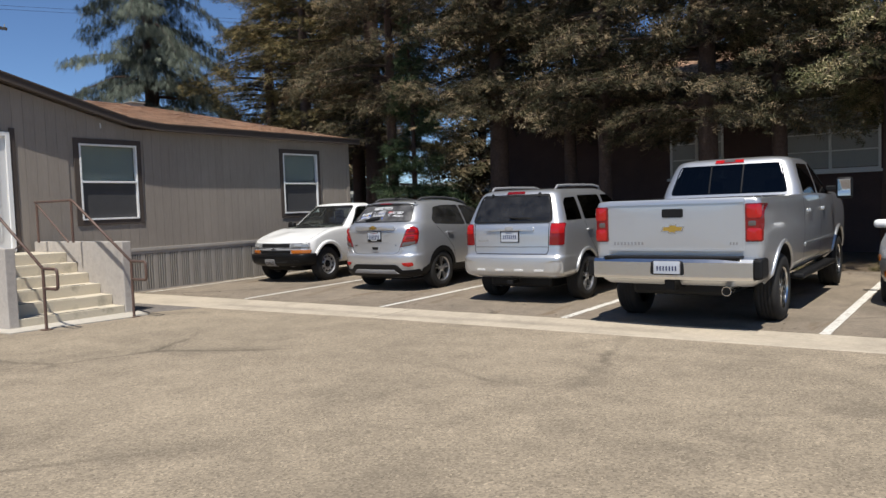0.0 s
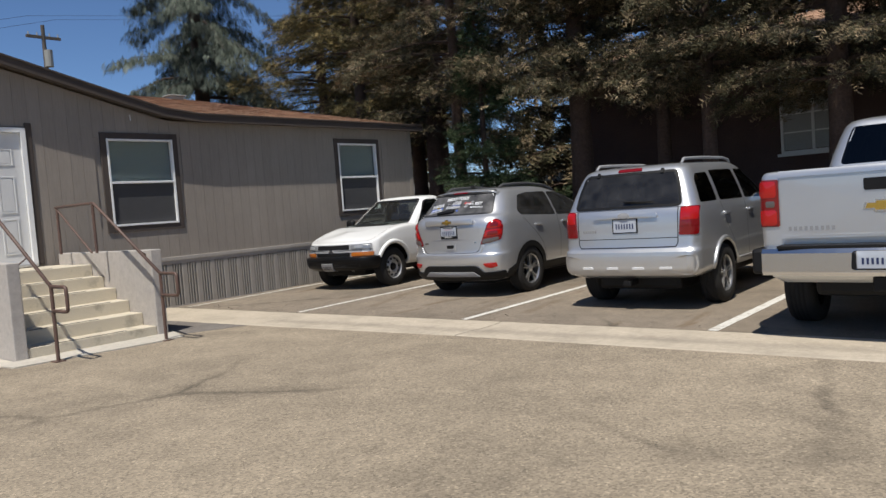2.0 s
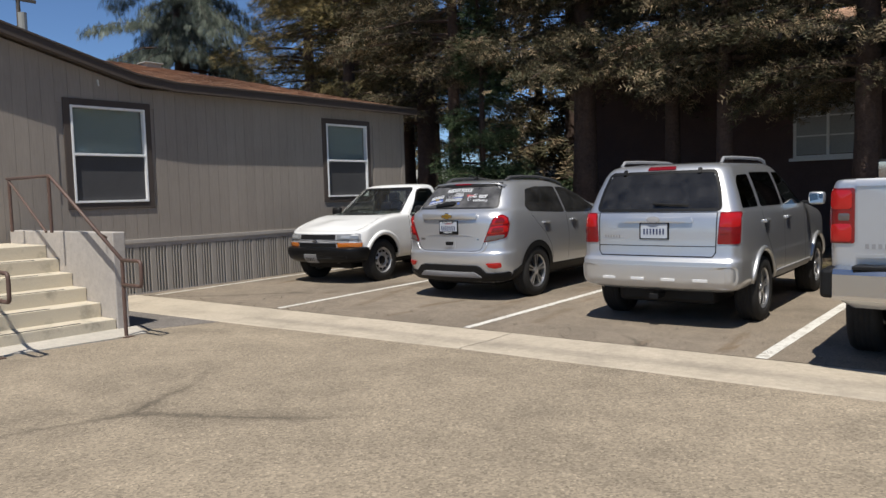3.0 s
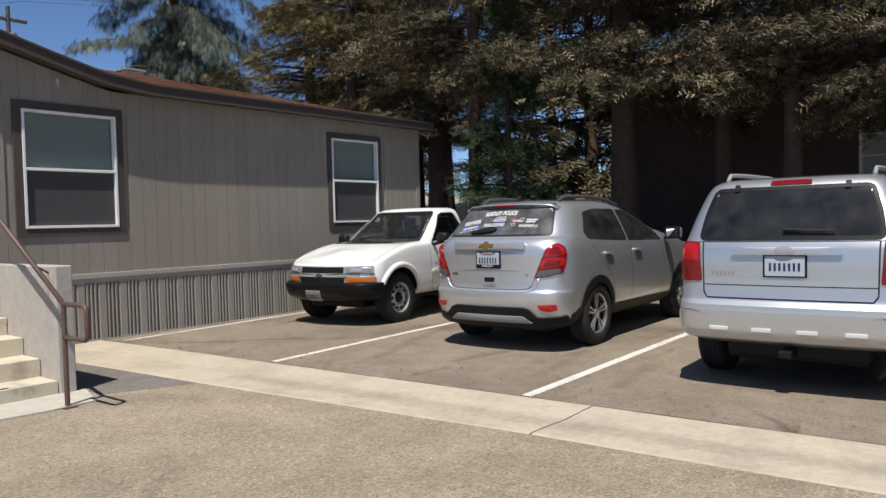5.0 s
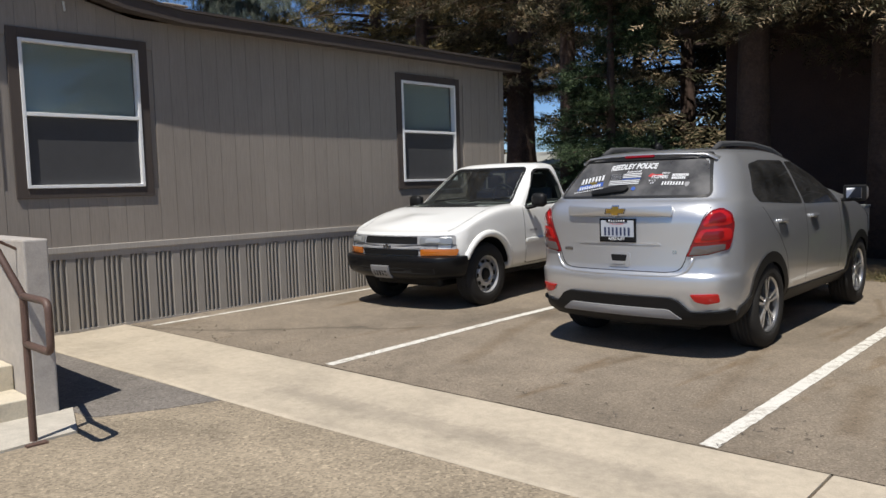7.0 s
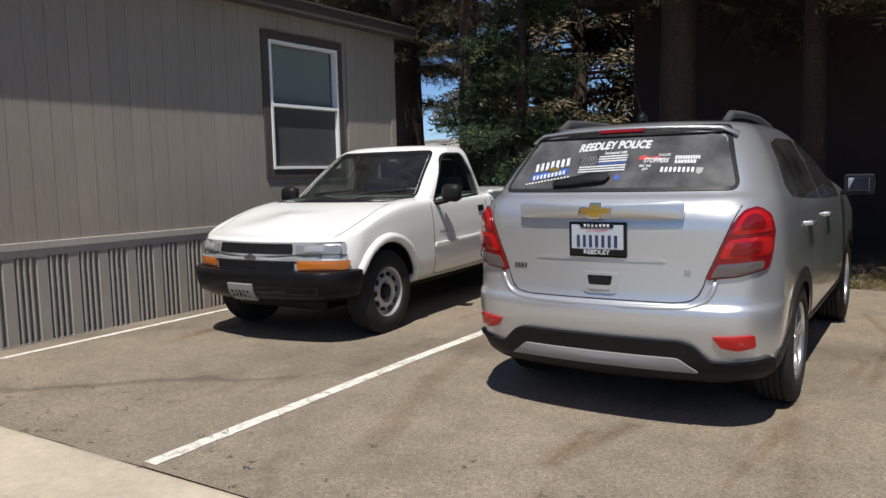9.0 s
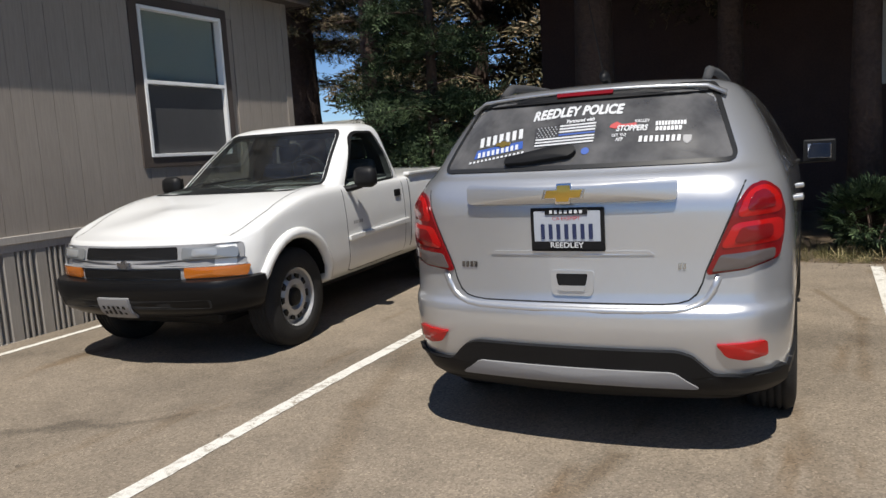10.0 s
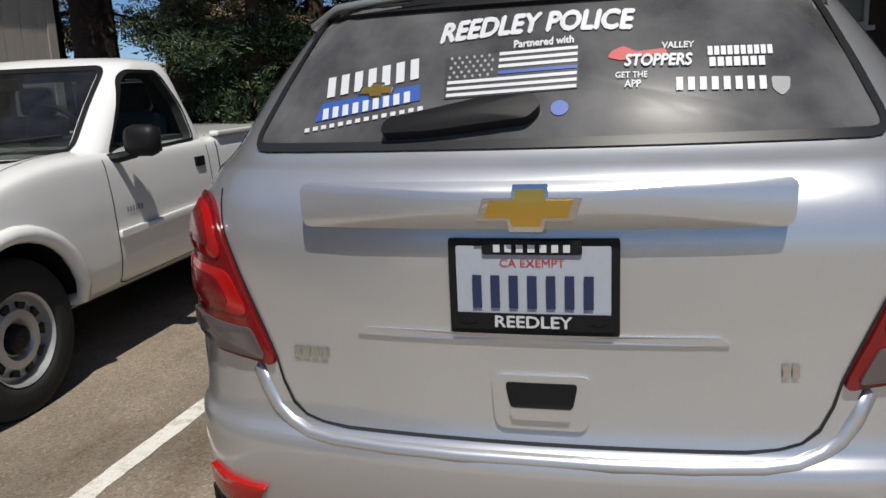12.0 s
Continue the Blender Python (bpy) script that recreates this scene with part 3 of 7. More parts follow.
part("door_trim", boxed(WX - 0.004, d0 - 0.10, dz0, WX + 0.02, d0 - 0.001, dz1 + 0.08, 0.003), M_TRIM, door, "dark brown casing board")
part("threshold", boxed(WX - 0.08, d0 + 0.01, dz0 - 0.02, WX + 0.06, d1 - 0.01, dz0 + 0.018, 0.003), M_ALLOY, door)
ly0, ly1 = d0 + 0.078, d1 - 0.078
leaf_ob = part("door_leaf", boxed(WX - 0.055, ly0, dz0 + 0.02, WX - 0.015, ly1, dz1 - 0.078, 0.002), M_DOOR, door, "white six-panel door leaf")
lw = ly1 - ly0
for zc, h in ((dz0 + 0.47, 0.56), (dz0 + 1.13, 0.58), (dz0 + 1.72, 0.26)):
    for s in (0.28, 0.72):
        yc, hw = ly0 + lw * s, 0.125
        bm = bmesh.new()
        for a in ((yc - hw, zc - h / 2, yc - hw + 0.022, zc + h / 2), (yc + hw - 0.022, zc - h / 2, yc + hw, zc + h / 2), (yc - hw + 0.022, zc - h / 2, yc + hw - 0.022, zc - h / 2 + 0.022), (yc - hw + 0.022, zc + h / 2 - 0.022, yc + hw - 0.022, zc + h / 2)):
            box(bm, WX - 0.016, a[0], a[1], WX - 0.005, a[2], a[3], 0.003)
        box(bm, WX - 0.016, yc - hw + 0.04, zc - h / 2 + 0.04, WX - 0.008, yc + hw - 0.04, zc + h / 2 - 0.04, 0.003)
        part("door_panel", bm, M_DOOR, leaf_ob)
bm = bmesh.new()
tube(bm, [(WX - 0.015, ly0 + 0.07, dz0 + 1.0), (WX + 0.03, ly0 + 0.07, dz0 + 1.0)], 0.013)
bmesh.ops.create_uvsphere(bm, u_segments=12, v_segments=8, radius=0.03, matrix=Matrix.Translation((WX + 0.05, ly0 + 0.07, dz0 + 1.0)))
tube(bm, [(WX - 0.015, ly0 + 0.07, dz0 + 1.16), (WX + 0.008, ly0 + 0.07, dz0 + 1.16)], 0.028)
part("door_knob", bm, M_BLACK, leaf_ob)
bm = bmesh.new()
prism(bm, [(WX - 0.014, (ly0 + ly1) / 2 + a, dz0 + 1.56 + b) for a, b in ((0, -0.07), (0.025, -0.02), (0.012, 0.0), (0.026, 0.03), (0, 0.07), (-0.026, 0.03), (-0.012, 0.0), (-0.025, -0.02))], (0.022, 0, 0))
part("knocker", bm, M_BLACK, leaf_ob)

part("notice_plate", boxed(WX + 0.001, 5.30, 2.57, WX + 0.012, 5.47, 2.82, 0.003), M_VINYL, house, "small white notice plate")
part("intercom", boxed(WX + 0.001, 5.33, 2.17, WX + 0.03, 5.45, 2.36, 0.006), M_BLACK, house, "small dark call box")

# roof: hipped end, cross gable over the entrance
OVX, OVY = WX + 0.22, HY1 + 0.22
EZ = 3.525
PITCH = 0.252
RX = -18.2
RZ = EZ + (OVX - RX) * PITCH
HIPY = OVY - (OVX - RX)
BACKX = RX - (OVX - RX)


def course_roof(a, b, c, d, rows, cols, lift=0.0):
    """Shingle courses from the eave a-b up to c-d (c above b, d above a): small lapped tabs."""
    a, b, c, d = (Vector(v) for v in (a, b, c, d))
    nrm = (b - a).cross(d - a).normalized()
    if nrm.z < 0:
        nrm = -nrm
    bm = bmesh.new()
    quad = [bm.verts.new(v + nrm * lift) for v in (a, b, c, d)] if (c - d).length > 1e-6 else [bm.verts.new(v + nrm * lift) for v in (a, b, c)]
    bm.faces.new(quad)
    for i in range(rows):
        u0, u1 = i / rows, min(1, (i + 1.12) / rows)
        l0, r0, l1, r1 = a.lerp(d, u0), b.lerp(c, u0), a.lerp(d, u1), b.lerp(c, u1)
        k = max(1, round(cols * (r0 - l0).length / (b - a).length))
        sh = random.random() * 0.5
        for j in range(k):
            s0, s1 = (j + 0.02 + (sh if j else 0)) / (k + 0.5), min(1.0, (j + 0.98 + sh) / (k + 0.5))
            h = nrm * (lift + 0.010 + random.uniform(0, 0.006))
            t = nrm * (lift + 0.003)
            pts = [l0.lerp(r0, s0) + h, l0.lerp(r0, s1) + h, l1.lerp(r1, s1) + t, l1.lerp(r1, s0) + t]
            vs = [bm.verts.new(p) for p in pts]
            bm.faces.new(vs)
            lo = [bm.verts.new(p - nrm * 0.012) for p in pts[:2]]
            bm.faces.new((lo[0], lo[1], vs[1], vs[0]))
    return bm


roof = part("roof", course_roof((OVX, GABLE_Y1 - 0.15, EZ), (OVX, OVY, EZ), (RX, HIPY, RZ), (RX, 5.2, RZ), 28, 44), M_SHINGLE, house, "russet weathered asphalt shingle roof")
part("far_slope", course_roof((OVX, HY0 - 0.23, EZ), (OVX, 3.3, EZ), (RX, 7.1, RZ), (RX, HY0 - 0.23, RZ), 12, 16), M_SHINGLE, roof)
part("hip_slope", course_roof((OVX, OVY, EZ), (BACKX, OVY, EZ), (RX, HIPY, RZ), (RX, HIPY, RZ), 24, 30), M_SHINGLE, roof)
part("back_slope", course_roof((BACKX, OVY, EZ), (BACKX, 2.0, EZ), (RX, 2.0, RZ), (RX, HIPY, RZ), 6, 8), M_SHINGLE, roof)
# the gable's own two slopes run back into the main roof
GP = PEAK_Z + 0.14
gdx = (GP - EZ) / PITCH
gx = OVX + 0.01
gly, gry = PEAK_Y - (GABLE_Y1 - PEAK_Y) - 0.1, GABLE_Y1 + 0.1
bm = bmesh.new()
prism(bm, [(gx, gry, EZ), (gx, PEAK_Y, GP), (OVX - gdx - 0.2, PEAK_Y, GP)], (0, 0, 0.015))
prism(bm, [(gx, gly, EZ), (gx, PEAK_Y, GP), (OVX - gdx - 0.2, PEAK_Y, GP)], (0, 0, 0.015))
part("gable_slope", bm, M_SHINGLE, roof)
# fascia and soffit
bm = bmesh.new()
edge = [(gly, EZ), (PEAK_Y, GP), (GABLE_Y1 - 0.9, EZ + (GP - EZ) * 0.30), (GABLE_Y1 - 0.2, EZ + (GP - EZ) * 0.09), (GABLE_Y1 + 0.5, EZ + 0.005), (OVY, EZ - 0.005)]
for (a, za), (b, zb) in zip(edge, edge[1:]):
    prism(bm, [(OVX - 0.01, a, za - 0.13), (OVX - 0.01, b, zb - 0.13), (OVX - 0.01, b, zb), (OVX - 0.01, a, za)], (0.035, 0, 0))
    prism(bm, [(OVX - 0.005, a, za + 0.002), (OVX - 0.005, b, zb + 0.002), (OVX - 0.005, b, zb + 0.03), (OVX - 0.005, a, za + 0.03)], (0.05, 0, 0))
    prism(bm, [(WX + 0.001, a, za - 0.11), (WX + 0.001, b, zb - 0.11), (WX + 0.001, b, zb - 0.09), (WX + 0.001, a, za - 0.09)], (OVX - WX - 0.012, 0, 0))
box(bm, BACKX, OVY - 0.012, EZ - 0.13, OVX + 0.025, OVY + 0.022, EZ)
box(bm, BACKX, HY1 + 0.001, EZ - 0.11, OVX - 0.012, OVY - 0.013, EZ - 0.09)
part("fascia", bm, M_TRIM, roof, "dark brown fascia boards")
bm = bmesh.new()
vx, vy = -18.0, 11.6
vz = EZ + (OVX - vx) * PITCH
box(bm, vx - 0.15, vy - 0.18, vz - 0.12, vx + 0.15, vy + 0.18, vz + 0.05, 0.02)
box(bm, vx - 0.18, vy - 0.22, vz + 0.05, vx + 0.18, vy + 0.22, vz + 0.08, 0.012)
part("roof_vent", bm, M_GREY, roof, "grey metal roof vent")
bm = bmesh.new()
tube(bm, [(WX + 0.01, 8.46, 3.50), (WX + 0.03, 8.46, 3.40)], 0.012)
part("cable_stub", bm, M_OFFWHITE, house)

# ---- steps, cheek walls, landing ----
steps = thing("entrance_steps", "concrete entrance steps with stained treads", "steps")
NS, RISE, TREAD, SX = 6, 0.172, 0.353, -11.18
for k in range(NS):
    x1, top = SX - k * TREAD, 0.138 + k * RISE
    bm = boxed(-13.1, 5.285, max(0, top - RISE - 0.03), x1, 6.950, top, 0.008)
    st = part("step", bm, M_STEP, steps)
    bm = bmesh.new()
    ya = 5.32 + random.uniform(0, 0.25)
    yb = 6.75 - random.uniform(0, 0.55)
    prism(bm, [(x1 - 0.055, ya, top - 0.002), (x1 - 0.020, ya, top - 0.002), (x1 - 0.020, yb, top - 0.002), (x1 - 0.055, yb, top - 0.002)], (0, 0, 0.006))
    part("grip_strip", bm, M_BLACK, st, "dark worn anti-slip strip")
part("landing", boxed(WX + 0.07, 3.0, 0, -12.98, 6.950, top + 0.003, 0.008), M_STEP, steps)
for nm, y0, y1, xb in (("cheek_wall", 6.955, 7.11, -14.1), ("cheek_wall", 5.13, 5.28, -12.63)):
    part(nm, boxed(xb, y0, 0, -11.16, y1, 1.186, 0.012), M_STUCCO, steps, "pale painted stucco cheek wall")
part("parapet", boxed(-12.78, 1.0, 0, -12.635, 5.128, 1.196, 0.012), M_STUCCO, steps, "pale painted stucco parapet of the landing")
bm = bmesh.new()
prism(bm, [(-11.18, 7.20, 0.0), (-10.62, 7.02, 0.0), (-10.58, 6.6, 0.0), (-10.66, 5.8, 0.0), (-10.72, 4.95, 0.0), (-11.18, 4.90, 0.0), (-11.18, 5.1, 0.0)], (0, 0, 0.016))
prism(bm, [(-12.63, 5.125, 0.0), (-11.19, 5.125, 0.0), (-10.85, 4.8, 0.0), (-11.0, 3.0, 0.0), (-12.63, 2.8, 0.0)], (0, 0, 0.012))
tagged(part("concrete_apron", bm, M_APRON), "bright concrete strip at the foot of the steps", "concrete", kind="structure")


def handrail(y, wall_y, label):
    r = 0.0215
    h = thing("handrail", label, "handrail", group="stair handrails")
    top = [(-10.62, y, 0.885), (-12.31, y, 1.905), (-13.60, y, 1.905)]
    bm = bmesh.new()
    tube(bm, bend(top, 0.05), r)
    part("rail", bm, M_RAIL, h, smooth=True)
    bm = bmesh.new()
    tube(bm, [(-10.62, y, 0.0), (-10.62, y, 0.895)], r)
    box(bm, -10.69, y - 0.06, 0.0, -10.55, y + 0.06, 0.012)
    part("post", bm, M_RAIL, h)
    for x in (-12.34, -13.54):
        bm = bmesh.new()
        tube(bm, [(x, y, 1.18), (x, y, 1.905)], r)
        part("post", bm, M_RAIL, h)
    bm = bmesh.new()
    tube(bm, [(-13.53, y, 1.87), (-12.50, y, 1.19)], 0.016)
    part("brace", bm, M_RAIL, h)
    bm = bmesh.new()
    tube(bm, bend([(-10.62, y, 0.885), (-10.22, y, 0.885), (-10.22, y, 0.60), (-10.62, y, 0.60)], 0.06), r)
    part("end_loop", bm, M_RAIL, h, smooth=True)
    bm = bmesh.new()
    tube(bm, [(-11.25, y, 1.225), (-11.3, wall_y, 1.12)], 0.010)
    part("bracket", bm, M_RAIL, h)
    return h


handrail(6.77, 6.96, "rusty brown tubular steel handrail on the steps")
handrail(5.40, 5.275, "rusty brown tubular steel handrail on the steps")

# ---- vehicles ----
from mathutils.bvhtree import BVHTree


def ring(z, w, yr, yf, zf=None, yk=2.1, rx=0.16, ry=0.2, fx=0.25, fy=0.35, br=0.06, bf=0.14):
    """One level outline of a car body, seen from above; z for its height, zf where the bonnet falls to in front of yk."""
    half = []
    for i in range(7):
        half.append(((w - rx) * i / 6, yr))
    for i in range(1, 7):
        a = math.pi / 2 * i / 6
        half.append((w - rx + rx * math.sin(a), yr + ry - ry * math.cos(a)))
    for i in range(1, 27):
        half.append((w, yr + ry + (yf - fy - yr - ry) * i / 26))
    for i in range(1, 7):
        a = math.pi / 2 * i / 6
        half.append((w - fx + fx * math.cos(a), yf - fy + fy * math.sin(a)))
    for i in range(1, 7):
        half.append(((w - fx) * (1 - i / 6), yf))
    out = []
    mid = (yr + yf) / 2
    for x, y in half:
        q = (x / w) ** 2
        y2 = y + br * q * max(0, 1 - (y - yr) / 1.0) - bf * q * max(0, 1 - (yf - y) / 1.0)
        x2 = x * (1 - 0.02 * ((y - mid) / (yf - mid)) ** 4)
        zz = z
        if zf is not None and y > yk:
            t = min(1, (y - yk) / max(0.2, yf - yk))
            zz = z + (zf - z) * t ** 2.1
        out.append(Vector((x2, y2, zz)))
    return out + [Vector((-p.x, p.y, p.z)) for p in out[-2:0:-1]]


def loft(rings, fan=False):
    bm = bmesh.new()
    vs = [[bm.verts.new(p) for p in r] for r in rings]
    n = len(vs[0])
    for a, b in zip(vs, vs[1:]):
        for k in range(n):
            bm.faces.new((a[k], a[(k + 1) % n], b[(k + 1) % n], b[k]))
    for cap in (vs[0], vs[-1]):
        if fan:
            cv = bm.verts.new(sum((v.co for v in cap), Vector()) / n)
            for k in range(n):
                bm.faces.new((cap[k], cap[(k + 1) % n], cv))
            continue
        # strips from one flank to the other
        for k in range(n // 2):
            quad = [cap[k], cap[k + 1], cap[(n - k - 1) % n], cap[(n - k) % n]]
            bm.faces.new(list(dict.fromkeys(quad)))
    bmesh.ops.recalc_face_normals(bm, faces=bm.faces[:])
    return bm


def refine(rings, sub=3):
    """More levels between the given ones, along a smooth curve."""
    out = []
    n = len(rings)
    for i in range(n - 1):
        p0, p1, p2, p3 = rings[max(i - 1, 0)], rings[i], rings[i + 1], rings[min(i + 2, n - 1)]
        for s in range(sub):
            t = s / sub
            row = []
            for a, b, c, d in zip(p0, p1, p2, p3):
                cr = 0.5 * ((2 * b) + (c - a) * t + (2 * a - 5 * b + 4 * c - d) * t * t + (3 * b - 3 * c + d - a) * t ** 3)
                row.append(cr.lerp(b.lerp(c, t), 0.35))
            out.append(row)
    return out + [rings[-1]]


def carve(ob, cutters):
    """Cut closed shapes out of a body and keep the result as its mesh."""
    tmp = []
    for i, (bm, slot) in enumerate(cutters):
        bmesh.ops.recalc_face_normals(bm, faces=bm.faces[:])
        for f in bm.faces:
            f.material_index = slot
        c = new("cutter", mesh_of("cutter", bm, list(ob.data.materials)))
        c.parent = ob.parent
        tmp.append(c)
        mod = ob.modifiers.new("cut", "BOOLEAN")
        mod.object, mod.operation, mod.solver, mod.material_mode = c, "DIFFERENCE", "EXACT", "INDEX"
    bpy.context.view_layer.update()
    dg = bpy.context.evaluated_depsgraph_get()
    me = bpy.data.meshes.new_from_object(ob.evaluated_get(dg))
    ob.modifiers.clear()
    ob.data = me
    for c in tmp:
        bpy.data.objects.remove(c)
    me.set_sharp_from_angle(angle=radians(32))
    return ob


def rounded(pts, r, seg=4):
    """A 2D outline with its corners rounded."""
    out = []
    n = len(pts)
    for i in range(n):
        a, b, c = Vector(pts[i - 1]), Vector(pts[i]), Vector(pts[(i + 1) % n])
        k = min(r, (a - b).length * 0.45, (c - b).length * 0.45)
        p, q = b + (a - b).normalized() * k, b + (c - b).normalized() * k
        out += [tuple(p.lerp(b, t).lerp(b.lerp(q, t), t)) for t in [j / seg for j in range(seg + 1)]]
    return out


def dense(pts, step):
    out = []
    n = len(pts)
    for i in range(n):
        a, b = Vector(pts[i]), Vector(pts[(i + 1) % n])
        k = max(1, math.ceil((b - a).length / step))
        out += [tuple(a.lerp(b, j / k)) for j in range(k)]
    return out


class Skin:
    """The outer surface of a body, on which panes, lamps and seams are laid. Side 0: rear (u is x), 180: front, 90: right, -90: left (u is y), 'top'."""

    def __init__(self, *bms):
        self.trees = [BVHTree.FromBMesh(b) for b in bms]

    def hit(self, side, u, v):
        if side == "top":
            o, d = Vector((u, v, 6)), Vector((0, 0, -1))
        elif side in (90, -90):
            o, d = Vector((math.copysign(6, side), u, v)), Vector((-math.copysign(1, side), 0, 0))
        elif side == 180:
            o, d = Vector((u, 12, v)), Vector((0, -1, 0))
        else:
            o, d = Vector((u, -12, v)), Vector((0, 1, 0))
        best = None
        for t in self.trees:
            h = t.ray_cast(o, d)
            if h[0] is not None and (best is None or h[3] < best[1]):
                best = (h[0], h[3], h[1])
        if best is None:
            p = self.trees[0].find_nearest(o + d * (o.length - 1 if side != "top" else 4.5))
            return p[0], p[1]
        n = best[2]
        return best[0], (n if n.dot(d) < 0 else -n)

    def panel(self, side, pts, off=0.004, bulge=0.0, thick=0.012, r=0.02, rings=4, step=0.05, centre=None):
        """A solid plate that follows the body, with its outer face proud by off."""
        pts = dense(rounded(pts, r) if r else pts, step)
        c = Vector(centre) if centre else sum((Vector(p) for p in pts), Vector((0, 0))) / len(pts)
        bm = bmesh.new()
        rows, n = [], len(pts)
        for k in range(rings):
            f = 1 - k / rings
            row = []
            for p in pts:
                q = c + (Vector(p) - c) * f
                h, nr = self.hit(side, q.x, q.y)
                row.append(bm.verts.new(h + nr * (off + bulge * (1 - f * f))))
            rows.append(row)
        h, nr = self.hit(side, c.x, c.y)
        cv = bm.verts.new(h + nr * (off + bulge))
        low = []
        for p in pts:
            h, nr = self.hit(side, p[0], p[1])
            low.append(bm.verts.new(h + nr * (off - thick)))
        for a, b in zip([low] + rows, rows):
            for k in range(n):
                bm.faces.new((a[k], a[(k + 1) % n], b[(k + 1) % n], b[k]))
        for k in range(n):
            bm.faces.new((rows[-1][k], rows[-1][(k + 1) % n], cv))
        for f in bm.faces:
            f.smooth = True
        bmesh.ops.recalc_face_normals(bm, faces=bm.faces[:])
        for e in bm.edges:
            if len(e.link_faces) == 2 and e.calc_face_angle(0) > 0.7:
                e.smooth = False
        return bm

    def seam(self, side, pts, w=0.006, off=0.0015, closed=False):
        """A thin strip along a line on the body."""
        P = []
        src = list(pts) + ([pts[0]] if closed else [])
        for a, b in zip(src, src[1:]):
            a, b = Vector(a), Vector(b)
            k = max(1, math.ceil((b - a).length / 0.04))
            P += [a.lerp(b, j / k) for j in range(k)]
        P.append(Vector(src[-1]))
        bm = bmesh.new()
        rows = []
        for i, p in enumerate(P):
            d = (P[min(i + 1, len(P) - 1)] - P[max(i - 1, 0)])
            t = Vector((-d.y, d.x)).normalized() * w / 2
            row = []
            for q in (p - t, p + t):
                h, nr = self.hit(side, q.x, q.y)
                row.append(bm.verts.new(h + nr * off))
            rows.append(row)
        for a, b in zip(rows, rows[1:]):
            bm.faces.new((a[0], b[0], b[1], a[1]))
        return bm


def extr(side, pts, lo, hi, r=0.02):
    """A cutter: the outline pushed right through along the side's axis."""
    pts = rounded(pts, r)
    bm = bmesh.new()
    if side in (0, 180):
        prism(bm, [(u, lo, v) for u, v in pts], (0, hi - lo, 0))
    else:
        prism(bm, [(lo, u, v) for u, v in pts], (hi - lo, 0, 0))
    return bm


def cyl(bm, x0, x1, y, z, r, seg=36):
    pts = [(x0, y + r * math.cos(2 * math.pi * k / seg), z + r * math.sin(2 * math.pi * k / seg)) for k in range(seg)]
    return prism(bm, pts, (x1 - x0, 0, 0))


def revolve(bm, prof, seg=40):
    """Turn a profile of (x, radius) round the x axis."""
    rows = [[bm.verts.new((x, r * math.cos(2 * math.pi * k / seg), r * math.sin(2 * math.pi * k / seg))) for k in range(seg)] for x, r in prof]
    for a, b in zip(rows, rows[1:]):
        for k in range(seg):
            bm.faces.new((a[k], a[(k + 1) % seg], b[(k + 1) % seg], b[k]))
    return rows


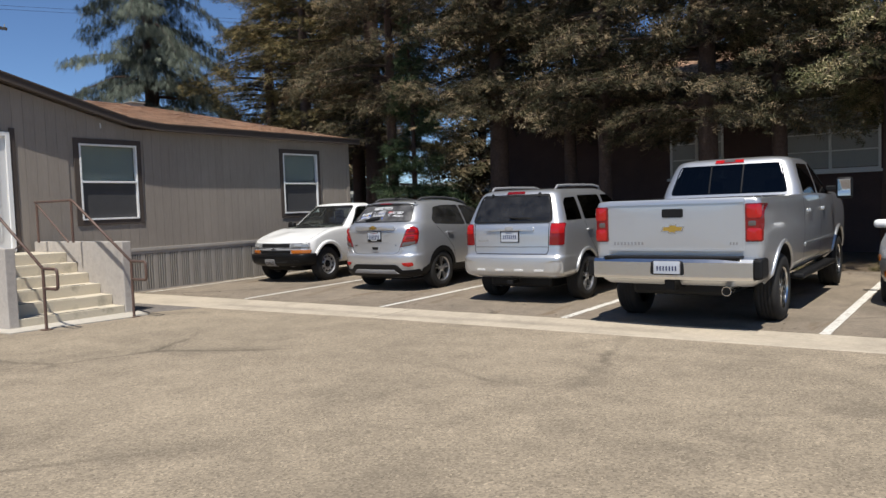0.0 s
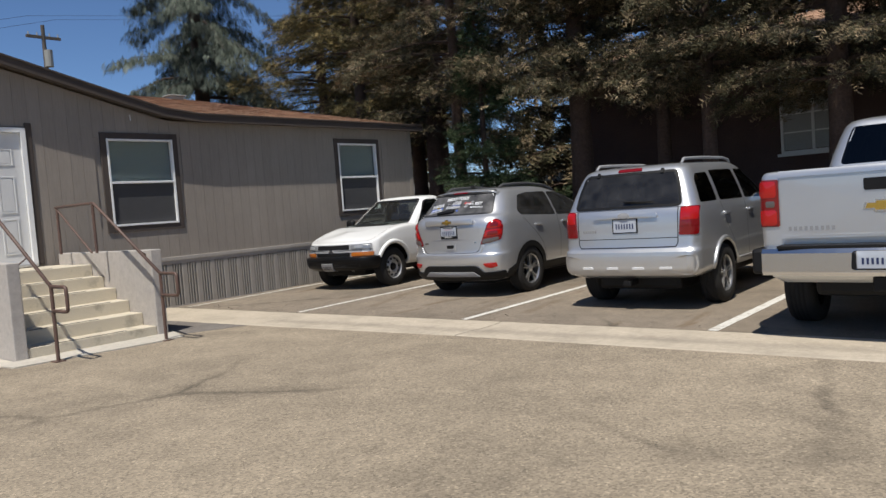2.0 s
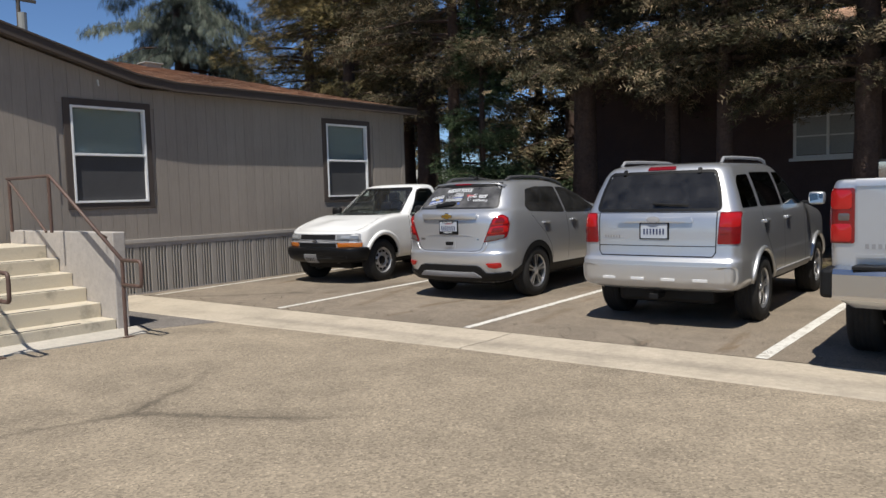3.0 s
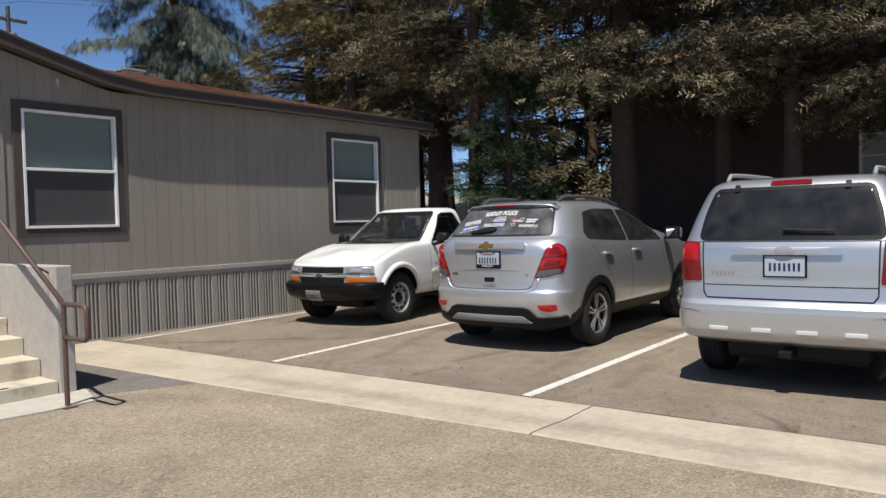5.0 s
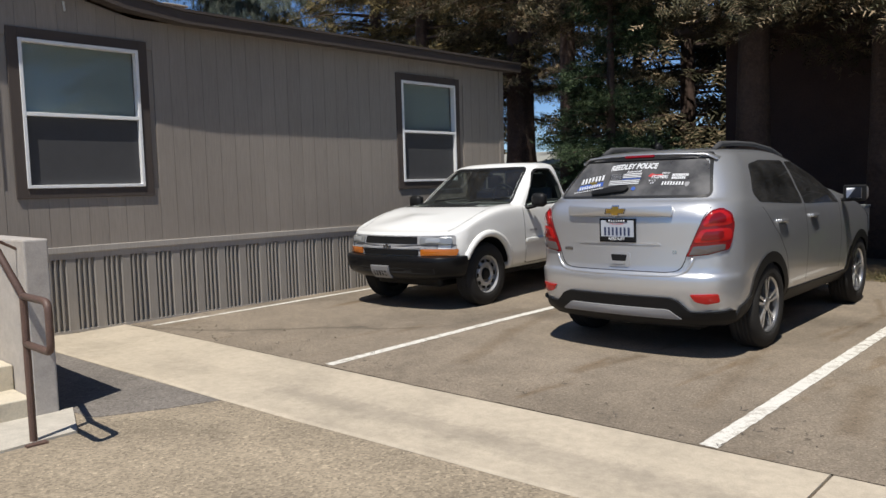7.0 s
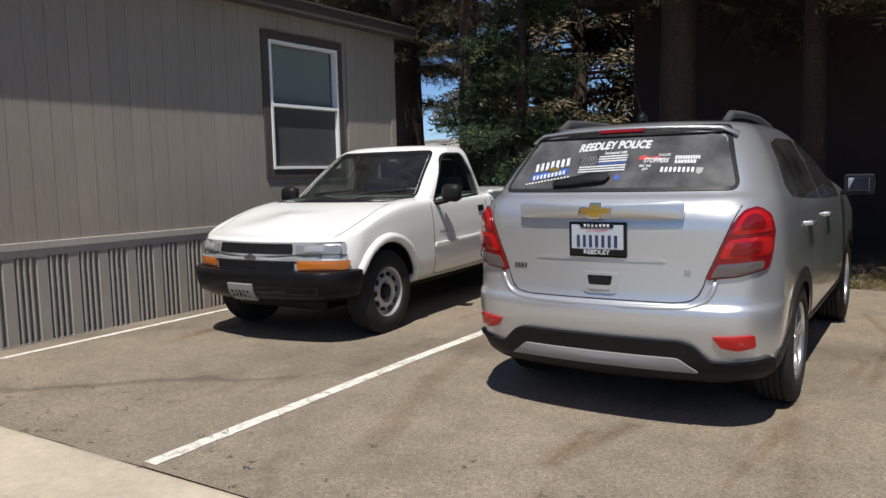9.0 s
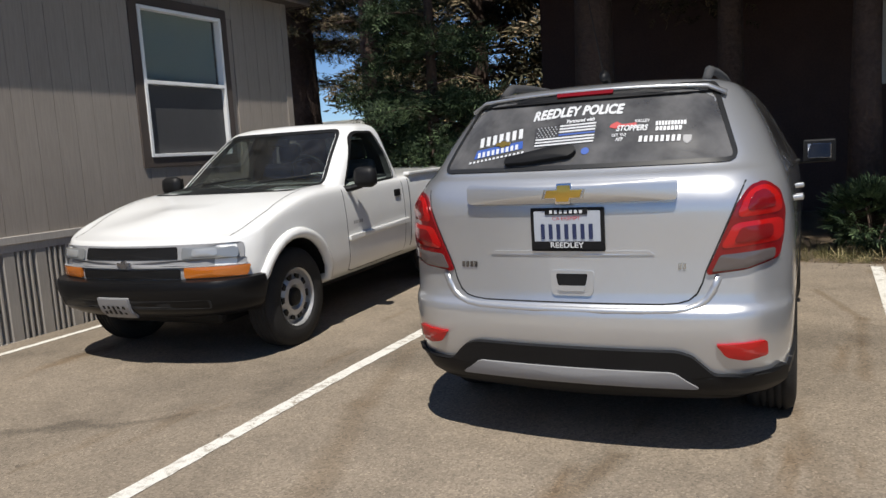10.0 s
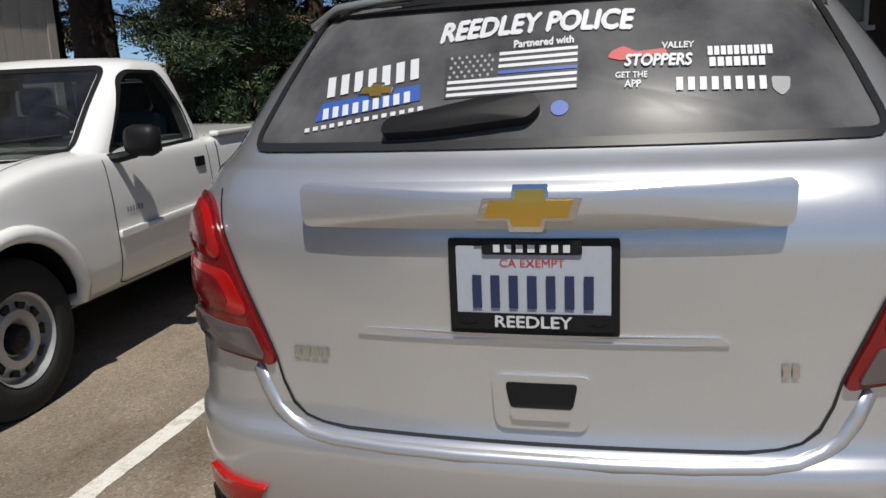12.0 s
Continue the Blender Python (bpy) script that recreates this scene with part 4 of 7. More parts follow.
def wheel_meshes(R, width, rim, style, mat):
    bm = bmesh.new()
    h = width / 2
    prof = [(-h * 0.75, rim), (-h, rim + 0.02), (-h * 1.02, (R + rim) / 2), (-h * 0.93, R - 0.02), (-h * 0.7, R - 0.003)]
    for k in (-0.5, -0.2, 0.1, 0.4):
        prof += [(h * k, R), (h * (k + 0.05), R - 0.008), (h * (k + 0.1), R - 0.008), (h * (k + 0.15), R)]
    prof += [(h * 0.7, R - 0.003), (h * 0.93, R - 0.02), (h * 1.02, (R + rim) / 2), (h * 1.03, rim + 0.035), (h, rim + 0.015), (h * 0.8, rim)]
    revolve(bm, prof)
    bmesh.ops.recalc_face_normals(bm, faces=bm.faces[:])
    tyre = mesh_of("tyre", bm, M_TYRE, True)
    bm = bmesh.new()
    rows = revolve(bm, [(-h * 0.7, rim * 0.99), (h * 0.35, rim * 0.93), (h * 0.82, rim * 0.95), (h * 0.93, rim * 1.0), (h * 0.80, rim * 1.01)])
    slots = []
    if style == "steel":
        revolve(bm, [(h * 0.35, rim * 0.94), (h * 0.40, rim * 0.80), (h * 0.72, rim * 0.62), (h * 0.74, rim * 0.45), (h * 0.50, rim * 0.36), (h * 0.55, rim * 0.15), (h * 0.55, 0.002)])
        dark = bmesh.new()
        for k in range(10):
            a = 2 * math.pi * k / 10
            c = Vector((h * 0.56, rim * 0.72 * math.cos(a), rim * 0.72 * math.sin(a)))
            t = Vector((0, -math.sin(a), math.cos(a)))
            n = Vector((0, math.cos(a), math.sin(a)))
            slot = bmesh.new()
            prism(slot, [c + t * 0.026 + n * 0.015, c - t * 0.026 + n * 0.015, c - t * 0.018 - n * 0.016, c + t * 0.018 - n * 0.016], (0.016, 0, 0))
            slots.append(mesh_of("vent_slot", slot, M_BLACK))
        revolve(dark, [(h * 0.5, rim * 0.34), (h * 0.78, rim * 0.30), (h * 0.86, rim * 0.20), (h * 0.86, 0.002)], 24)
    else:
        n = {"five": 5, "six": 6}[style]
        for k in range(n):
            a = 2 * math.pi * k / n + 0.3
            t = Vector((0, -math.sin(a), math.cos(a)))
            d = Vector((0, math.cos(a), math.sin(a)))
            for s in (-1, 1):
                o = t * s * rim * 0.11
                p = [d * rim * 0.12 + o * 0.5, d * rim * 0.96 + o * 1.9, d * rim * 0.96 + o * 0.75, d * rim * 0.12]
                x0 = h * 0.52
                vs = [bm.verts.new(v + Vector((x0 + (h * 0.22 if i in (0, 3) else h * 0.28), 0, 0))) for i, v in enumerate(p)]
                ws = [bm.verts.new(v + Vector((x0 - 0.012, 0, 0))) for v in p]
                bm.faces.new(vs)
                for i in range(4):
                    bm.faces.new((vs[i], vs[(i + 1) % 4], ws[(i + 1) % 4], ws[i]))
        revolve(bm, [(h * 0.4, rim * 0.26), (h * 0.78, rim * 0.24), (h * 0.84, rim * 0.16), (h * 0.84, 0.002)], 24)
        dark = bmesh.new()
        revolve(dark, [(h * 0.05, rim * 0.93), (h * 0.08, 0.01)], 30)
        revolve(dark, [(h * 0.10, rim * 0.62), (h * 0.22, rim * 0.62), (h * 0.22, rim * 0.3)], 30)
    bmesh.ops.recalc_face_normals(bm, faces=bm.faces[:])
    rimm = mesh_of("rim", bm, mat)
    rimm.set_sharp_from_angle(angle=radians(30))
    for p in rimm.polygons:
        p.use_smooth = True
    return tyre, rimm, mesh_of("hub", dark, M_BLACK), slots


def add_wheels(car, R, width, rim, style, mat, track, ys):
    ms = wheel_meshes(R, width, rim, style, mat)
    for y in ys:
        for s in (1, -1):
            w = new("wheel")
            w.empty_display_size = 0.1
            w.parent = car
            w.matrix_basis = Matrix.Translation((s * track, y, R - 0.006)) @ Matrix.Rotation(0 if s > 0 else math.pi, 4, "Z")
            for nm, me in list(zip(("tyre", "rim", "hub"), ms)) + [("vent_slot", me) for me in ms[3]]:
                o = new(nm, me)
                o.parent = w


def seat(car, x, y, z, w=0.5, bench=False):
    s = new("seat")
    s.parent = car
    s.matrix_basis = Matrix.Translation((x, y, z))
    part("cushion", boxed(-w / 2, -0.25, 0, w / 2, 0.25, 0.16, 0.05), M_SEAT, s)
    bm = boxed(-w / 2, -0.06, 0.12, w / 2, 0.06, 0.68, 0.045)
    bmesh.ops.rotate(bm, verts=bm.verts[:], cent=(0, 0, 0.1), matrix=Matrix.Rotation(radians(14), 3, "X"))
    bmesh.ops.translate(bm, verts=bm.verts[:], vec=(0, -0.22, 0))
    part("backrest", bm, M_SEAT, s)
    for hx in ((-w / 4, w / 4) if bench else (0,)):
        part("headrest", boxed(hx - 0.12, -0.48, 0.66, hx + 0.12, -0.38, 0.86, 0.04), M_INNER, s)


def text_mesh(body, size):
    cu = bpy.data.curves.new("letters", "FONT")
    cu.body, cu.size, cu.align_x, cu.align_y = body, size, "CENTER", "CENTER"
    cu.resolution_u = 3
    ob = new("letters", cu)
    me = bpy.data.meshes.new_from_object(ob.evaluated_get(bpy.context.evaluated_depsgraph_get()))
    bpy.data.objects.remove(ob)
    return me


def lettering(name, skin, side, body, size, u, v, mat, parent, off=0.006, turn=0.0, squeeze=1.0, slant=0.0, heavy=0.0, arch=0.0, label=""):
    """Writing laid on a body: the built-in font's letters, dropped onto the surface."""
    me = text_mesh(body, size)
    a = radians(turn)
    if heavy:
        bm = bmesh.new()
        for dx, dy in ((0, 0), (heavy, 0), (-heavy, 0), (0, heavy), (0, -heavy)):
            k = len(bm.verts)
            bm.from_mesh(me)
            bm.verts.ensure_lookup_table()
            for w in bm.verts[k:]:
                w.co += Vector((dx, dy, 0.0001 * (dx > 0)))
        bm.to_mesh(me)
        bm.free()
    flip = -1 if side in (180, -90) else 1
    for w in me.vertices:
        x, y = w.co.x * squeeze + w.co.y * slant, w.co.y
        y += arch * (1 - (x / (size * len(body) * 0.3)) ** 2)
        x, y = x * math.cos(a) - y * math.sin(a), x * math.sin(a) + y * math.cos(a)
        h, n = skin.hit(side, u + flip * x, v + y)
        w.co = h + n * (off + w.co.z)
    me.materials.append(mat)
    ob = new(name, me)
    ob.parent = parent
    return tagged(ob, label) if label else ob


def bars(name, skin, side, u, v, w, h, n, mat, parent, off=0.006, turn=0.0, gap=0.42, label=""):
    """A row of plain upright bars where writing cannot be given."""
    a = radians(turn)
    for k in range(n):
        bm = bmesh.new()
        cx = -w / 2 + w * (k + 0.5) / n
        hw = w / n * (1 - gap) / 2
        q = []
        for x, y in ((cx - hw, -h / 2), (cx + hw, -h / 2), (cx + hw, h / 2), (cx - hw, h / 2)):
            p, nr = skin.hit(side, u + x * math.cos(a) - y * math.sin(a), v + x * math.sin(a) + y * math.cos(a))
            q.append(bm.verts.new(p + nr * off))
        bm.faces.new(q)
        part(name, bm, mat, parent, label)


def bead(skin, side, pts, r, off=0.0, seg=8):
    """A round lip that follows the body along a line."""
    bm = bmesh.new()
    out = []
    for u, v in pts:
        h, n = skin.hit(side, u, v)
        out.append(h + n * off)
    return tube(bm, out, r, seg)


def emblem(skin, side, u, v, w, parent, off=0.008, mat=None):
    """A plain gold cross-bar badge with a bright edge."""
    s = w / 2
    out = [(-s, -0.10 * w), (-s * 0.40, -0.10 * w), (-s * 0.36, -0.185 * w), (s * 0.26, -0.185 * w), (s * 0.32, -0.10 * w), (s * 0.86, -0.10 * w), (s, 0.10 * w), (s * 0.38, 0.10 * w), (s * 0.36, 0.185 * w), (-s * 0.28, 0.185 * w), (-s * 0.32, 0.10 * w), (-s * 0.86, 0.10 * w)]
    b = part("badge", skin.panel(side, [(u + x, v + y) for x, y in out], off, 0, 0.012, 0.002, 2, 0.06, (u, v)), M_CHROME, parent, "bright-edged gold badge")
    part("badge_face", skin.panel(side, [(u + x * 0.84, v + y * 0.72) for x, y in out], off + 0.003, 0.0, 0.006, 0.002, 2, 0.06, (u, v)), mat or M_GOLD, b, smooth=False)
    return b


def mirror_pair(pts):
    return [(-u, v) for u, v in pts][::-1]


def flat_plate(car, skin, side, u, v, frame_mat, n=7, w=0.305, h=0.152, off=0.014, lip=0.012, ink=None, face=None):
    f = part("number_plate", skin.panel(side, [(u - w / 2 - lip, v - h / 2 - lip), (u + w / 2 + lip, v - h / 2 - lip), (u + w / 2 + lip, v + h / 2 + lip), (u - w / 2 - lip, v + h / 2 + lip)], off - 0.004, 0, 0.02, 0.006, 2, 0.06), frame_mat, car, "dark-framed number plate")
    part("plate_face", skin.panel(side, [(u - w / 2 + 0.004, v - h * 0.5), (u + w / 2 - 0.004, v - h * 0.5), (u + w / 2 - 0.004, v + h / 2), (u - w / 2 + 0.004, v + h / 2)], off, 0, 0.006, 0.004, 2, 0.06), face or M_PLATE, f)
    bars("plate_number", skin, side, u, v - 0.006, w * 0.82, h * 0.40, n, ink or M_PLATEINK, f, off + 0.003, 0, 0.5)
    return f


def reshape(car, side, rear=None):
    """Settle a body's levels: each table gives (height, shift); the rear's holds behind the back axle."""
    for ob in car.children_recursive:
        if ob.type != "MESH" or ob.parent.name.split(".")[0] in ("wheel", "seat"):
            continue
        co = np.zeros(len(ob.data.vertices) * 3, dtype=np.float32)
        ob.data.vertices.foreach_get("co", co)
        co = co.reshape(-1, 3)
        dz = np.interp(co[:, 2], *zip(*side))
        if rear:
            w = np.clip((-0.38 - co[:, 1]) / 0.22, 0, 1)
            dz = dz * (1 - w) + np.interp(co[:, 2], *zip(*rear)) * w
        co[:, 2] += dz
        ob.data.vertices.foreach_set("co", co.ravel())
        ob.data.update()


# --- silver compact sport utility ---
G1 = math.degrees(math.atan(SLOPE))
trax = thing("compact_suv", "dusty silver compact sport utility with window decals", "car", pose(-9.09, 11.77, gz(11.77), G1, 0, 1.0) @ Matrix.Diagonal((1.045, 1.045, 1.045, 1)), "parked vehicles")
TR = dict(rx=0.24, ry=0.30, fx=0.35, fy=0.45, br=0.10, bf=0.2, yk=2.0)
trings = refine([
    ring(0.25, 0.66, -0.70, 3.10, **TR), ring(0.30, 0.78, -0.82, 3.28, **TR), ring(0.40, 0.855, -0.895, 3.36, **TR), ring(0.52, 0.875, -0.925, 3.39, **TR),
    ring(0.64, 0.882, -0.945, 3.40, **TR), ring(0.735, 0.885, -0.945, 3.40, **TR), ring(0.775, 0.885, -0.915, 3.39, **TR), ring(0.90, 0.885, -0.905, 3.38, 0.86, **TR),
    ring(1.02, 0.88, -0.905, 3.34, 0.90, **TR), ring(1.13, 0.868, -0.905, 3.20, 0.93, **TR), ring(1.20, 0.85, -0.880, 2.75, 1.00, **TR), ring(1.25, 0.832, -0.835, 2.30, 1.11, **TR), ring(1.285, 0.815, -0.775, 2.10, 1.2, **TR),
    ring(1.42, 0.755, -0.665, 1.80, **TR), ring(1.54, 0.685, -0.565, 1.45, **TR), ring(1.605, 0.63, -0.505, 1.2, **TR), ring(1.635, 0.56, -0.44, 1.0, **TR), ring(1.655, 0.42, -0.28, 0.85, **TR), ring(1.662, 0.2, 0.0, 0.6, rx=0.08, ry=0.1, fx=0.08, fy=0.1, br=0, bf=0)])
bm = loft(trings)
skin = Skin(bm)
body = part("body", bm, [M_SILVER, M_INNER, M_BLACK], trax, smooth=True)
REARGL = [(-0.67, 1.292), (0.67, 1.292), (0.555, 1.598), (-0.555, 1.598)]
SW1 = [(-0.24, 1.30), (-0.18, 1.222), (0.77, 1.165), (0.74, 1.540), (0.22, 1.548), (-0.06, 1.515)]
SW2 = [(0.81, 1.163), (1.80, 1.13), (1.70, 1.22), (1.32, 1.47), (1.14, 1.52), (0.78, 1.535)]
FRGL = [(-0.68, 1.18), (0.68, 1.18), (0.52, 1.55), (-0.52, 1.55)]
shrink = lambda pts, k=0.94: [tuple((Vector(p) - sum((Vector(q) for q in pts), Vector((0, 0))) / len(pts)) * k + sum((Vector(q) for q in pts), Vector((0, 0))) / len(pts)) for p in pts]
cav = loft([ring(0.62, 0.76, -0.62, 2.0, rx=0.1, ry=0.1), ring(1.15, 0.78, -0.62, 1.95, rx=0.1, ry=0.1), ring(1.28, 0.72, -0.60, 1.85, rx=0.1, ry=0.1), ring(1.45, 0.66, -0.52, 1.55, rx=0.1, ry=0.1), ring(1.60, 0.50, -0.42, 1.05, rx=0.1, ry=0.1)])
wells = [(cyl(bmesh.new(), s * 0.56, s * 1.2, y, 0.345, 0.385), 2) for s in (1, -1) for y in (-0.04, 2.53)]
carve(body, [(cav, 1), (extr(90, shrink(SW1), -1.5, 1.5), 1), (extr(90, shrink(SW2), -1.5, 1.5), 1), (extr(0, shrink(REARGL, 0.965), -1.5, -0.45), 1), (extr(180, shrink(FRGL), 1.0, 3.0), 1)] + wells)
rw = part("rear_window", skin.panel(0, REARGL, 0.003, 0, 0.008, 0.045, 8, 0.05), M_DUSTGLASS, trax, "dusty dark tinted rear window")
for s, nm in ((90, "side_window"), (-90, "side_window")):
    for o in (SW1, SW2):
        part(nm, skin.panel(s, o, 0.002, 0, 0.006, 0.04, 3), M_SIDEGLASS, trax)
part("windscreen", skin.panel(180, FRGL, 0.002, 0, 0.006, 0.06, 3), M_CLEARGLASS, trax)
# black upper surround, spoiler lip and high brake lamp
part("window_surround", skin.seam(0, rounded(shrink(REARGL, 0.99), 0.045), 0.018, 0.005, True), M_GLASSEDGE, trax, smooth=True)
bm = skin.panel(0, [(-0.575, 1.566), (0.575, 1.566), (0.545, 1.606), (-0.545, 1.606)], 0.014, 0, 0.02, 0.012, 2, 0.06)
for v in bm.verts:
    v.co.z, v.co.x = max(v.co.z, 1.563), min(0.578, max(-0.578, v.co.x))
part("spoiler_face", bm, M_BLACK, trax, "black spoiler underside")
bm = bmesh.new()
rows = []
for k in range(17):
    x = -0.60 + 1.2 * k / 16
    q = (x / 0.60) ** 2
    y0, z0 = -0.525 + 0.10 * q, 1.617 - 0.022 * q - (0.03 if k in (0, 16) else 0)
    rows.append([bm.verts.new(v) for v in ((x, y0, z0 - 0.010), (x, y0 - 0.006, z0), (x, y0 + 0.01, z0 + 0.008), (x, y0 + 0.22, z0 + 0.024), (x, y0 + 0.22, z0 - 0.03))])
for r0, r1 in zip(rows, rows[1:]):
    for j in range(5):
        bm.faces.new((r0[j], r1[j], r1[(j + 1) % 5], r0[(j + 1) % 5]))
bm.faces.new(rows[0][::-1]), bm.faces.new(rows[-1])
bmesh.ops.recalc_face_normals(bm, faces=bm.faces[:])
part("spoiler", bm, M_SILVER, trax, "silver spoiler lip", True)
part("brake_lamp", skin.panel(0, [(-0.13, 1.582), (0.13, 1.582), (0.13, 1.602), (-0.13, 1.602)], 0.022, 0, 0.01, 0.006, 2, 0.06), M_REDDEEP, trax, "red high brake lamp")
# rear lamps
LAMP = [(0.552, 0.852), (0.60, 0.96), (0.645, 1.07), (0.680, 1.15), (0.715, 1.195), (0.765, 1.205), (0.815, 1.165), (0.832, 1.09), (0.828, 0.99), (0.812, 0.905), (0.70, 0.868)]
LOW = [(0.556, 0.856), (0.70, 0.872), (0.808, 0.908), (0.812, 0.955), (0.594, 0.935)]
UP1 = [(0.665, 1.075), (0.690, 1.145), (0.722, 1.182), (0.765, 1.190), (0.808, 1.155), (0.822, 1.085)]
UP2 = [(0.607, 0.955), (0.655, 1.055), (0.820, 1.065), (0.820, 0.975)]
for s in (1, -1):
    fl = (lambda p: p) if s > 0 else mirror_pair
    lamp = part("rear_lamp", skin.panel(0, fl(LAMP), 0.012, 0.004, 0.03, 0.02, 5, 0.04), M_REDDEEP, trax, "red rear lamp with smoky lower lens")
    for o in (UP1, UP2):
        part("lens", skin.panel(0, fl(o), 0.017, 0.006, 0.012, 0.03, 5, 0.03), M_REDLENS, lamp)
        part("lens_core", skin.panel(0, fl(shrink(o, 0.62)), 0.0235, 0.002, 0.008, 0.02, 3, 0.03), M_REDDEEP, lamp)
    part("clear_lens", skin.panel(0, fl(shrink(LOW, 0.86)), 0.019, 0.004, 0.014, 0.012, 3, 0.03), M_CLEARLENS, lamp)
    part("reflector", skin.panel(0, fl([(0.590, 0.612), (0.770, 0.620), (0.772, 0.556), (0.70, 0.540), (0.630, 0.556)]), 0.014, 0.003, 0.02, 0.012, 3, 0.04), M_REDLENS, trax, "red bumper reflector")
# bumper: black lower band, grey skid plate
part("bumper_lower", skin.panel(0, [(-0.76, 0.335), (0, 0.30), (0.76, 0.335), (0.825, 0.40), (0.832, 0.50), (0.79, 0.478), (0.58, 0.478), (0.50, 0.560), (0.44, 0.580), (-0.44, 0.580), (-0.50, 0.560), (-0.58, 0.478), (-0.79, 0.478), (-0.832, 0.50), (-0.825, 0.40)], 0.026, 0, 0.04, 0.02, 7, 0.035, (0, 0.43)), M_BLACK, trax, "black lower bumper")
part("skid_plate", skin.panel(0, [(-0.53, 0.405), (0.53, 0.405), (0.43, 0.492), (-0.43, 0.492)], 0.036, 0.006, 0.03, 0.03, 3, 0.05), M_GREYPL, trax, "grey skid plate")
# moulded lip of the bumper cover round the tailgate
half_u = [(0.605, 0.852), (0.585, 0.822), (0.560, 0.794), (0.525, 0.770), (0.480, 0.755), (0.42, 0.748), (0.30, 0.745), (0.15, 0.744)]
part("bumper_lip", bead(skin, 0, [(-u, v) for u, v in half_u] + half_u[::-1], 0.016, -0.007), M_SILVER, trax, smooth=True)
# tailgate seams, garnish, crease, handle, badges
part("tailgate_seam", skin.seam(0, [(-0.70, 1.215), (-0.655, 1.10), (-0.555, 0.865), (-0.542, 0.835), (-0.520, 0.808), (-0.490, 0.788), (-0.450, 0.776), (-0.39, 0.770), (0.39, 0.770), (0.450, 0.776), (0.490, 0.788), (0.520, 0.808), (0.542, 0.835), (0.555, 0.865), (0.655, 1.10), (0.70, 1.215)], 0.006), M_SEAM, trax)


def lean(ob):
    """Bring a piece of the sloping tailgate top upright."""
    for o in [ob] + list(ob.children):
        for v in o.data.vertices:
            v.co.y -= 0.42 * (v.co.z - 1.150)
    return ob


lean(part("garnish", skin.panel(0, [(-0.45, 1.148), (0.45, 1.148), (0.455, 1.215), (0.43, 1.222), (-0.43, 1.222), (-0.455, 1.215)], 0.030, 0.010, 0.05, 0.02, 6, 0.04), M_SILVER, trax, "silver garnish bar above the plate"))
part("crease", skin.panel(0, [(-0.36, 0.934), (0.36, 0.934), (0.34, 0.950), (-0.34, 0.950)], 0.006, 0.0, 0.02, 0.006, 2, 0.06), M_SILVER, trax)
hd = part("tailgate_handle", skin.panel(0, [(-0.075, 0.80), (0.105, 0.80), (0.112, 0.868), (-0.082, 0.868)], 0.008, 0, 0.01, 0.02, 3, 0.03), M_SILVER, trax)
part("grip_recess", skin.panel(0, [(-0.045, 0.826), (0.075, 0.826), (0.085, 0.856), (-0.055, 0.856)], 0.010, 0, 0.01, 0.008, 2, 0.03), M_BLACK, hd)
part("grip_lip", skin.panel(0, [(-0.04, 0.812), (0.07, 0.812), (0.075, 0.826), (-0.045, 0.826)], 0.016, 0, 0.01, 0.004, 2, 0.03), M_SILVER, hd)
lean(emblem(skin, 0, 0.0, 1.178, 0.192, trax, 0.040))
bars("model_letter", skin, 0, -0.47, 0.885, 0.085, 0.026, 4, M_CHROME, trax, 0.005, 0, 0.25)
bars("trim_letter", skin, 0, 0.465, 0.885, 0.034, 0.026, 2, M_CHROME, trax, 0.005, 0, 0.25)
pl = flat_plate(trax, skin, 0, 0.002, 1.042, M_BLACK, 7, 0.295, 0.158)
lettering("frame_letters", skin, 0, "REEDLEY", 0.032, 0.002, 0.978, M_WHITEINK, pl, 0.0205, 0, 1.15, 0, 0.0008)
part("frame_foot", skin.panel(0, [(-0.15, 0.962), (0.154, 0.962), (0.154, 0.994), (-0.15, 0.994)], 0.018, 0, 0.008, 0.004, 2, 0.06), M_BLACK, pl)
part("frame_head", skin.panel(0, [(-0.09, 1.106), (0.094, 1.106), (0.094, 1.130), (-0.09, 1.130)], 0.018, 0, 0.008, 0.004, 2, 0.06), M_BLACK, pl)
bars("frame_name", skin, 0, 0.002, 1.118, 0.15, 0.014, 7, M_WHITEINK, pl, 0.0205)
lettering("plate_letters", skin, 0, "CA EXEMPT", 0.021, 0.002, 1.090, M_REDINK, pl, 0.0150, 0, 1.1)
for s in (-1, 1):
    emblem(skin, 0, 0.002 + s * 0.122, 0.979, 0.042, pl, 0.0165, M_BLACK)
# wiper
bm = skin.panel(0, [(-0.327, 1.305), (-0.322, 1.332), (-0.12, 1.368), (-0.015, 1.374), (0.006, 1.352), (-0.02, 1.328), (-0.22, 1.308)], 0.028, 0.008, 0.03, 0.012, 3, 0.03)
part("wiper", bm, M_BLACK, trax, "black rear wiper")
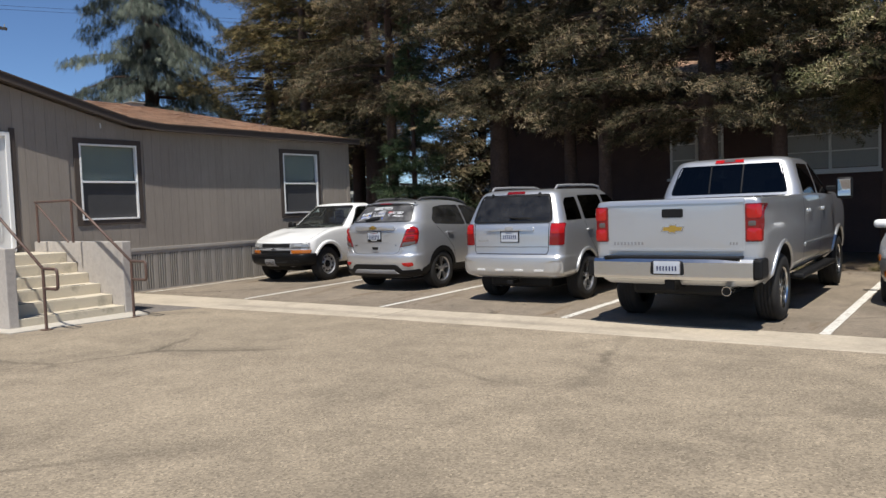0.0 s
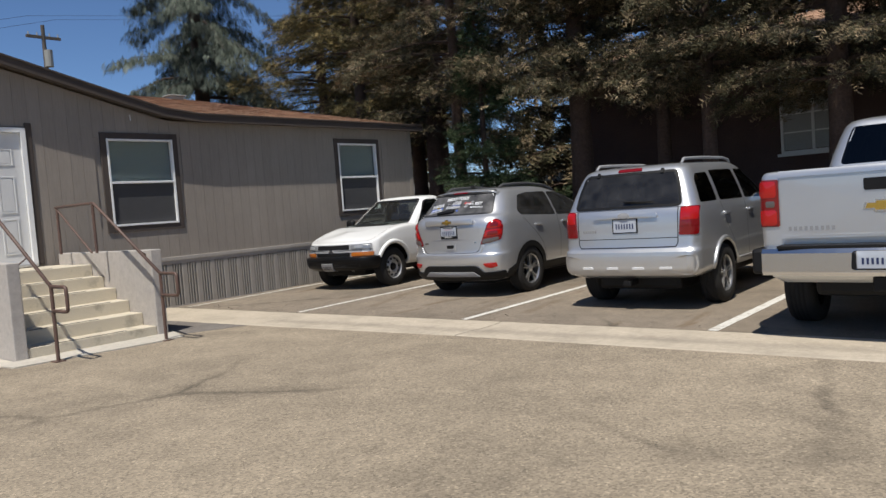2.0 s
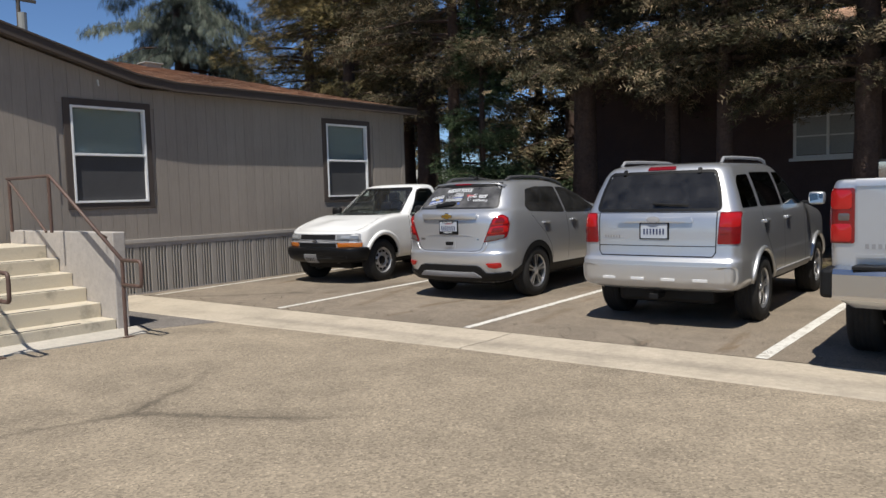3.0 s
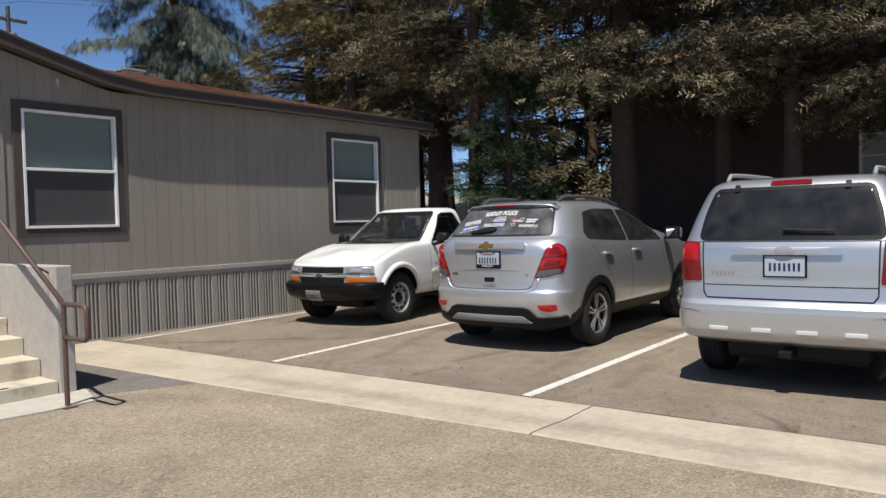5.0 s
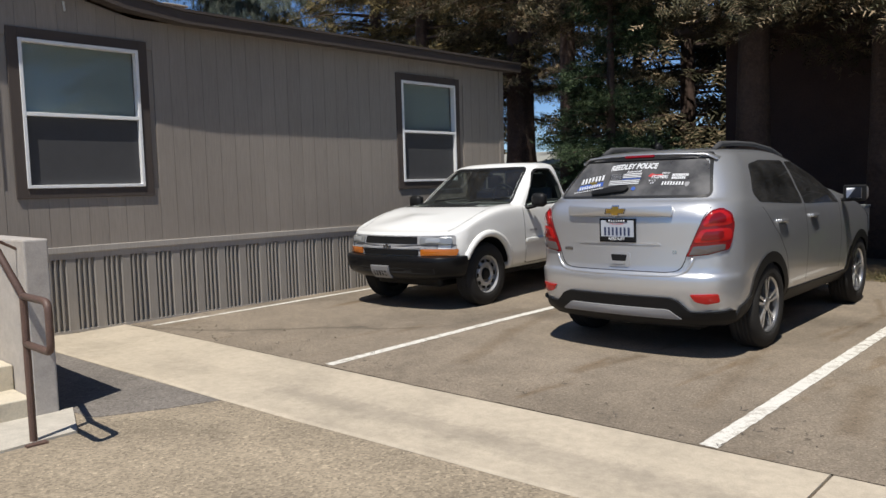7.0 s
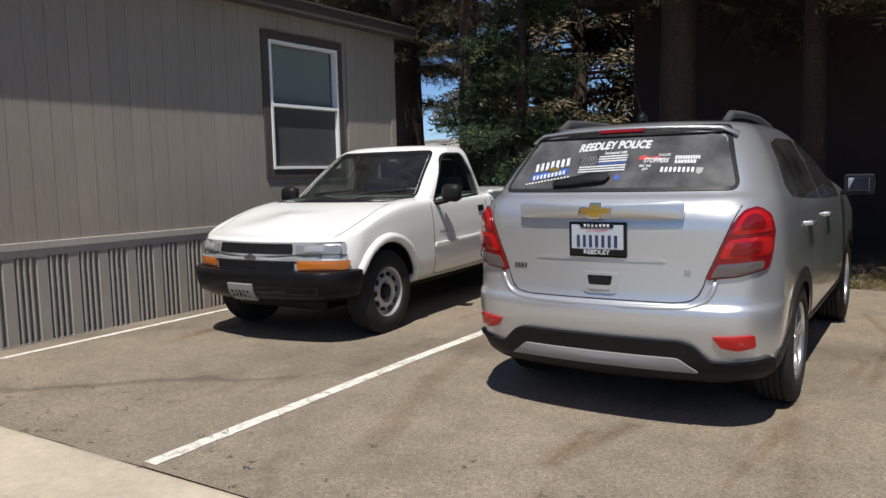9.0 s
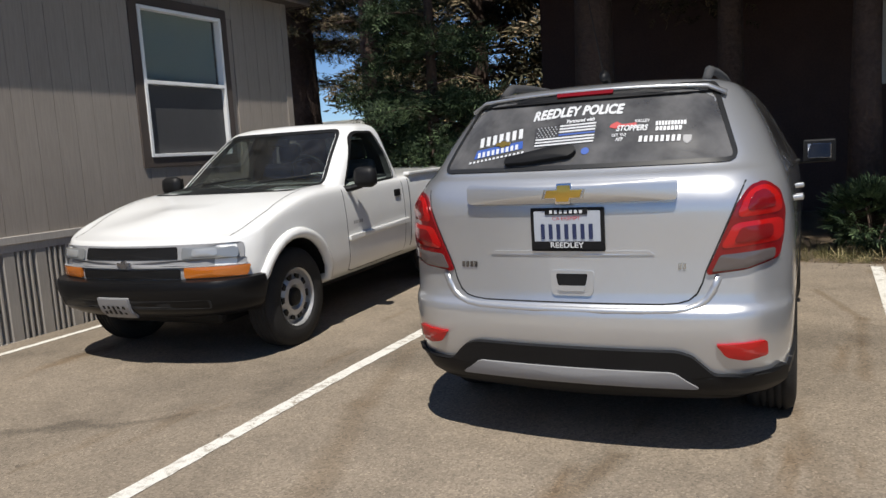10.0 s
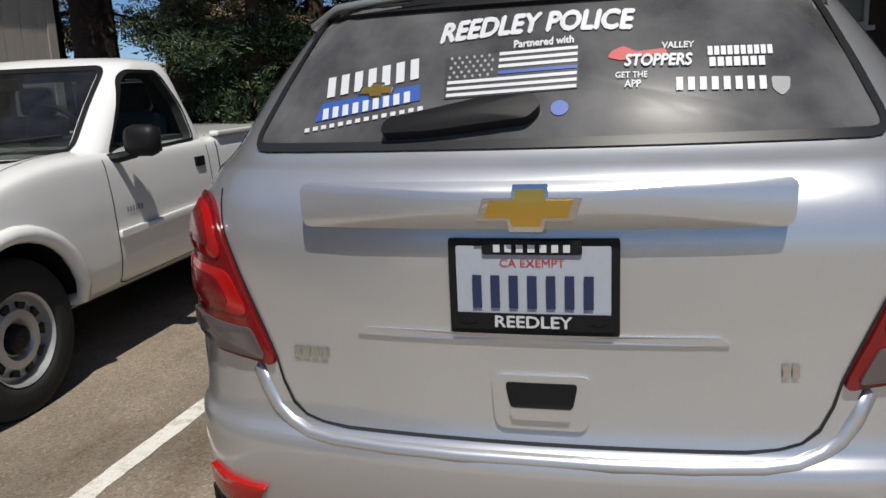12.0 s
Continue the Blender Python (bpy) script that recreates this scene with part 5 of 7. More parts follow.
# decals on the rear window
DO = 0.0062
lettering("decal_letters", skin, 0, "REEDLEY POLICE", 0.055, -0.022, 1.513, M_WHITEINK, rw, DO, 1.0, 1.0, 0.2, 0.0026, 0.010, "white lettering decal")
lettering("decal_letters", skin, 0, "Partnered with", 0.021, 0.0, 1.484, M_WHITEINK, rw, DO, 2.0, 1.0, 0, 0.0008)
bars("decal_mark", skin, 0, -0.378, 1.428, 0.232, 0.042, 7, M_WHITEINK, rw, DO, 8.5, 0.42, "white lettering decal reduced to bars")
part("decal_panel", skin.panel(0, [(-0.502, 1.343), (-0.258, 1.380), (-0.263, 1.412), (-0.492, 1.380)], DO - 0.001, 0, 0.002, 0.002, 2, 0.05), M_BLUEINK, rw, "blue decal")
bars("decal_mark", skin, 0, -0.382, 1.372, 0.215, 0.022, 9, M_WHITEINK, rw, DO + 0.0012, 8.5)
emblem(skin, 0, -0.362, 1.402, 0.09, rw, DO)
bars("decal_mark", skin, 0, -0.385, 1.345, 0.285, 0.008, 14, M_WHITEINK, rw, DO, 8)
flag = part("flag_decal", skin.panel(0, [(-0.204, 1.380), (0.074, 1.391), (0.074, 1.474), (-0.212, 1.463)], DO - 0.001, 0, 0.002, 0.002, 2, 0.05), M_FLAGBLACK, rw, "striped flag decal with a thin blue stripe")
for k in range(7):
    z0 = 1.384 + k * 0.0124
    u0 = -0.200 if k < 3 else -0.092
    rise = 0.009 * (0.072 - u0) / 0.272
    part("stripe", skin.panel(0, [(u0, z0 + 0.008 - rise), (0.072, z0 + 0.008), (0.072, z0 + 0.0142), (u0, z0 + 0.0142 - rise)], DO + 0.0006, 0, 0.001, 0, 1, 0.1), M_BLUEINK if k == 3 else M_WHITEINK, flag)
bm = bmesh.new()
for i in range(5):
    for j in range(6):
        u, v = -0.196 + j * 0.0165 + (0.008 if i % 2 else 0), 1.421 + i * 0.0095 + j * 0.0006
        h, nr = skin.hit(0, u, v)
        st = [bm.verts.new(h + nr * (DO + 0.001) + Vector((math.cos(a) * q, 0, math.sin(a) * q))) for a, q in [(2 * math.pi * t / 10, 0.0042 if t % 2 else 0.0022) for t in range(10)]]
        bm.faces.new(st)
tagged(part("stars", bm, M_WHITEINK, flag), kind="stuff")
lettering("decal_letters", skin, 0, "VALLEY", 0.017, 0.272, 1.464, M_WHITEINK, rw, DO, -1, 1.1, 0.1, 0.0004)
lettering("decal_letters", skin, 0, "STOPPERS", 0.031, 0.233, 1.436, M_WHITEINK, rw, DO + 0.001, -1.5, 0.95, 0.15, 0.0012)
part("decal_swash", skin.panel(0, [(0.132, 1.447), (0.16, 1.440), (0.20, 1.447), (0.252, 1.449), (0.248, 1.460), (0.19, 1.456), (0.165, 1.468), (0.142, 1.460)], DO - 0.001, 0, 0.002, 0.006, 2, 0.05), M_REDINK, rw, "red brushed decal")
lettering("decal_letters", skin, 0, "GET THE", 0.016, 0.180, 1.411, M_WHITEINK, rw, DO, -1, 1.0, 0, 0.0003)
lettering("decal_letters", skin, 0, "APP", 0.019, 0.183, 1.394, M_WHITEINK, rw, DO, -1, 1.0, 0, 0.0004)
bars("decal_mark", skin, 0, 0.352, 1.389, 0.18, 0.024, 8, M_WHITEINK, rw, DO, -1.5, 0.42, "white lettering decal reduced to bars")
bars("decal_mark", skin, 0, 0.392, 1.449, 0.128, 0.017, 10, M_WHITEINK, rw, DO, -1, 0.25)
bars("decal_mark", skin, 0, 0.385, 1.428, 0.110, 0.017, 7, M_WHITEINK, rw, DO, -1, 0.25)
part("badge_decal", skin.panel(0, [(0.465, 1.362), (0.480, 1.374), (0.483, 1.396), (0.447, 1.398), (0.448, 1.375)], DO - 0.001, 0, 0.002, 0.006, 2, 0.05), M_GREYPL, rw)
part("round_decal", skin.panel(0, [(0.040 + 0.018 * math.cos(a), 1.356 + 0.014 * math.sin(a)) for a in [k * math.pi / 8 for k in range(16)]], DO - 0.001, 0, 0.002, 0, 2, 0.05), M_BLUEINK, rw, "small round blue decal")
# side trim
for s in (90, -90):
    for y in (-0.04, 2.53):
        arc = [(y + 0.40 * math.cos(a), 0.34 + 0.40 * math.sin(a)) for a in [math.pi * (-0.02 + 1.04 * k / 14) for k in range(15)]]
        part("arch_trim", skin.seam(s, arc, 0.085, 0.008), M_BLACK, trax, "black wheel arch trim")
    part("bumper_side", skin.panel(s, [(-0.66, 0.36), (-0.42, 0.30), (-0.41, 0.50), (-0.62, 0.505)], 0.014, 0, 0.03, 0.01, 3, 0.04), M_BLACK, trax)
    part("sill_trim", skin.panel(s, [(0.38, 0.29), (2.17, 0.29), (2.17, 0.40), (0.38, 0.42)], 0.010, 0, 0.02, 0.02, 3, 0.08), M_BLACK, trax)
    part("door_seam", skin.seam(s, [(0.80, 1.16), (0.86, 0.80), (0.84, 0.45)]), M_SEAM, trax)
    part("door_seam", skin.seam(s, [(1.80, 1.13), (1.86, 0.80), (1.82, 0.45)]), M_SEAM, trax)
    part("door_seam", skin.seam(s, [(-0.15, 1.18), (0.10, 0.95), (0.32, 0.72), (0.42, 0.45)]), M_SEAM, trax)
    for y in (0.22, 1.02):
        part("door_handle", skin.panel(s, [(y - 0.09, 1.03), (y + 0.09, 1.022), (y + 0.09, 1.052), (y - 0.09, 1.06)], 0.028, 0.006, 0.03, 0.012, 3, 0.04), M_SILVER, trax, "silver door handle")
    part("crease", skin.seam(s, [(0.55, 0.62), (1.9, 0.56)], 0.012, 0.004), M_SILVER, trax)
    q = math.copysign(1, s)
    mr = new("door_mirror")
    mr.parent = trax
    bm = boxed(min(q * 0.90, q * 1.10), 1.86, 1.14, max(q * 0.90, q * 1.10), 1.99, 1.30, 0.045)
    part("shell", bm, M_SILVER, mr, smooth=True)
    part("mirror_rim", boxed(min(q * 0.898, q * 1.102), 1.846, 1.138, max(q * 0.898, q * 1.102), 1.872, 1.302, 0.012), M_BLACK, mr)
    bm = boxed(min(q * 0.925, q * 1.075), 1.852, 1.168, max(q * 0.925, q * 1.075), 1.858, 1.272, 0.002)
    bmesh.ops.rotate(bm, verts=bm.verts[:], cent=(q * 1.0, 1.855, 1.22), matrix=Matrix.Rotation(-q * radians(16), 3, "Z"))
    bmesh.ops.translate(bm, verts=bm.verts[:], vec=(0, -0.030, 0))
    part("mirror_glass", bm, M_MIRROR, mr)
    bm = boxed(min(q * 0.80, q * 0.95), 1.90, 1.13, max(q * 0.80, q * 0.95), 1.96, 1.165, 0.012)
    part("mirror_foot", bm, M_BLACK, mr)
    bm = bmesh.new()
    rp = [skin.hit("top", q * 0.50, y)[0] for y in (-0.24, -0.12, 0.2, 0.6, 1.0, 1.25, 1.34)]
    tube(bm, [p + Vector((0, 0, h)) for p, h in zip(rp, (0.0, 0.038, 0.046, 0.046, 0.046, 0.038, 0.0))], [0.022, 0.024, 0.02, 0.02, 0.02, 0.022, 0.02], 8)
    part("roof_rail", bm, M_INNER, trax, "dark grey roof rail", True)
bm = bmesh.new()
h, nr = skin.hit("top", 0.03, -0.25)
tube(bm, [h + Vector((0, 0.05, -0.01)), h + Vector((0, 0.02, 0.02)), h + Vector((0, -0.02, 0.036)), h + Vector((0, -0.05, 0.015))], [0.014, 0.024, 0.026, 0.014], 10)
an = part("antenna", bm, M_BLACK, trax, "black stub antenna with a thin mast", True)
bm = bmesh.new()
tube(bm, [h + Vector((0, -0.02, 0.03)), h + Vector((-0.02, -0.22, 0.40))], [0.004, 0.0022], 6)
part("mast", bm, M_BLACK, an)
part("underbody", boxed(-0.55, -0.6, 0.2, 0.55, 3.0, 0.5, 0.05), M_BLACK, trax)
for x in (-0.36, 0.36):
    seat(trax, x, 1.15, 0.62)
seat(trax, 0, 0.30, 0.64, 1.2, True)
add_wheels(trax, 0.358, 0.22, 0.222, "five", M_ALLOY, 0.765, (-0.04, 2.53))
reshape(trax, [(0.9, 0), (1.0, -0.03), (1.3, -0.045), (1.6, -0.03), (1.7, -0.028)], [(0, 0), (0.25, -0.02), (0.33, -0.05), (0.45, -0.085), (0.80, -0.092), (0.86, -0.05), (1.0, -0.05), (1.3, -0.045), (1.6, -0.03), (1.7, -0.028)])

# --- white compact pickup, nose towards the yard ---
S10YAW = 184.0
s10 = thing("pickup_truck", "white compact pickup with black bumper and steel wheels", "truck",
            Matrix.Translation((-12.48, 12.08, gz(12.08))) @ Matrix.Rotation(math.atan(SLOPE), 4, "X") @ Matrix.Rotation(radians(S10YAW), 4, "Z") @ Matrix.Diagonal((1.035, 1.045, 1.045, 1)) @ Matrix.Translation((0, -2.75, 0)), "parked vehicles")
LO = dict(rx=0.07, ry=0.07, fx=0.20, fy=0.22, br=0.02, bf=0.20, yk=2.15)
lrings = refine([ring(0.36, 0.74, -1.02, 3.36, **LO), ring(0.42, 0.82, -1.06, 3.44, **LO), ring(0.52, 0.855, -1.08, 3.50, **LO), ring(0.66, 0.865, -1.08, 3.51, **LO), ring(0.74, 0.868, -1.08, 3.50, 0.72, **LO), ring(0.86, 0.87, -1.08, 3.48, 0.80, **LO),
                 ring(1.02, 0.86, -1.08, 3.46, 0.86, **LO), ring(1.085, 0.845, -1.08, 3.43, 0.872, **LO), ring(1.115, 0.80, -1.08, 3.36, 0.893, **LO), ring(1.128, 0.70, -1.06, 3.28, 0.935, **LO), ring(1.136, 0.45, -1.05, 3.16, 0.984, **LO), ring(1.140, 0.22, -1.04, 2.98, 1.039, rx=0.07, ry=0.07, fx=0.1, fy=0.1, yk=2.15)])
lowbm = loft(lrings)
CA = dict(rx=0.10, ry=0.10, fx=0.11, fy=0.12, br=0.02, bf=0.09)
crings = refine([ring(1.04, 0.835, 0.83, 2.30, **CA), ring(1.12, 0.822, 0.84, 2.16, **CA), ring(1.32, 0.755, 0.90, 1.88, **CA), ring(1.48, 0.69, 0.95, 1.63, **CA), ring(1.545, 0.645, 1.0, 1.52, **CA), ring(1.575, 0.55, 1.06, 1.45, fx=0.15, fy=0.15, rx=0.1, ry=0.1), ring(1.585, 0.3, 1.15, 1.38, fx=0.1, fy=0.1, rx=0.1, ry=0.1)])
cabbm = loft(crings)
skin = Skin(lowbm, cabbm)
lower = part("body", lowbm, [M_WHITE, M_INNER, M_BLACK], s10, smooth=True)
carve(lower, [(cyl(bmesh.new(), q * 0.52, q * 1.2, y, 0.37, 0.43), 2) for q in (1, -1) for y in (0, 2.75)])
cab = part("cab", cabbm, [M_WHITE, M_INNER], s10, smooth=True)
WS = [(-0.715, 1.12), (0.715, 1.12), (0.575, 1.52), (-0.575, 1.52)]
DW = [(1.02, 1.11), (1.96, 1.085), (1.55, 1.455), (1.46, 1.50), (1.14, 1.50), (1.03, 1.30)]
RW = [(-0.60, 1.16), (0.60, 1.16), (0.52, 1.48), (-0.52, 1.48)]
cav = loft([ring(1.0, 0.78, 0.90, 2.20, rx=0.1, ry=0.1, fx=0.1, fy=0.1), ring(1.12, 0.765, 0.90, 2.06, rx=0.1, ry=0.1, fx=0.1, fy=0.1), ring(1.32, 0.70, 0.95, 1.80, rx=0.1, ry=0.1, fx=0.1, fy=0.1), ring(1.53, 0.60, 1.02, 1.50, rx=0.1, ry=0.1, fx=0.1, fy=0.1)])
carve(cab, [(cav, 1), (extr(90, shrink(DW, 0.95), -1.5, 1.5, 0.04), 1), (extr(180, shrink(WS, 0.96), 1.3, 3.0, 0.05), 1), (extr(0, shrink(RW, 0.95), 0.3, 1.2, 0.05), 1)])
part("windscreen", skin.panel(180, WS, 0.001, 0, 0.006, 0.06, 4), M_REFLECTGLASS, s10, "clear windscreen with a faint grey reflection put into its colour")
part("windscreen_rubber", skin.seam(180, rounded(shrink(WS, 0.99), 0.06), 0.026, 0.004, True), M_BLACK, s10, smooth=True)
part("rear_window", skin.panel(0, RW, -0.01, 0, 0.006, 0.06, 3), M_CLEARGLASS, s10)
for s in (90, -90):
    dw = part("side_window", skin.panel(s, DW, 0.0, 0, 0.006, 0.05, 4), M_CLEARGLASS, s10)
    part("window_rubber", skin.seam(s, rounded(shrink(DW, 0.985), 0.05), 0.018, 0.004, True), M_BLACK, s10)
    part("door_seam", skin.seam(s, [(2.04, 1.08), (2.02, 0.78), (1.98, 0.42), (1.90, 0.40)], 0.008, 0.002), M_SEAM, s10)
    part("door_seam", skin.seam(s, [(0.94, 1.10), (0.92, 0.70), (0.94, 0.42), (1.9, 0.40)], 0.008, 0.002), M_SEAM, s10)
    part("bed_gap", skin.seam(s, [(0.80, 1.12), (0.80, 0.45)], 0.016, 0.002), M_SEAM, s10)
    part("side_moulding", skin.panel(s, [(0.86, 0.685), (2.0, 0.66), (2.0, 0.70), (0.86, 0.725)], 0.018, 0.003, 0.03, 0.01, 3, 0.08), M_WHITE, s10)
    part("door_handle", skin.panel(s, [(1.01, 0.945), (1.12, 0.945), (1.12, 1.005), (1.01, 1.005)], 0.012, 0.0, 0.02, 0.008, 2, 0.05), M_BLACK, s10, "black door handle")
    bars("door_badge", skin, s, 1.84, 0.80, 0.16, 0.028, 6, M_GREYPL, s10, 0.004)
    for y in (2.75, 0.0):
        arc = [(y + 0.455 * math.cos(a), 0.37 + 0.455 * math.sin(a)) for a in [math.pi * (-0.02 + 1.04 * k / 16) for k in range(17)]]
        part("arch_flare", bead(skin, s, arc, 0.040, 0.0), M_WHITE, s10, smooth=True)
    q = math.copysign(1, s)
    mr = new("door_mirror")
    mr.parent = s10
    part("shell", boxed(min(q * 0.90, q * 1.10), 1.84, 1.08, max(q * 0.90, q * 1.10), 1.95, 1.235, 0.05), M_BLACK, mr, "black mirror shell", True)
    part("mirror_glass", boxed(min(q * 0.925, q * 1.075), 1.833, 1.10, max(q * 0.925, q * 1.075), 1.838, 1.215, 0.002), M_MIRROR, mr)
    bm = bmesh.new()
    tube(bm, [(q * 0.80, 1.97, 1.075), (q * 0.88, 1.93, 1.08), (q * 0.96, 1.90, 1.10)], 0.026, 8)
    part("mirror_arm", bm, M_BLACK, mr)
part("hood_seam", skin.seam("top", [(-0.70, 2.22), (-0.74, 2.9), (-0.70, 3.28)], 0.006, 0.0015), M_SEAM, s10)
part("hood_seam", skin.seam("top", [(0.70, 2.22), (0.74, 2.9), (0.70, 3.28)], 0.006, 0.0015), M_SEAM, s10)
part("cowl", skin.panel("top", [(-0.66, 2.19), (0.66, 2.19), (0.66, 2.235), (-0.66, 2.235)], 0.005, 0, 0.02, 0.02, 3, 0.05), M_BLACK, s10, "black cowl grille")
for x0, x1 in ((-0.12, -0.62), (0.48, 0.0)):
    bm = bmesh.new()
    pa, pb = skin.hit(180, x0, 1.165)[0], skin.hit(180, x1, 1.20)[0]
    tube(bm, [pa + Vector((0, 0.03, 0)), pa.lerp(pb, 0.5) + Vector((0, 0.04, 0.0)), pb + Vector((0, 0.02, 0))], [0.012, 0.009, 0.006], 6)
    part("wiper", bm, M_BLACK, s10)
# front: grille, lamps, bumper
part("grille_surround", skin.panel(180, [(-0.80, 0.612), (0.80, 0.612), (0.79, 0.835), (-0.79, 0.835)], 0.012, 0.0, 0.03, 0.03, 4, 0.05), M_GREYPL, s10, "grey grille surround")
part("grille", skin.panel(180, [(-0.40, 0.745), (0.40, 0.745), (0.39, 0.822), (-0.39, 0.822)], 0.020, 0.0, 0.02, 0.012, 2, 0.05), M_BLACK, s10, "black upper grille")
part("grille", skin.panel(180, [(-0.42, 0.622), (0.42, 0.622), (0.42, 0.682), (-0.42, 0.682)], 0.020, 0.0, 0.02, 0.012, 2, 0.05), M_BLACK, s10, "black lower grille")
part("grille_bar", skin.panel(180, [(-0.80, 0.690), (0.80, 0.690), (0.80, 0.738), (-0.80, 0.738)], 0.026, 0.002, 0.03, 0.012, 2, 0.05), M_GREYPL, s10)
emblem(skin, 180, 0.0, 0.714, 0.13, s10, 0.034, M_CHROME)
for q in (1, -1):
    fl = (lambda p: p) if q > 0 else mirror_pair
    part("headlamp", skin.panel(180, fl([(0.43, 0.742), (0.765, 0.742), (0.765, 0.80), (0.735, 0.812), (0.43, 0.815)]), 0.024, 0.006, 0.03, 0.015, 4, 0.04), M_LAMPGLASS, s10, "clear headlamp")
    part("lamp_insert", skin.panel(180, fl([(0.50, 0.755), (0.66, 0.755), (0.66, 0.803), (0.50, 0.803)]), 0.031, 0.004, 0.006, 0.02, 3, 0.04), M_HEADLENS, s10)
    part("turn_lamp", skin.panel(180, fl([(0.45, 0.622), (0.80, 0.622), (0.815, 0.688), (0.45, 0.688)]), 0.026, 0.004, 0.03, 0.012, 3, 0.04), M_AMBER, s10, "amber turn lamp")
bm = loft(refine([ring(0.36, 0.80, 2.9, 3.50, rx=0.1, ry=0.1, fx=0.22, fy=0.3, br=0, bf=0.16), ring(0.42, 0.86, 2.9, 3.57, rx=0.1, ry=0.1, fx=0.22, fy=0.3, br=0, bf=0.16), ring(0.55, 0.88, 2.9, 3.60, rx=0.1, ry=0.1, fx=0.22, fy=0.3, br=0, bf=0.16), ring(0.605, 0.875, 2.9, 3.585, rx=0.1, ry=0.1, fx=0.22, fy=0.3, br=0, bf=0.16), ring(0.615, 0.84, 2.95, 3.53, rx=0.1, ry=0.1, fx=0.22, fy=0.3, br=0, bf=0.16)]), True)
bskin = Skin(bm)
bumper = part("front_bumper", bm, [M_GLOSSBLACK, M_BLACK, M_BLACK], s10, "black plastic front bumper", True)
carve(bumper, [(cyl(bmesh.new(), q * 0.52, q * 1.2, 2.75, 0.37, 0.435), 2) for q in (1, -1)])
part("bumper_slot", bskin.panel(180, [(-0.66, 0.43), (0.66, 0.43), (0.66, 0.485), (-0.66, 0.485)], 0.003, 0, 0.01, 0.015, 2, 0.06), M_SEAM, s10)
flat_plate(s10, bskin, 180, 0.07, 0.44, M_GREYPL, 5, 0.27, 0.13, 0.02, 0.004, M_BLACK, M_GREYPL)
part("rear_bumper", boxed(-0.84, -1.24, 0.42, 0.84, -1.10, 0.60, 0.02), M_BLACK, s10)
# cabin
part("dashboard", boxed(-0.72, 1.78, 0.95, 0.72, 2.12, 1.10, 0.04), M_INNER, s10)
part("cab_floor", boxed(-0.76, 0.92, 1.128, 0.76, 1.80, 1.146), M_INNER, s10)
sw = bmesh.new()
tube(sw, [(-0.36 + 0.18 * math.cos(a), 1.70 + 0.06 * math.sin(a), 1.17 + 0.165 * math.sin(a)) for a in [2 * math.pi * k / 20 for k in range(21)]], 0.016, 8)
tube(sw, [(-0.52, 1.70, 1.17), (-0.20, 1.70, 1.17)], 0.02, 6)
part("steering_wheel", sw, M_BLACK, s10, smooth=True)
for x in (-0.36, 0.36):
    seat(s10, x, 1.34, 0.63, 0.52)
for x, z in ((0.0, 1.45),):
    part("inner_mirror", boxed(-0.11, 1.60, 1.42, 0.11, 1.63, 1.48, 0.015), M_BLACK, s10)
part("underbody", boxed(-0.5, -0.9, 0.24, 0.5, 3.2, 0.5, 0.04), M_BLACK, s10)
add_wheels(s10, 0.362, 0.21, 0.212, "steel", M_STEEL, 0.735, (0, 2.75))
reshape(s10, [(1.12, 0), (1.59, 0.05)])
# bird-marked toolbox lid edge of the load bed
part("bed_rail", boxed(-0.87, -1.06, 1.115, -0.80, 0.78, 1.15, 0.012), M_WHITE, s10)
part("bed_rail", boxed(0.80, -1.06, 1.115, 0.87, 0.78, 1.15, 0.012), M_WHITE, s10)

# --- silver boxy sport utility ---
esc = thing("boxy_suv", "silver boxy sport utility with grey lower bumper", "car",
            pose(-5.775, 11.15, gz(11.15), G1, 0, 1.0) @ Matrix.Diagonal((1.01, 1.01, 1.04, 1)), "parked vehicles")
EX = dict(rx=0.13, ry=0.15, fx=0.3, fy=0.4, br=0.05, bf=0.15, yk=2.1)
bm = loft(refine([ring(0.385, 0.78, -0.80, 3.2, **EX), ring(0.425, 0.86, -0.90, 3.36, **EX), ring(0.49, 0.90, -0.935, 3.42, **EX), ring(0.60, 0.905, -0.945, 3.44, **EX), ring(0.70, 0.905, -0.94, 3.44, **EX), ring(0.745, 0.90, -0.90, 3.43, **EX), ring(0.90, 0.898, -0.885, 3.42, 0.88, **EX),
                  ring(1.04, 0.895, -0.88, 3.38, 0.95, **EX), ring(1.14, 0.885, -0.87, 3.2, 1.0, **EX), ring(1.20, 0.872, -0.85, 2.5, 1.08, **EX), ring(1.235, 0.86, -0.835, 2.2, 1.14, **EX), ring(1.42, 0.80, -0.76, 1.92, **EX), ring(1.58, 0.735, -0.69, 1.64, **EX), ring(1.66, 0.69, -0.63, 1.48, **EX), ring(1.70, 0.62, -0.55, 1.35, **EX), ring(1.718, 0.45, -0.35, 1.1, **EX), ring(1.725, 0.2, 0, 0.7, rx=0.1, ry=0.1, fx=0.1, fy=0.1)]))
skin = Skin(bm)
body = part("body", bm, [M_SILVER2, M_INNER, M_BLACK], esc, smooth=True)
EG = [(-0.70, 1.225), (0.70, 1.225), (0.665, 1.42), (0.60, 1.625), (-0.60, 1.625), (-0.665, 1.42)]
E1 = [(-0.62, 1.235), (-0.10, 1.235), (-0.10, 1.58), (-0.45, 1.57), (-0.55, 1.50)]
E2 = [(0.0, 1.232), (0.84, 1.222), (0.80, 1.60), (0.0, 1.60)]
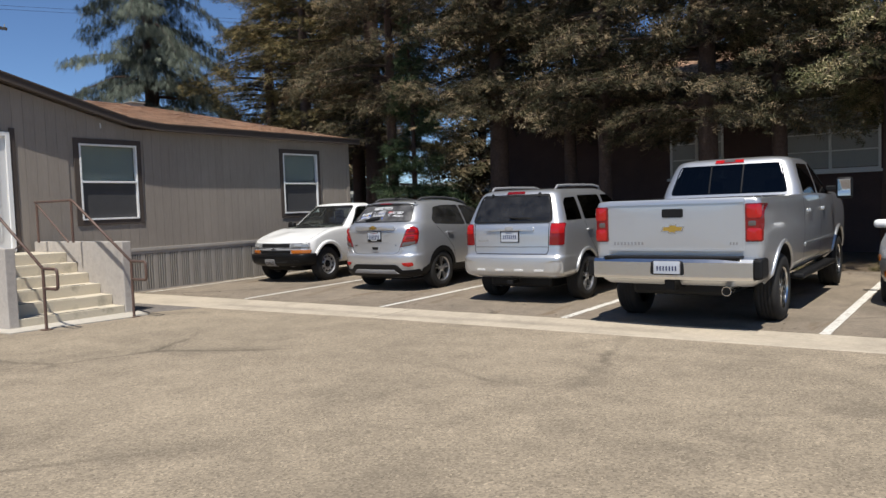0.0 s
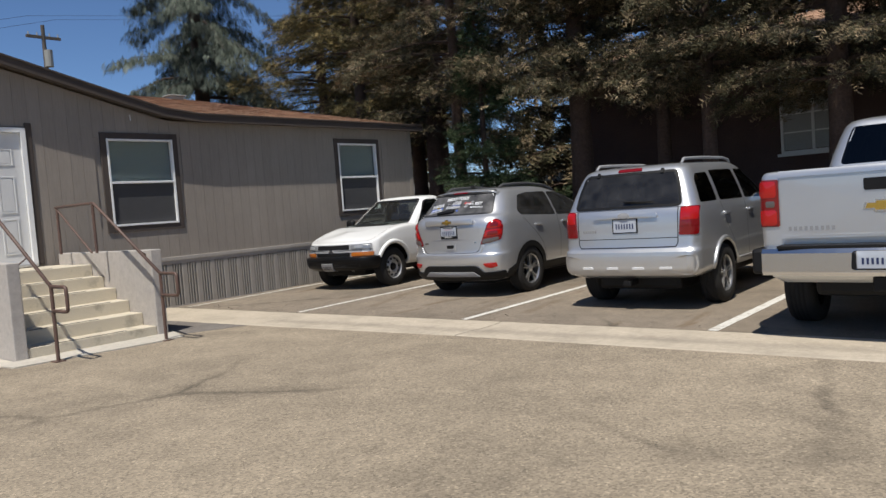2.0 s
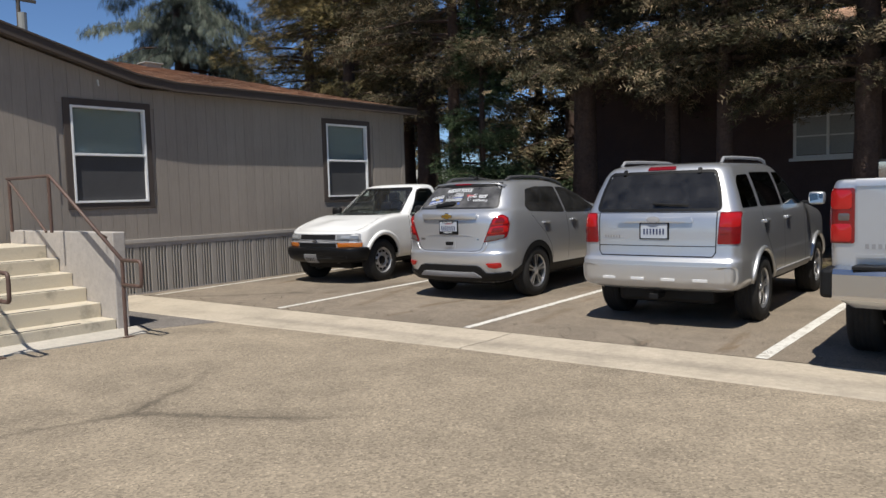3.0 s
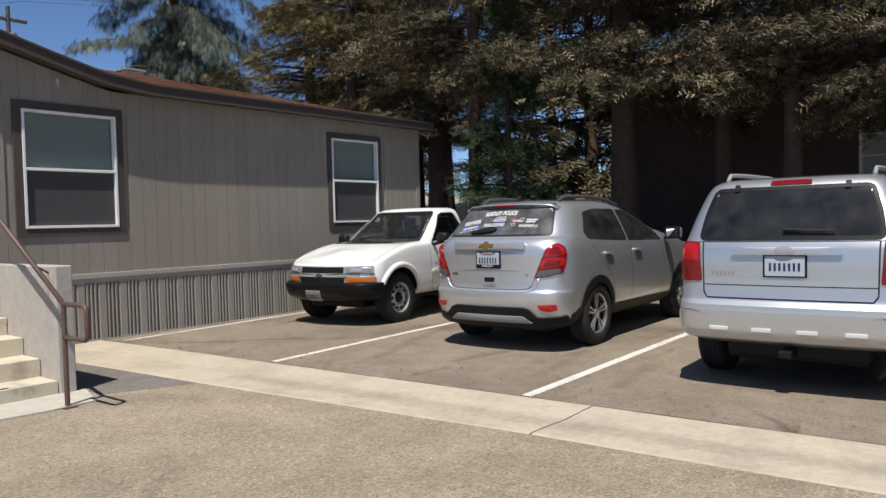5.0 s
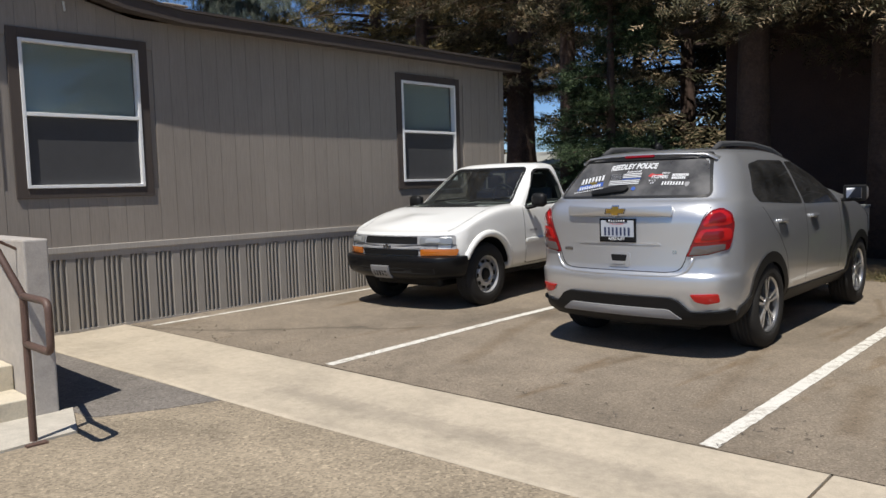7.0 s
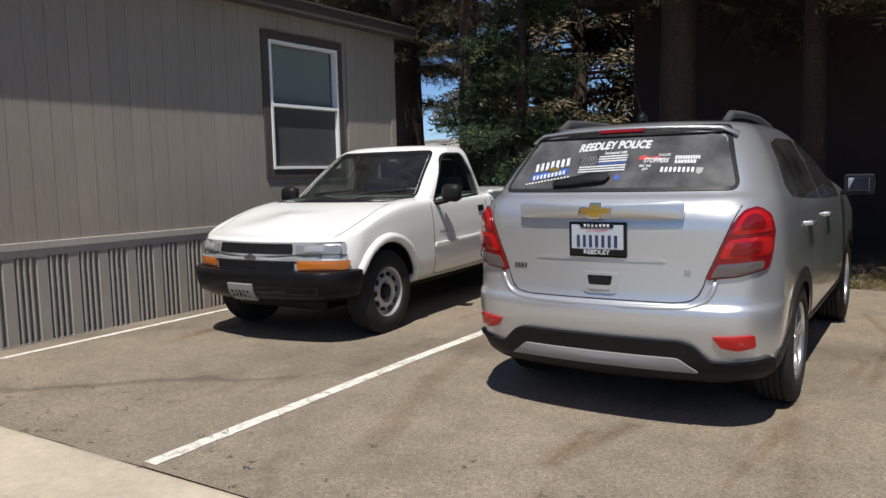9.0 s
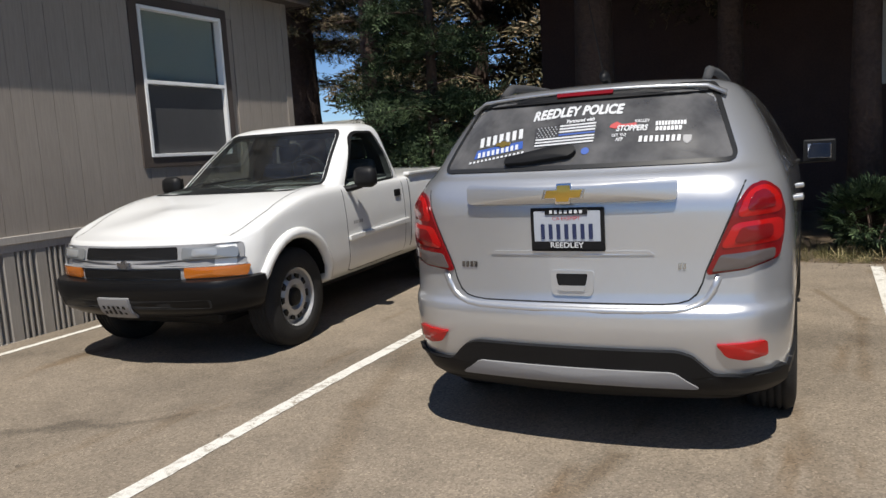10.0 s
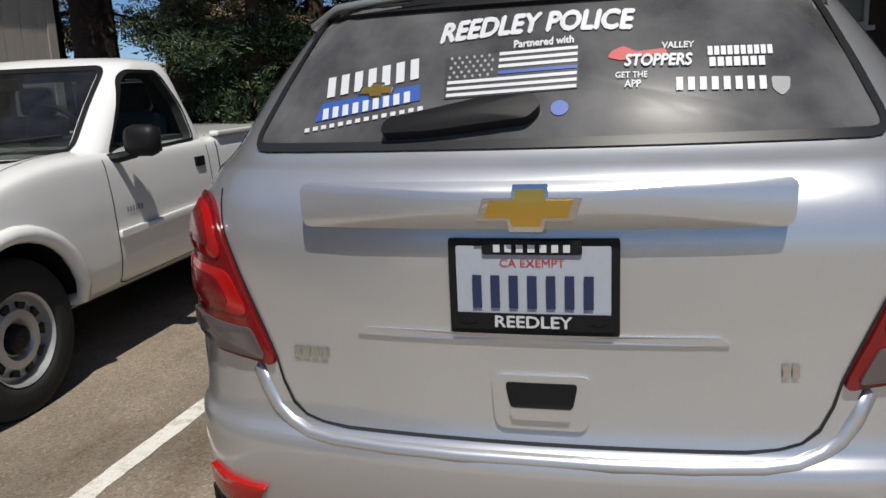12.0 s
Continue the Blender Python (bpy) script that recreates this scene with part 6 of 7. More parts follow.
E3 = [(0.92, 1.22), (1.82, 1.20), (1.70, 1.32), (1.42, 1.54), (1.30, 1.59), (0.90, 1.60)]
EW = [(-0.70, 1.24), (0.70, 1.24), (0.58, 1.60), (-0.58, 1.60)]
cav = loft([ring(0.62, 0.78, -0.70, 2.0, rx=0.1, ry=0.1), ring(1.20, 0.80, -0.70, 1.95, rx=0.1, ry=0.1), ring(1.42, 0.72, -0.66, 1.75, rx=0.1, ry=0.1), ring(1.64, 0.58, -0.55, 1.35, rx=0.1, ry=0.1)])
carve(body, [(cav, 1)] + [(extr(90, shrink(o), -1.5, 1.5), 1) for o in (E1, E2, E3)] + [(extr(0, shrink(EG), -1.5, -0.6), 1), (extr(180, shrink(EW), 1.2, 3.0), 1)] + [(cyl(bmesh.new(), q * 0.56, q * 1.2, y, 0.36, 0.395), 2) for q in (1, -1) for y in (0, 2.62)])
rg = part("rear_window", skin.panel(0, EG, 0.003, 0, 0.008, 0.05, 5), M_GREYGLASS, esc, "dark tinted rear window")
part("windscreen", skin.panel(180, EW, 0.002, 0, 0.006, 0.06, 3), M_CLEARGLASS, esc)
for s in (90, -90):
    for o in (E1, E2, E3):
        part("side_window", skin.panel(s, o, 0.002, 0, 0.006, 0.04, 3), M_GLASS, esc)
    for x in (0.86, 1.88, -0.03):
        part("door_seam", skin.seam(s, [(x, 1.21), (x + 0.02, 0.8), (x + 0.0, 0.46)] if x > 0 else [(x, 1.22), (0.10, 0.98), (0.36, 0.70), (0.42, 0.46)]), M_SEAM, esc)
    for y in (0.12, 1.02):
        part("door_handle", skin.panel(s, [(y - 0.09, 1.055), (y + 0.09, 1.055), (y + 0.09, 1.09), (y - 0.09, 1.09)], 0.028, 0.004, 0.03, 0.012, 3, 0.04), M_SILVER2, esc)
    for y in (0, 2.62):
        arc = [(y + 0.425 * math.cos(a), 0.36 + 0.425 * math.sin(a)) for a in [math.pi * (0.07 + 0.86 * k / 14) for k in range(15)]]
        part("arch_flare", bead(skin, s, arc, 0.028, 0.002), M_SILVER2, esc, smooth=True)
    part("sill_trim", skin.panel(s, [(0.44, 0.42), (2.16, 0.42), (2.16, 0.50), (0.44, 0.50)], 0.012, 0, 0.02, 0.02, 3, 0.08), M_GREYPL, esc)
    q = math.copysign(1, s)
    mr = new("door_mirror")
    mr.parent = esc
    part("shell", boxed(min(q * 0.93, q * 1.13), 1.88, 1.18, max(q * 0.93, q * 1.13), 2.0, 1.34, 0.04), M_SILVER2, mr, smooth=True)
    part("mirror_glass", boxed(min(q * 0.95, q * 1.11), 1.873, 1.20, max(q * 0.95, q * 1.11), 1.878, 1.32, 0.002), M_MIRROR, mr)
    part("mirror_foot", boxed(min(q * 0.84, q * 0.97), 1.92, 1.19, max(q * 0.84, q * 0.97), 1.98, 1.23, 0.012), M_BLACK, mr)
    bm = bmesh.new()
    rp = [skin.hit("top", q * 0.57, y)[0] for y in (-0.42, -0.34, 0.0, 0.5, 1.0, 1.2, 1.28)]
    tube(bm, [p + Vector((0, 0, h)) for p, h in zip(rp, (0.0, 0.05, 0.055, 0.055, 0.055, 0.05, 0.0))], 0.018, 8)
    part("roof_rail", bm, M_GREYPL, esc, "grey roof rail", True)
    lamp = part("rear_lamp", skin.panel(0, [(q * 0.665, 0.885), (q * 0.865, 0.885), (q * 0.868, 1.05), (q * 0.86, 1.205), (q * 0.69, 1.205)][::int(q)], 0.010, 0.004, 0.03, 0.02, 4, 0.04), M_REDDEEP, esc, "red rear lamp")
    part("clear_lens", skin.panel(0, [(q * 0.685, 0.985), (q * 0.86, 0.985), (q * 0.862, 1.045), (q * 0.688, 1.045)][::int(q)], 0.016, 0.002, 0.01, 0.01, 2, 0.04), M_REDDEEP, lamp)
    part("lens", skin.panel(0, [(q * 0.69, 1.055), (q * 0.86, 1.055), (q * 0.855, 1.19), (q * 0.70, 1.19)][::int(q)], 0.016, 0.004, 0.01, 0.02, 3, 0.04), M_REDLENS, lamp)
    part("hatch_hinge", skin.panel(0, [(q * 0.40, 1.60), (q * 0.44, 1.60), (q * 0.44, 1.65), (q * 0.40, 1.65)][::int(q)], 0.02, 0, 0.02, 0.006, 2, 0.05), M_BLACK, esc)
part("window_surround", skin.seam(0, rounded(shrink(EG, 0.985), 0.05), 0.03, 0.0045, True), M_BLACK, esc)
part("brake_lamp", skin.panel(0, [(-0.16, 1.645), (0.16, 1.645), (0.15, 1.678), (-0.15, 1.678)], 0.01, 0.002, 0.02, 0.008, 2, 0.05), M_REDDEEP, esc, "red high brake lamp")
part("tailgate_seam", skin.seam(0, [(-0.66, 1.20), (-0.65, 0.80), (-0.62, 0.755), (0.62, 0.755), (0.65, 0.80), (0.66, 1.20)], 0.012), M_SEAM, esc)
part("tailgate_step", skin.seam(0, [(-0.645, 0.86), (0.645, 0.86)], 0.008), M_SEAM, esc)
part("glass_seam", skin.seam(0, [(-0.70, 1.205), (0.70, 1.205)], 0.006), M_SEAM, esc)
part("garnish", skin.panel(0, [(-0.42, 1.10), (0.42, 1.10), (0.40, 1.155), (-0.40, 1.155)], 0.030, 0.004, 0.04, 0.02, 3, 0.05), M_SILVER2, esc)
part("oval_badge", skin.panel(0, [(0.075 * math.cos(a), 1.128 + 0.03 * math.sin(a)) for a in [k * math.pi / 10 for k in range(20)]], 0.040, 0.003, 0.02, 0, 3, 0.05), M_GREYPL, esc, "plain dark oval badge")
flat_plate(esc, skin, 0, 0.0, 1.015, M_BLACK, 7)
bars("model_letter", skin, 0, -0.49, 0.955, 0.20, 0.03, 6, M_GREYPL, esc, 0.004)
part("bumper_pad", skin.panel(0, [(-0.82, 0.44), (0.82, 0.44), (0.865, 0.52), (0.86, 0.66), (-0.86, 0.66), (-0.865, 0.52)], 0.012, 0, 0.03, 0.04, 6, 0.04), M_SILVER2, esc, "silver bumper cover")
for k in range(4):
    u = -0.51 + k * 0.34
    part("bumper_slot", skin.panel(0, [(u - 0.075, 0.505), (u + 0.075, 0.505), (u + 0.075, 0.53), (u - 0.075, 0.53)], 0.020, 0, 0.01, 0.006, 2, 0.05), M_VINYL, esc)
bm = bmesh.new()
tube(bm, [skin.hit(0, u, z)[0] + Vector((0, -0.03, 0)) for u, z in ((-0.02, 1.30), (0.15, 1.29), (0.36, 1.285))], [0.014, 0.01, 0.007], 6)
part("wiper", bm, M_BLACK, esc)
part("underbody", boxed(-0.55, -0.6, 0.22, 0.55, 3.0, 0.5, 0.05), M_BLACK, esc)
part("hitch", boxed(-0.05, -0.93, 0.30, 0.05, -0.70, 0.36, 0.01), M_BLACK, esc)
for x in (-0.36, 0.36):
    seat(esc, x, 1.2, 0.62)
seat(esc, 0, 0.3, 0.64, 1.25, True)
add_wheels(esc, 0.36, 0.235, 0.215, "five", M_ALLOY, 0.785, (0, 2.62))

# --- large silver crew-cab pickup ---
sv = thing("pickup_truck", "large silver crew-cab pickup with chrome rear bumper", "truck", pose(-2.755, 10.12, gz(10.12), G1, 0, 0.0) @ Matrix.Diagonal((1.025, 1.03, 1.045, 1)), "parked vehicles")
BX = dict(rx=0.06, ry=0.07, fx=0.25, fy=0.3, br=0.015, bf=0.12, yk=3.4)
lowbm = loft(refine([ring(0.50, 0.88, -0.92, 4.7, **BX), ring(0.58, 0.975, -0.98, 4.8, **BX), ring(0.80, 1.005, -1.0, 4.85, **BX), ring(1.05, 1.012, -1.0, 4.85, **BX), ring(1.30, 1.008, -1.0, 4.82, 1.2, **BX), ring(1.44, 0.995, -1.0, 4.75, 1.26, **BX), ring(1.485, 0.97, -0.985, 4.65, 1.30, **BX), ring(1.495, 0.90, -0.95, 4.5, 1.33, **BX)]))
CB = dict(rx=0.14, ry=0.14, fx=0.25, fy=0.25, br=0.03, bf=0.1)
cabbm = loft(refine([ring(1.30, 0.985, 1.14, 3.62, **CB), ring(1.46, 0.965, 1.16, 3.50, **CB), ring(1.62, 0.925, 1.22, 3.28, **CB), ring(1.82, 0.855, 1.31, 2.95, **CB), ring(1.94, 0.80, 1.37, 2.70, **CB), ring(1.99, 0.74, 1.42, 2.55, **CB), ring(2.015, 0.60, 1.52, 2.40, **CB), ring(2.025, 0.3, 1.7, 2.2, rx=0.1, ry=0.1, fx=0.1, fy=0.1)]))
skin = Skin(lowbm, cabbm)
tskin = Skin(lowbm)
lower = part("body", lowbm, [M_SILVER2, M_INNER, M_BLACK], sv, smooth=True)
carve(lower, [(cyl(bmesh.new(), q * 0.62, q * 1.3, y, 0.43, 0.49), 2) for q in (1, -1) for y in (0, 3.9)])
cab = part("cab", cabbm, [M_SILVER2, M_INNER], sv, smooth=True)
VR = [(-0.80, 1.52), (0.80, 1.52), (0.73, 1.80), (0.69, 1.925), (-0.69, 1.925), (-0.73, 1.80)]
V1 = [(1.42, 1.50), (2.26, 1.48), (2.24, 1.90), (1.60, 1.90), (1.46, 1.72)]
V2 = [(2.34, 1.48), (3.28, 1.45), (3.1, 1.56), (2.75, 1.84), (2.62, 1.90), (2.33, 1.905)]
VW = [(-0.80, 1.48), (0.80, 1.48), (0.68, 1.90), (-0.68, 1.90)]
cav = loft([ring(1.34, 0.90, 1.24, 3.4, rx=0.1, ry=0.1), ring(1.62, 0.85, 1.30, 3.1, rx=0.1, ry=0.1), ring(1.94, 0.70, 1.44, 2.6, rx=0.1, ry=0.1)])
carve(cab, [(cav, 1), (extr(90, shrink(V1, 0.95), -1.5, 1.5), 1), (extr(90, shrink(V2, 0.95), -1.5, 1.5), 1), (extr(0, shrink(VR, 0.96), 0.5, 1.6), 1), (extr(180, shrink(VW, 0.95), 2.4, 4.2), 1)])
part("rear_window", skin.panel(0, VR, 0.002, 0, 0.006, 0.05, 5), M_GLASS, sv, "dark tinted rear window")
for u in (-0.24, 0.20):
    part("window_bar", skin.seam(0, [(u, 1.53), (u, 1.915)], 0.02, 0.004), M_BLACK, sv)
part("windscreen", skin.panel(180, VW, 0.002, 0, 0.006, 0.06, 3), M_CLEARGLASS, sv)
part("brake_lamp", skin.panel(0, [(-0.20, 1.945), (0.20, 1.945), (0.19, 1.985), (-0.19, 1.985)], 0.012, 0.002, 0.02, 0.01, 3, 0.05), M_REDLENS, sv, "red and clear high brake lamp")
part("brake_lamp_lens", skin.panel(0, [(-0.07, 1.95), (0.08, 1.95), (0.08, 1.98), (-0.07, 1.98)], 0.018, 0, 0.01, 0.006, 2, 0.05), M_CLEARLENS, sv)
# tailgate, lamps, bumper
part("tailgate", tskin.panel(0, [(-0.80, 0.90), (0.80, 0.90), (0.80, 1.435), (-0.80, 1.435)], 0.010, 0.004, 0.03, 0.015, 5, 0.06), M_SILVER2, sv, "silver tailgate")
part("tailgate_cap", tskin.panel(0, [(-0.81, 1.437), (0.81, 1.437), (0.81, 1.482), (-0.81, 1.482)], 0.022, 0, 0.04, 0.01, 3, 0.06), M_SILVER2, sv)
part("tailgate_foot", tskin.panel(0, [(-0.80, 0.90), (0.80, 0.90), (0.80, 0.925), (-0.80, 0.925)], 0.022, 0, 0.03, 0.008, 2, 0.06), M_SILVER2, sv)
part("tailgate_handle", tskin.panel(0, [(-0.125, 1.285), (0.125, 1.285), (0.125, 1.385), (-0.125, 1.385)], 0.020, 0, 0.02, 0.02, 3, 0.04), M_BLACK, sv, "black tailgate handle")
emblem(tskin, 0, 0.0, 1.155, 0.28, sv, 0.020)
bars("model_letter", tskin, 0, -0.55, 0.985, 0.40, 0.035, 9, M_GREYPL, sv, 0.0145)
bars("trim_letter", tskin, 0, 0.69, 0.985, 0.10, 0.03, 3, M_GREYPL, sv, 0.0145)
for q in (1, -1):
    g = int(q)
    lamp = part("rear_lamp", tskin.panel(0, [(q * 0.815, 1.005), (q * 0.985, 1.005), (q * 0.992, 1.20), (q * 0.985, 1.425), (q * 0.815, 1.425)][::g], 0.012, 0.006, 0.03, 0.02, 4, 0.04), M_REDDEEP, sv, "tall red rear lamp")
    for z0, z1 in ((1.02, 1.155), (1.265, 1.41)):
        part("lens", tskin.panel(0, [(q * 0.835, z0), (q * 0.972, z0), (q * 0.972, z1), (q * 0.835, z1)][::g], 0.020, 0.006, 0.012, 0.03, 3, 0.04), M_REDLENS, lamp)
    part("clear_lens", tskin.panel(0, [(q * 0.85, 1.18), (q * 0.93, 1.18), (q * 0.93, 1.235), (q * 0.85, 1.235)][::g], 0.019, 0.003, 0.012, 0.015, 3, 0.04), M_CLEARLENS, lamp)
    s = 90 * g
    for o in (V1, V2):
        part("side_window", skin.panel(s, o, 0.002, 0, 0.006, 0.05, 3), M_GLASS, sv)
    for x in (1.16, 2.30, 3.34):
        part("door_seam", skin.seam(s, [(x, 1.46), (x + 0.02, 1.0), (x, 0.62)], 0.012, 0.002), M_SEAM, sv)
    for y in (1.55, 2.52):
        part("door_handle", skin.panel(s, [(y - 0.1, 1.24), (y + 0.1, 1.24), (y + 0.1, 1.285), (y - 0.1, 1.285)], 0.03, 0.004, 0.03, 0.014, 3, 0.04), M_SILVER2, sv)
    part("side_moulding", skin.panel(s, [(1.2, 0.80), (3.3, 0.80), (3.3, 0.85), (1.2, 0.85)], 0.012, 0.002, 0.02, 0.012, 2, 0.08), M_SILVER2, sv)
    for y in (0, 3.9):
        arc = [(y + 0.52 * math.cos(a), 0.43 + 0.52 * math.sin(a)) for a in [math.pi * (-0.02 + 1.04 * k / 16) for k in range(17)]]
        part("arch_flare", bead(skin, s, arc, 0.026, 0.0), M_SILVER2, sv, smooth=True)
    bm = boxed(min(q * 0.90, q * 1.08), 0.75, 0.42, max(q * 0.90, q * 1.08), 3.1, 0.49, 0.025)
    part("side_step", bm, M_BLACK, sv, "black side step")
    mr = new("door_mirror")
    mr.parent = sv
    part("shell", boxed(min(q * 1.10, q * 1.32), 3.02, 1.38, max(q * 1.10, q * 1.32), 3.16, 1.70, 0.04), M_BLACK, mr, "tall black towing mirror", True)
    part("mirror_glass", boxed(min(q * 1.125, q * 1.30), 3.013, 1.42, max(q * 1.125, q * 1.30), 3.018, 1.67, 0.002), M_MIRROR, mr)
    part("mirror_arm", boxed(min(q * 0.95, q * 1.12), 3.06, 1.50, max(q * 0.95, q * 1.12), 3.12, 1.58, 0.015), M_BLACK, mr)
    # bumper ends
    bm = boxed(min(q * 0.925, q * 1.03), -1.165, 0.60, max(q * 0.925, q * 1.03), -0.86, 0.825, 0.03)
    part("bumper_end", bm, M_BLACK, sv, "black bumper corner step")
rows = []
bm = bmesh.new()
for k in range(13):
    u = (-0.935 + 1.87 * k / 12)
    dy = 0.055 * (u / 0.93) ** 2
    rows.append([bm.verts.new(v) for v in ((u, -1.10 + dy, 0.585), (u, -1.215 + dy, 0.592), (u, -1.235 + dy, 0.625), (u, -1.232 + dy, 0.785), (u, -1.205 + dy, 0.822), (u, -1.02, 0.835), (u, -1.0, 0.80))])
for r0, r1 in zip(rows, rows[1:]):
    for j in range(6):
        bm.faces.new((r0[j], r1[j], r1[j + 1], r0[j + 1]))
bm.faces.new(rows[0]), bm.faces.new(rows[-1][::-1])
bmesh.ops.recalc_face_normals(bm, faces=bm.faces[:])
bumperbm = bm.copy()
part("rear_bumper", bm, M_CHROME, sv, "chrome rear bumper")
bsk = Skin(bumperbm)
part("bumper_step", boxed(-0.80, -1.19, 0.822, 0.80, -1.0, 0.85, 0.006), M_BLACK, sv)
part("plate_recess", bsk.panel(0, [(-0.20, 0.645), (0.20, 0.645), (0.19, 0.80), (-0.19, 0.80)], 0.003, 0, 0.01, 0.03, 3, 0.05), M_BLACK, sv)
flat_plate(sv, bsk, 0, 0.0, 0.725, M_GREYPL, 7, 0.305, 0.13, 0.016, 0.004)
bm = bmesh.new()
tube(bm, [(0.60, -1.0, 0.45), (0.60, -0.6, 0.46), (0.58, 0.2, 0.55)], 0.055, 14)
part("exhaust", bm, M_CHROME, sv, "exhaust tip")
bm = bmesh.new()
tube(bm, [(0.60, -1.003, 0.45), (0.60, -0.98, 0.45)], 0.046, 14)
part("exhaust_mouth", bm, M_SEAM, sv)
part("hitch", boxed(-0.06, -1.16, 0.46, 0.06, -0.7, 0.58, 0.01), M_BLACK, sv)
part("underbody", boxed(-0.6, -0.8, 0.36, 0.6, 4.4, 0.62, 0.05), M_BLACK, sv)
part("rear_axle", boxed(-0.8, -0.07, 0.36, 0.8, 0.07, 0.50, 0.04), M_BLACK, sv)
for x in (-0.42, 0.42):
    seat(sv, x, 2.5, 0.84, 0.56)
seat(sv, 0, 1.75, 0.70, 1.4, True)
add_wheels(sv, 0.405, 0.27, 0.245, "six", M_CHROME, 0.865, (0, 3.9))

# --- grey hatchback just beyond the pickup, nose to the yard ---
hb = thing("hatchback", "grey hatchback with amber side marker", "car", pose(-0.02, 14.75, gz(14.75), -G1, 0, 180.0), "parked vehicles")
HX = dict(rx=0.2, ry=0.25, fx=0.35, fy=0.5, br=0.08, bf=0.2, yk=2.0)
bm = loft(refine([ring(0.24, 0.72, -0.6, 3.25, **HX), ring(0.34, 0.84, -0.74, 3.42, **HX), ring(0.55, 0.88, -0.80, 3.48, **HX), ring(0.75, 0.885, -0.78, 3.45, 0.68, **HX), ring(0.90, 0.875, -0.76, 3.35, 0.74, **HX), ring(0.99, 0.85, -0.72, 2.9, 0.80, **HX), ring(1.03, 0.83, -0.68, 2.3, 0.92, **HX), ring(1.22, 0.74, -0.52, 1.75, **HX), ring(1.38, 0.65, -0.35, 1.35, **HX), ring(1.45, 0.52, -0.2, 1.05, **HX), ring(1.47, 0.2, 0.2, 0.7, rx=0.1, ry=0.1, fx=0.1, fy=0.1)]))
skin = Skin(bm)
body = part("body", bm, [M_SILVER2, M_INNER, M_BLACK], hb, smooth=True)
carve(body, [(cyl(bmesh.new(), q * 0.56, q * 1.2, y, 0.32, 0.36), 2) for q in (1, -1) for y in (0, 2.6)])
for s in (90, -90):
    part("side_window", skin.panel(s, [(0.0, 1.03), (1.7, 1.01), (1.25, 1.32), (1.0, 1.37), (0.3, 1.36)], 0.004, 0, 0.01, 0.05, 3), M_SEAM, hb)
    part("side_marker", skin.panel(s, [(2.95, 0.62), (3.05, 0.62), (3.05, 0.70), (2.95, 0.70)], 0.01, 0.002, 0.02, 0.01, 2, 0.05), M_AMBER, hb, "amber side marker")
    q = math.copysign(1, s)
    part("door_mirror", boxed(min(q * 0.84, q * 1.06), 1.72, 1.0, max(q * 0.84, q * 1.06), 1.86, 1.12, 0.045), M_VINYL, hb, "pale door mirror", True)
    part("fog_lamp", skin.panel(180, [(q * 0.60, 0.40), (q * 0.78, 0.40), (q * 0.78, 0.50), (q * 0.60, 0.50)][::-int(q)], 0.01, 0.003, 0.02, 0.02, 3, 0.05), M_AMBER, hb)
    part("headlamp", skin.panel(180, [(q * 0.50, 0.66), (q * 0.80, 0.66), (q * 0.80, 0.76), (q * 0.55, 0.74)][::-int(q)], 0.01, 0.004, 0.02, 0.02, 3, 0.05), M_HEADLENS, hb)
part("windscreen", skin.panel(180, [(-0.68, 1.03), (0.68, 1.03), (0.55, 1.38), (-0.55, 1.38)], 0.004, 0, 0.01, 0.05, 3), M_SEAM, hb)
add_wheels(hb, 0.32, 0.2, 0.2, "five", M_ALLOY, 0.76, (0, 2.6))

# ---- building behind the trees ----
hall = thing("hall", "low dark red building with grey window panels", "building")
HYW, HX0, HX1 = 21.7, -12.85, 12.3
part("wall", boxed(HX0, HYW, 0.0, HX1, HYW + 0.25, 2.15), M_BRICK, hall)
part("back_wall", boxed(HX0 + 0.25, HYW + 8.75, 0.0, HX1 - 0.25, HYW + 9.0, 4.6), M_BRICK, hall)
part("lintel", boxed(HX0, HYW, 4.05, HX1, HYW + 0.25, 4.75), M_BRICK, hall)
for a, b in ((HX0, -7.22), (-5.72, -4.21), (-1.92, 0.53), (2.7, 5.1), (7.3, HX1)):
    part("pier", boxed(a, HYW, 2.15, b, HYW + 0.25, 4.05), M_BRICK, hall)
for a, b in ((HX0, HX0 + 0.25), (HX1 - 0.25, HX1)):
    part("end_wall", boxed(a, HYW + 0.25, 0, b, HYW + 9, 4.75), M_BRICK, hall)
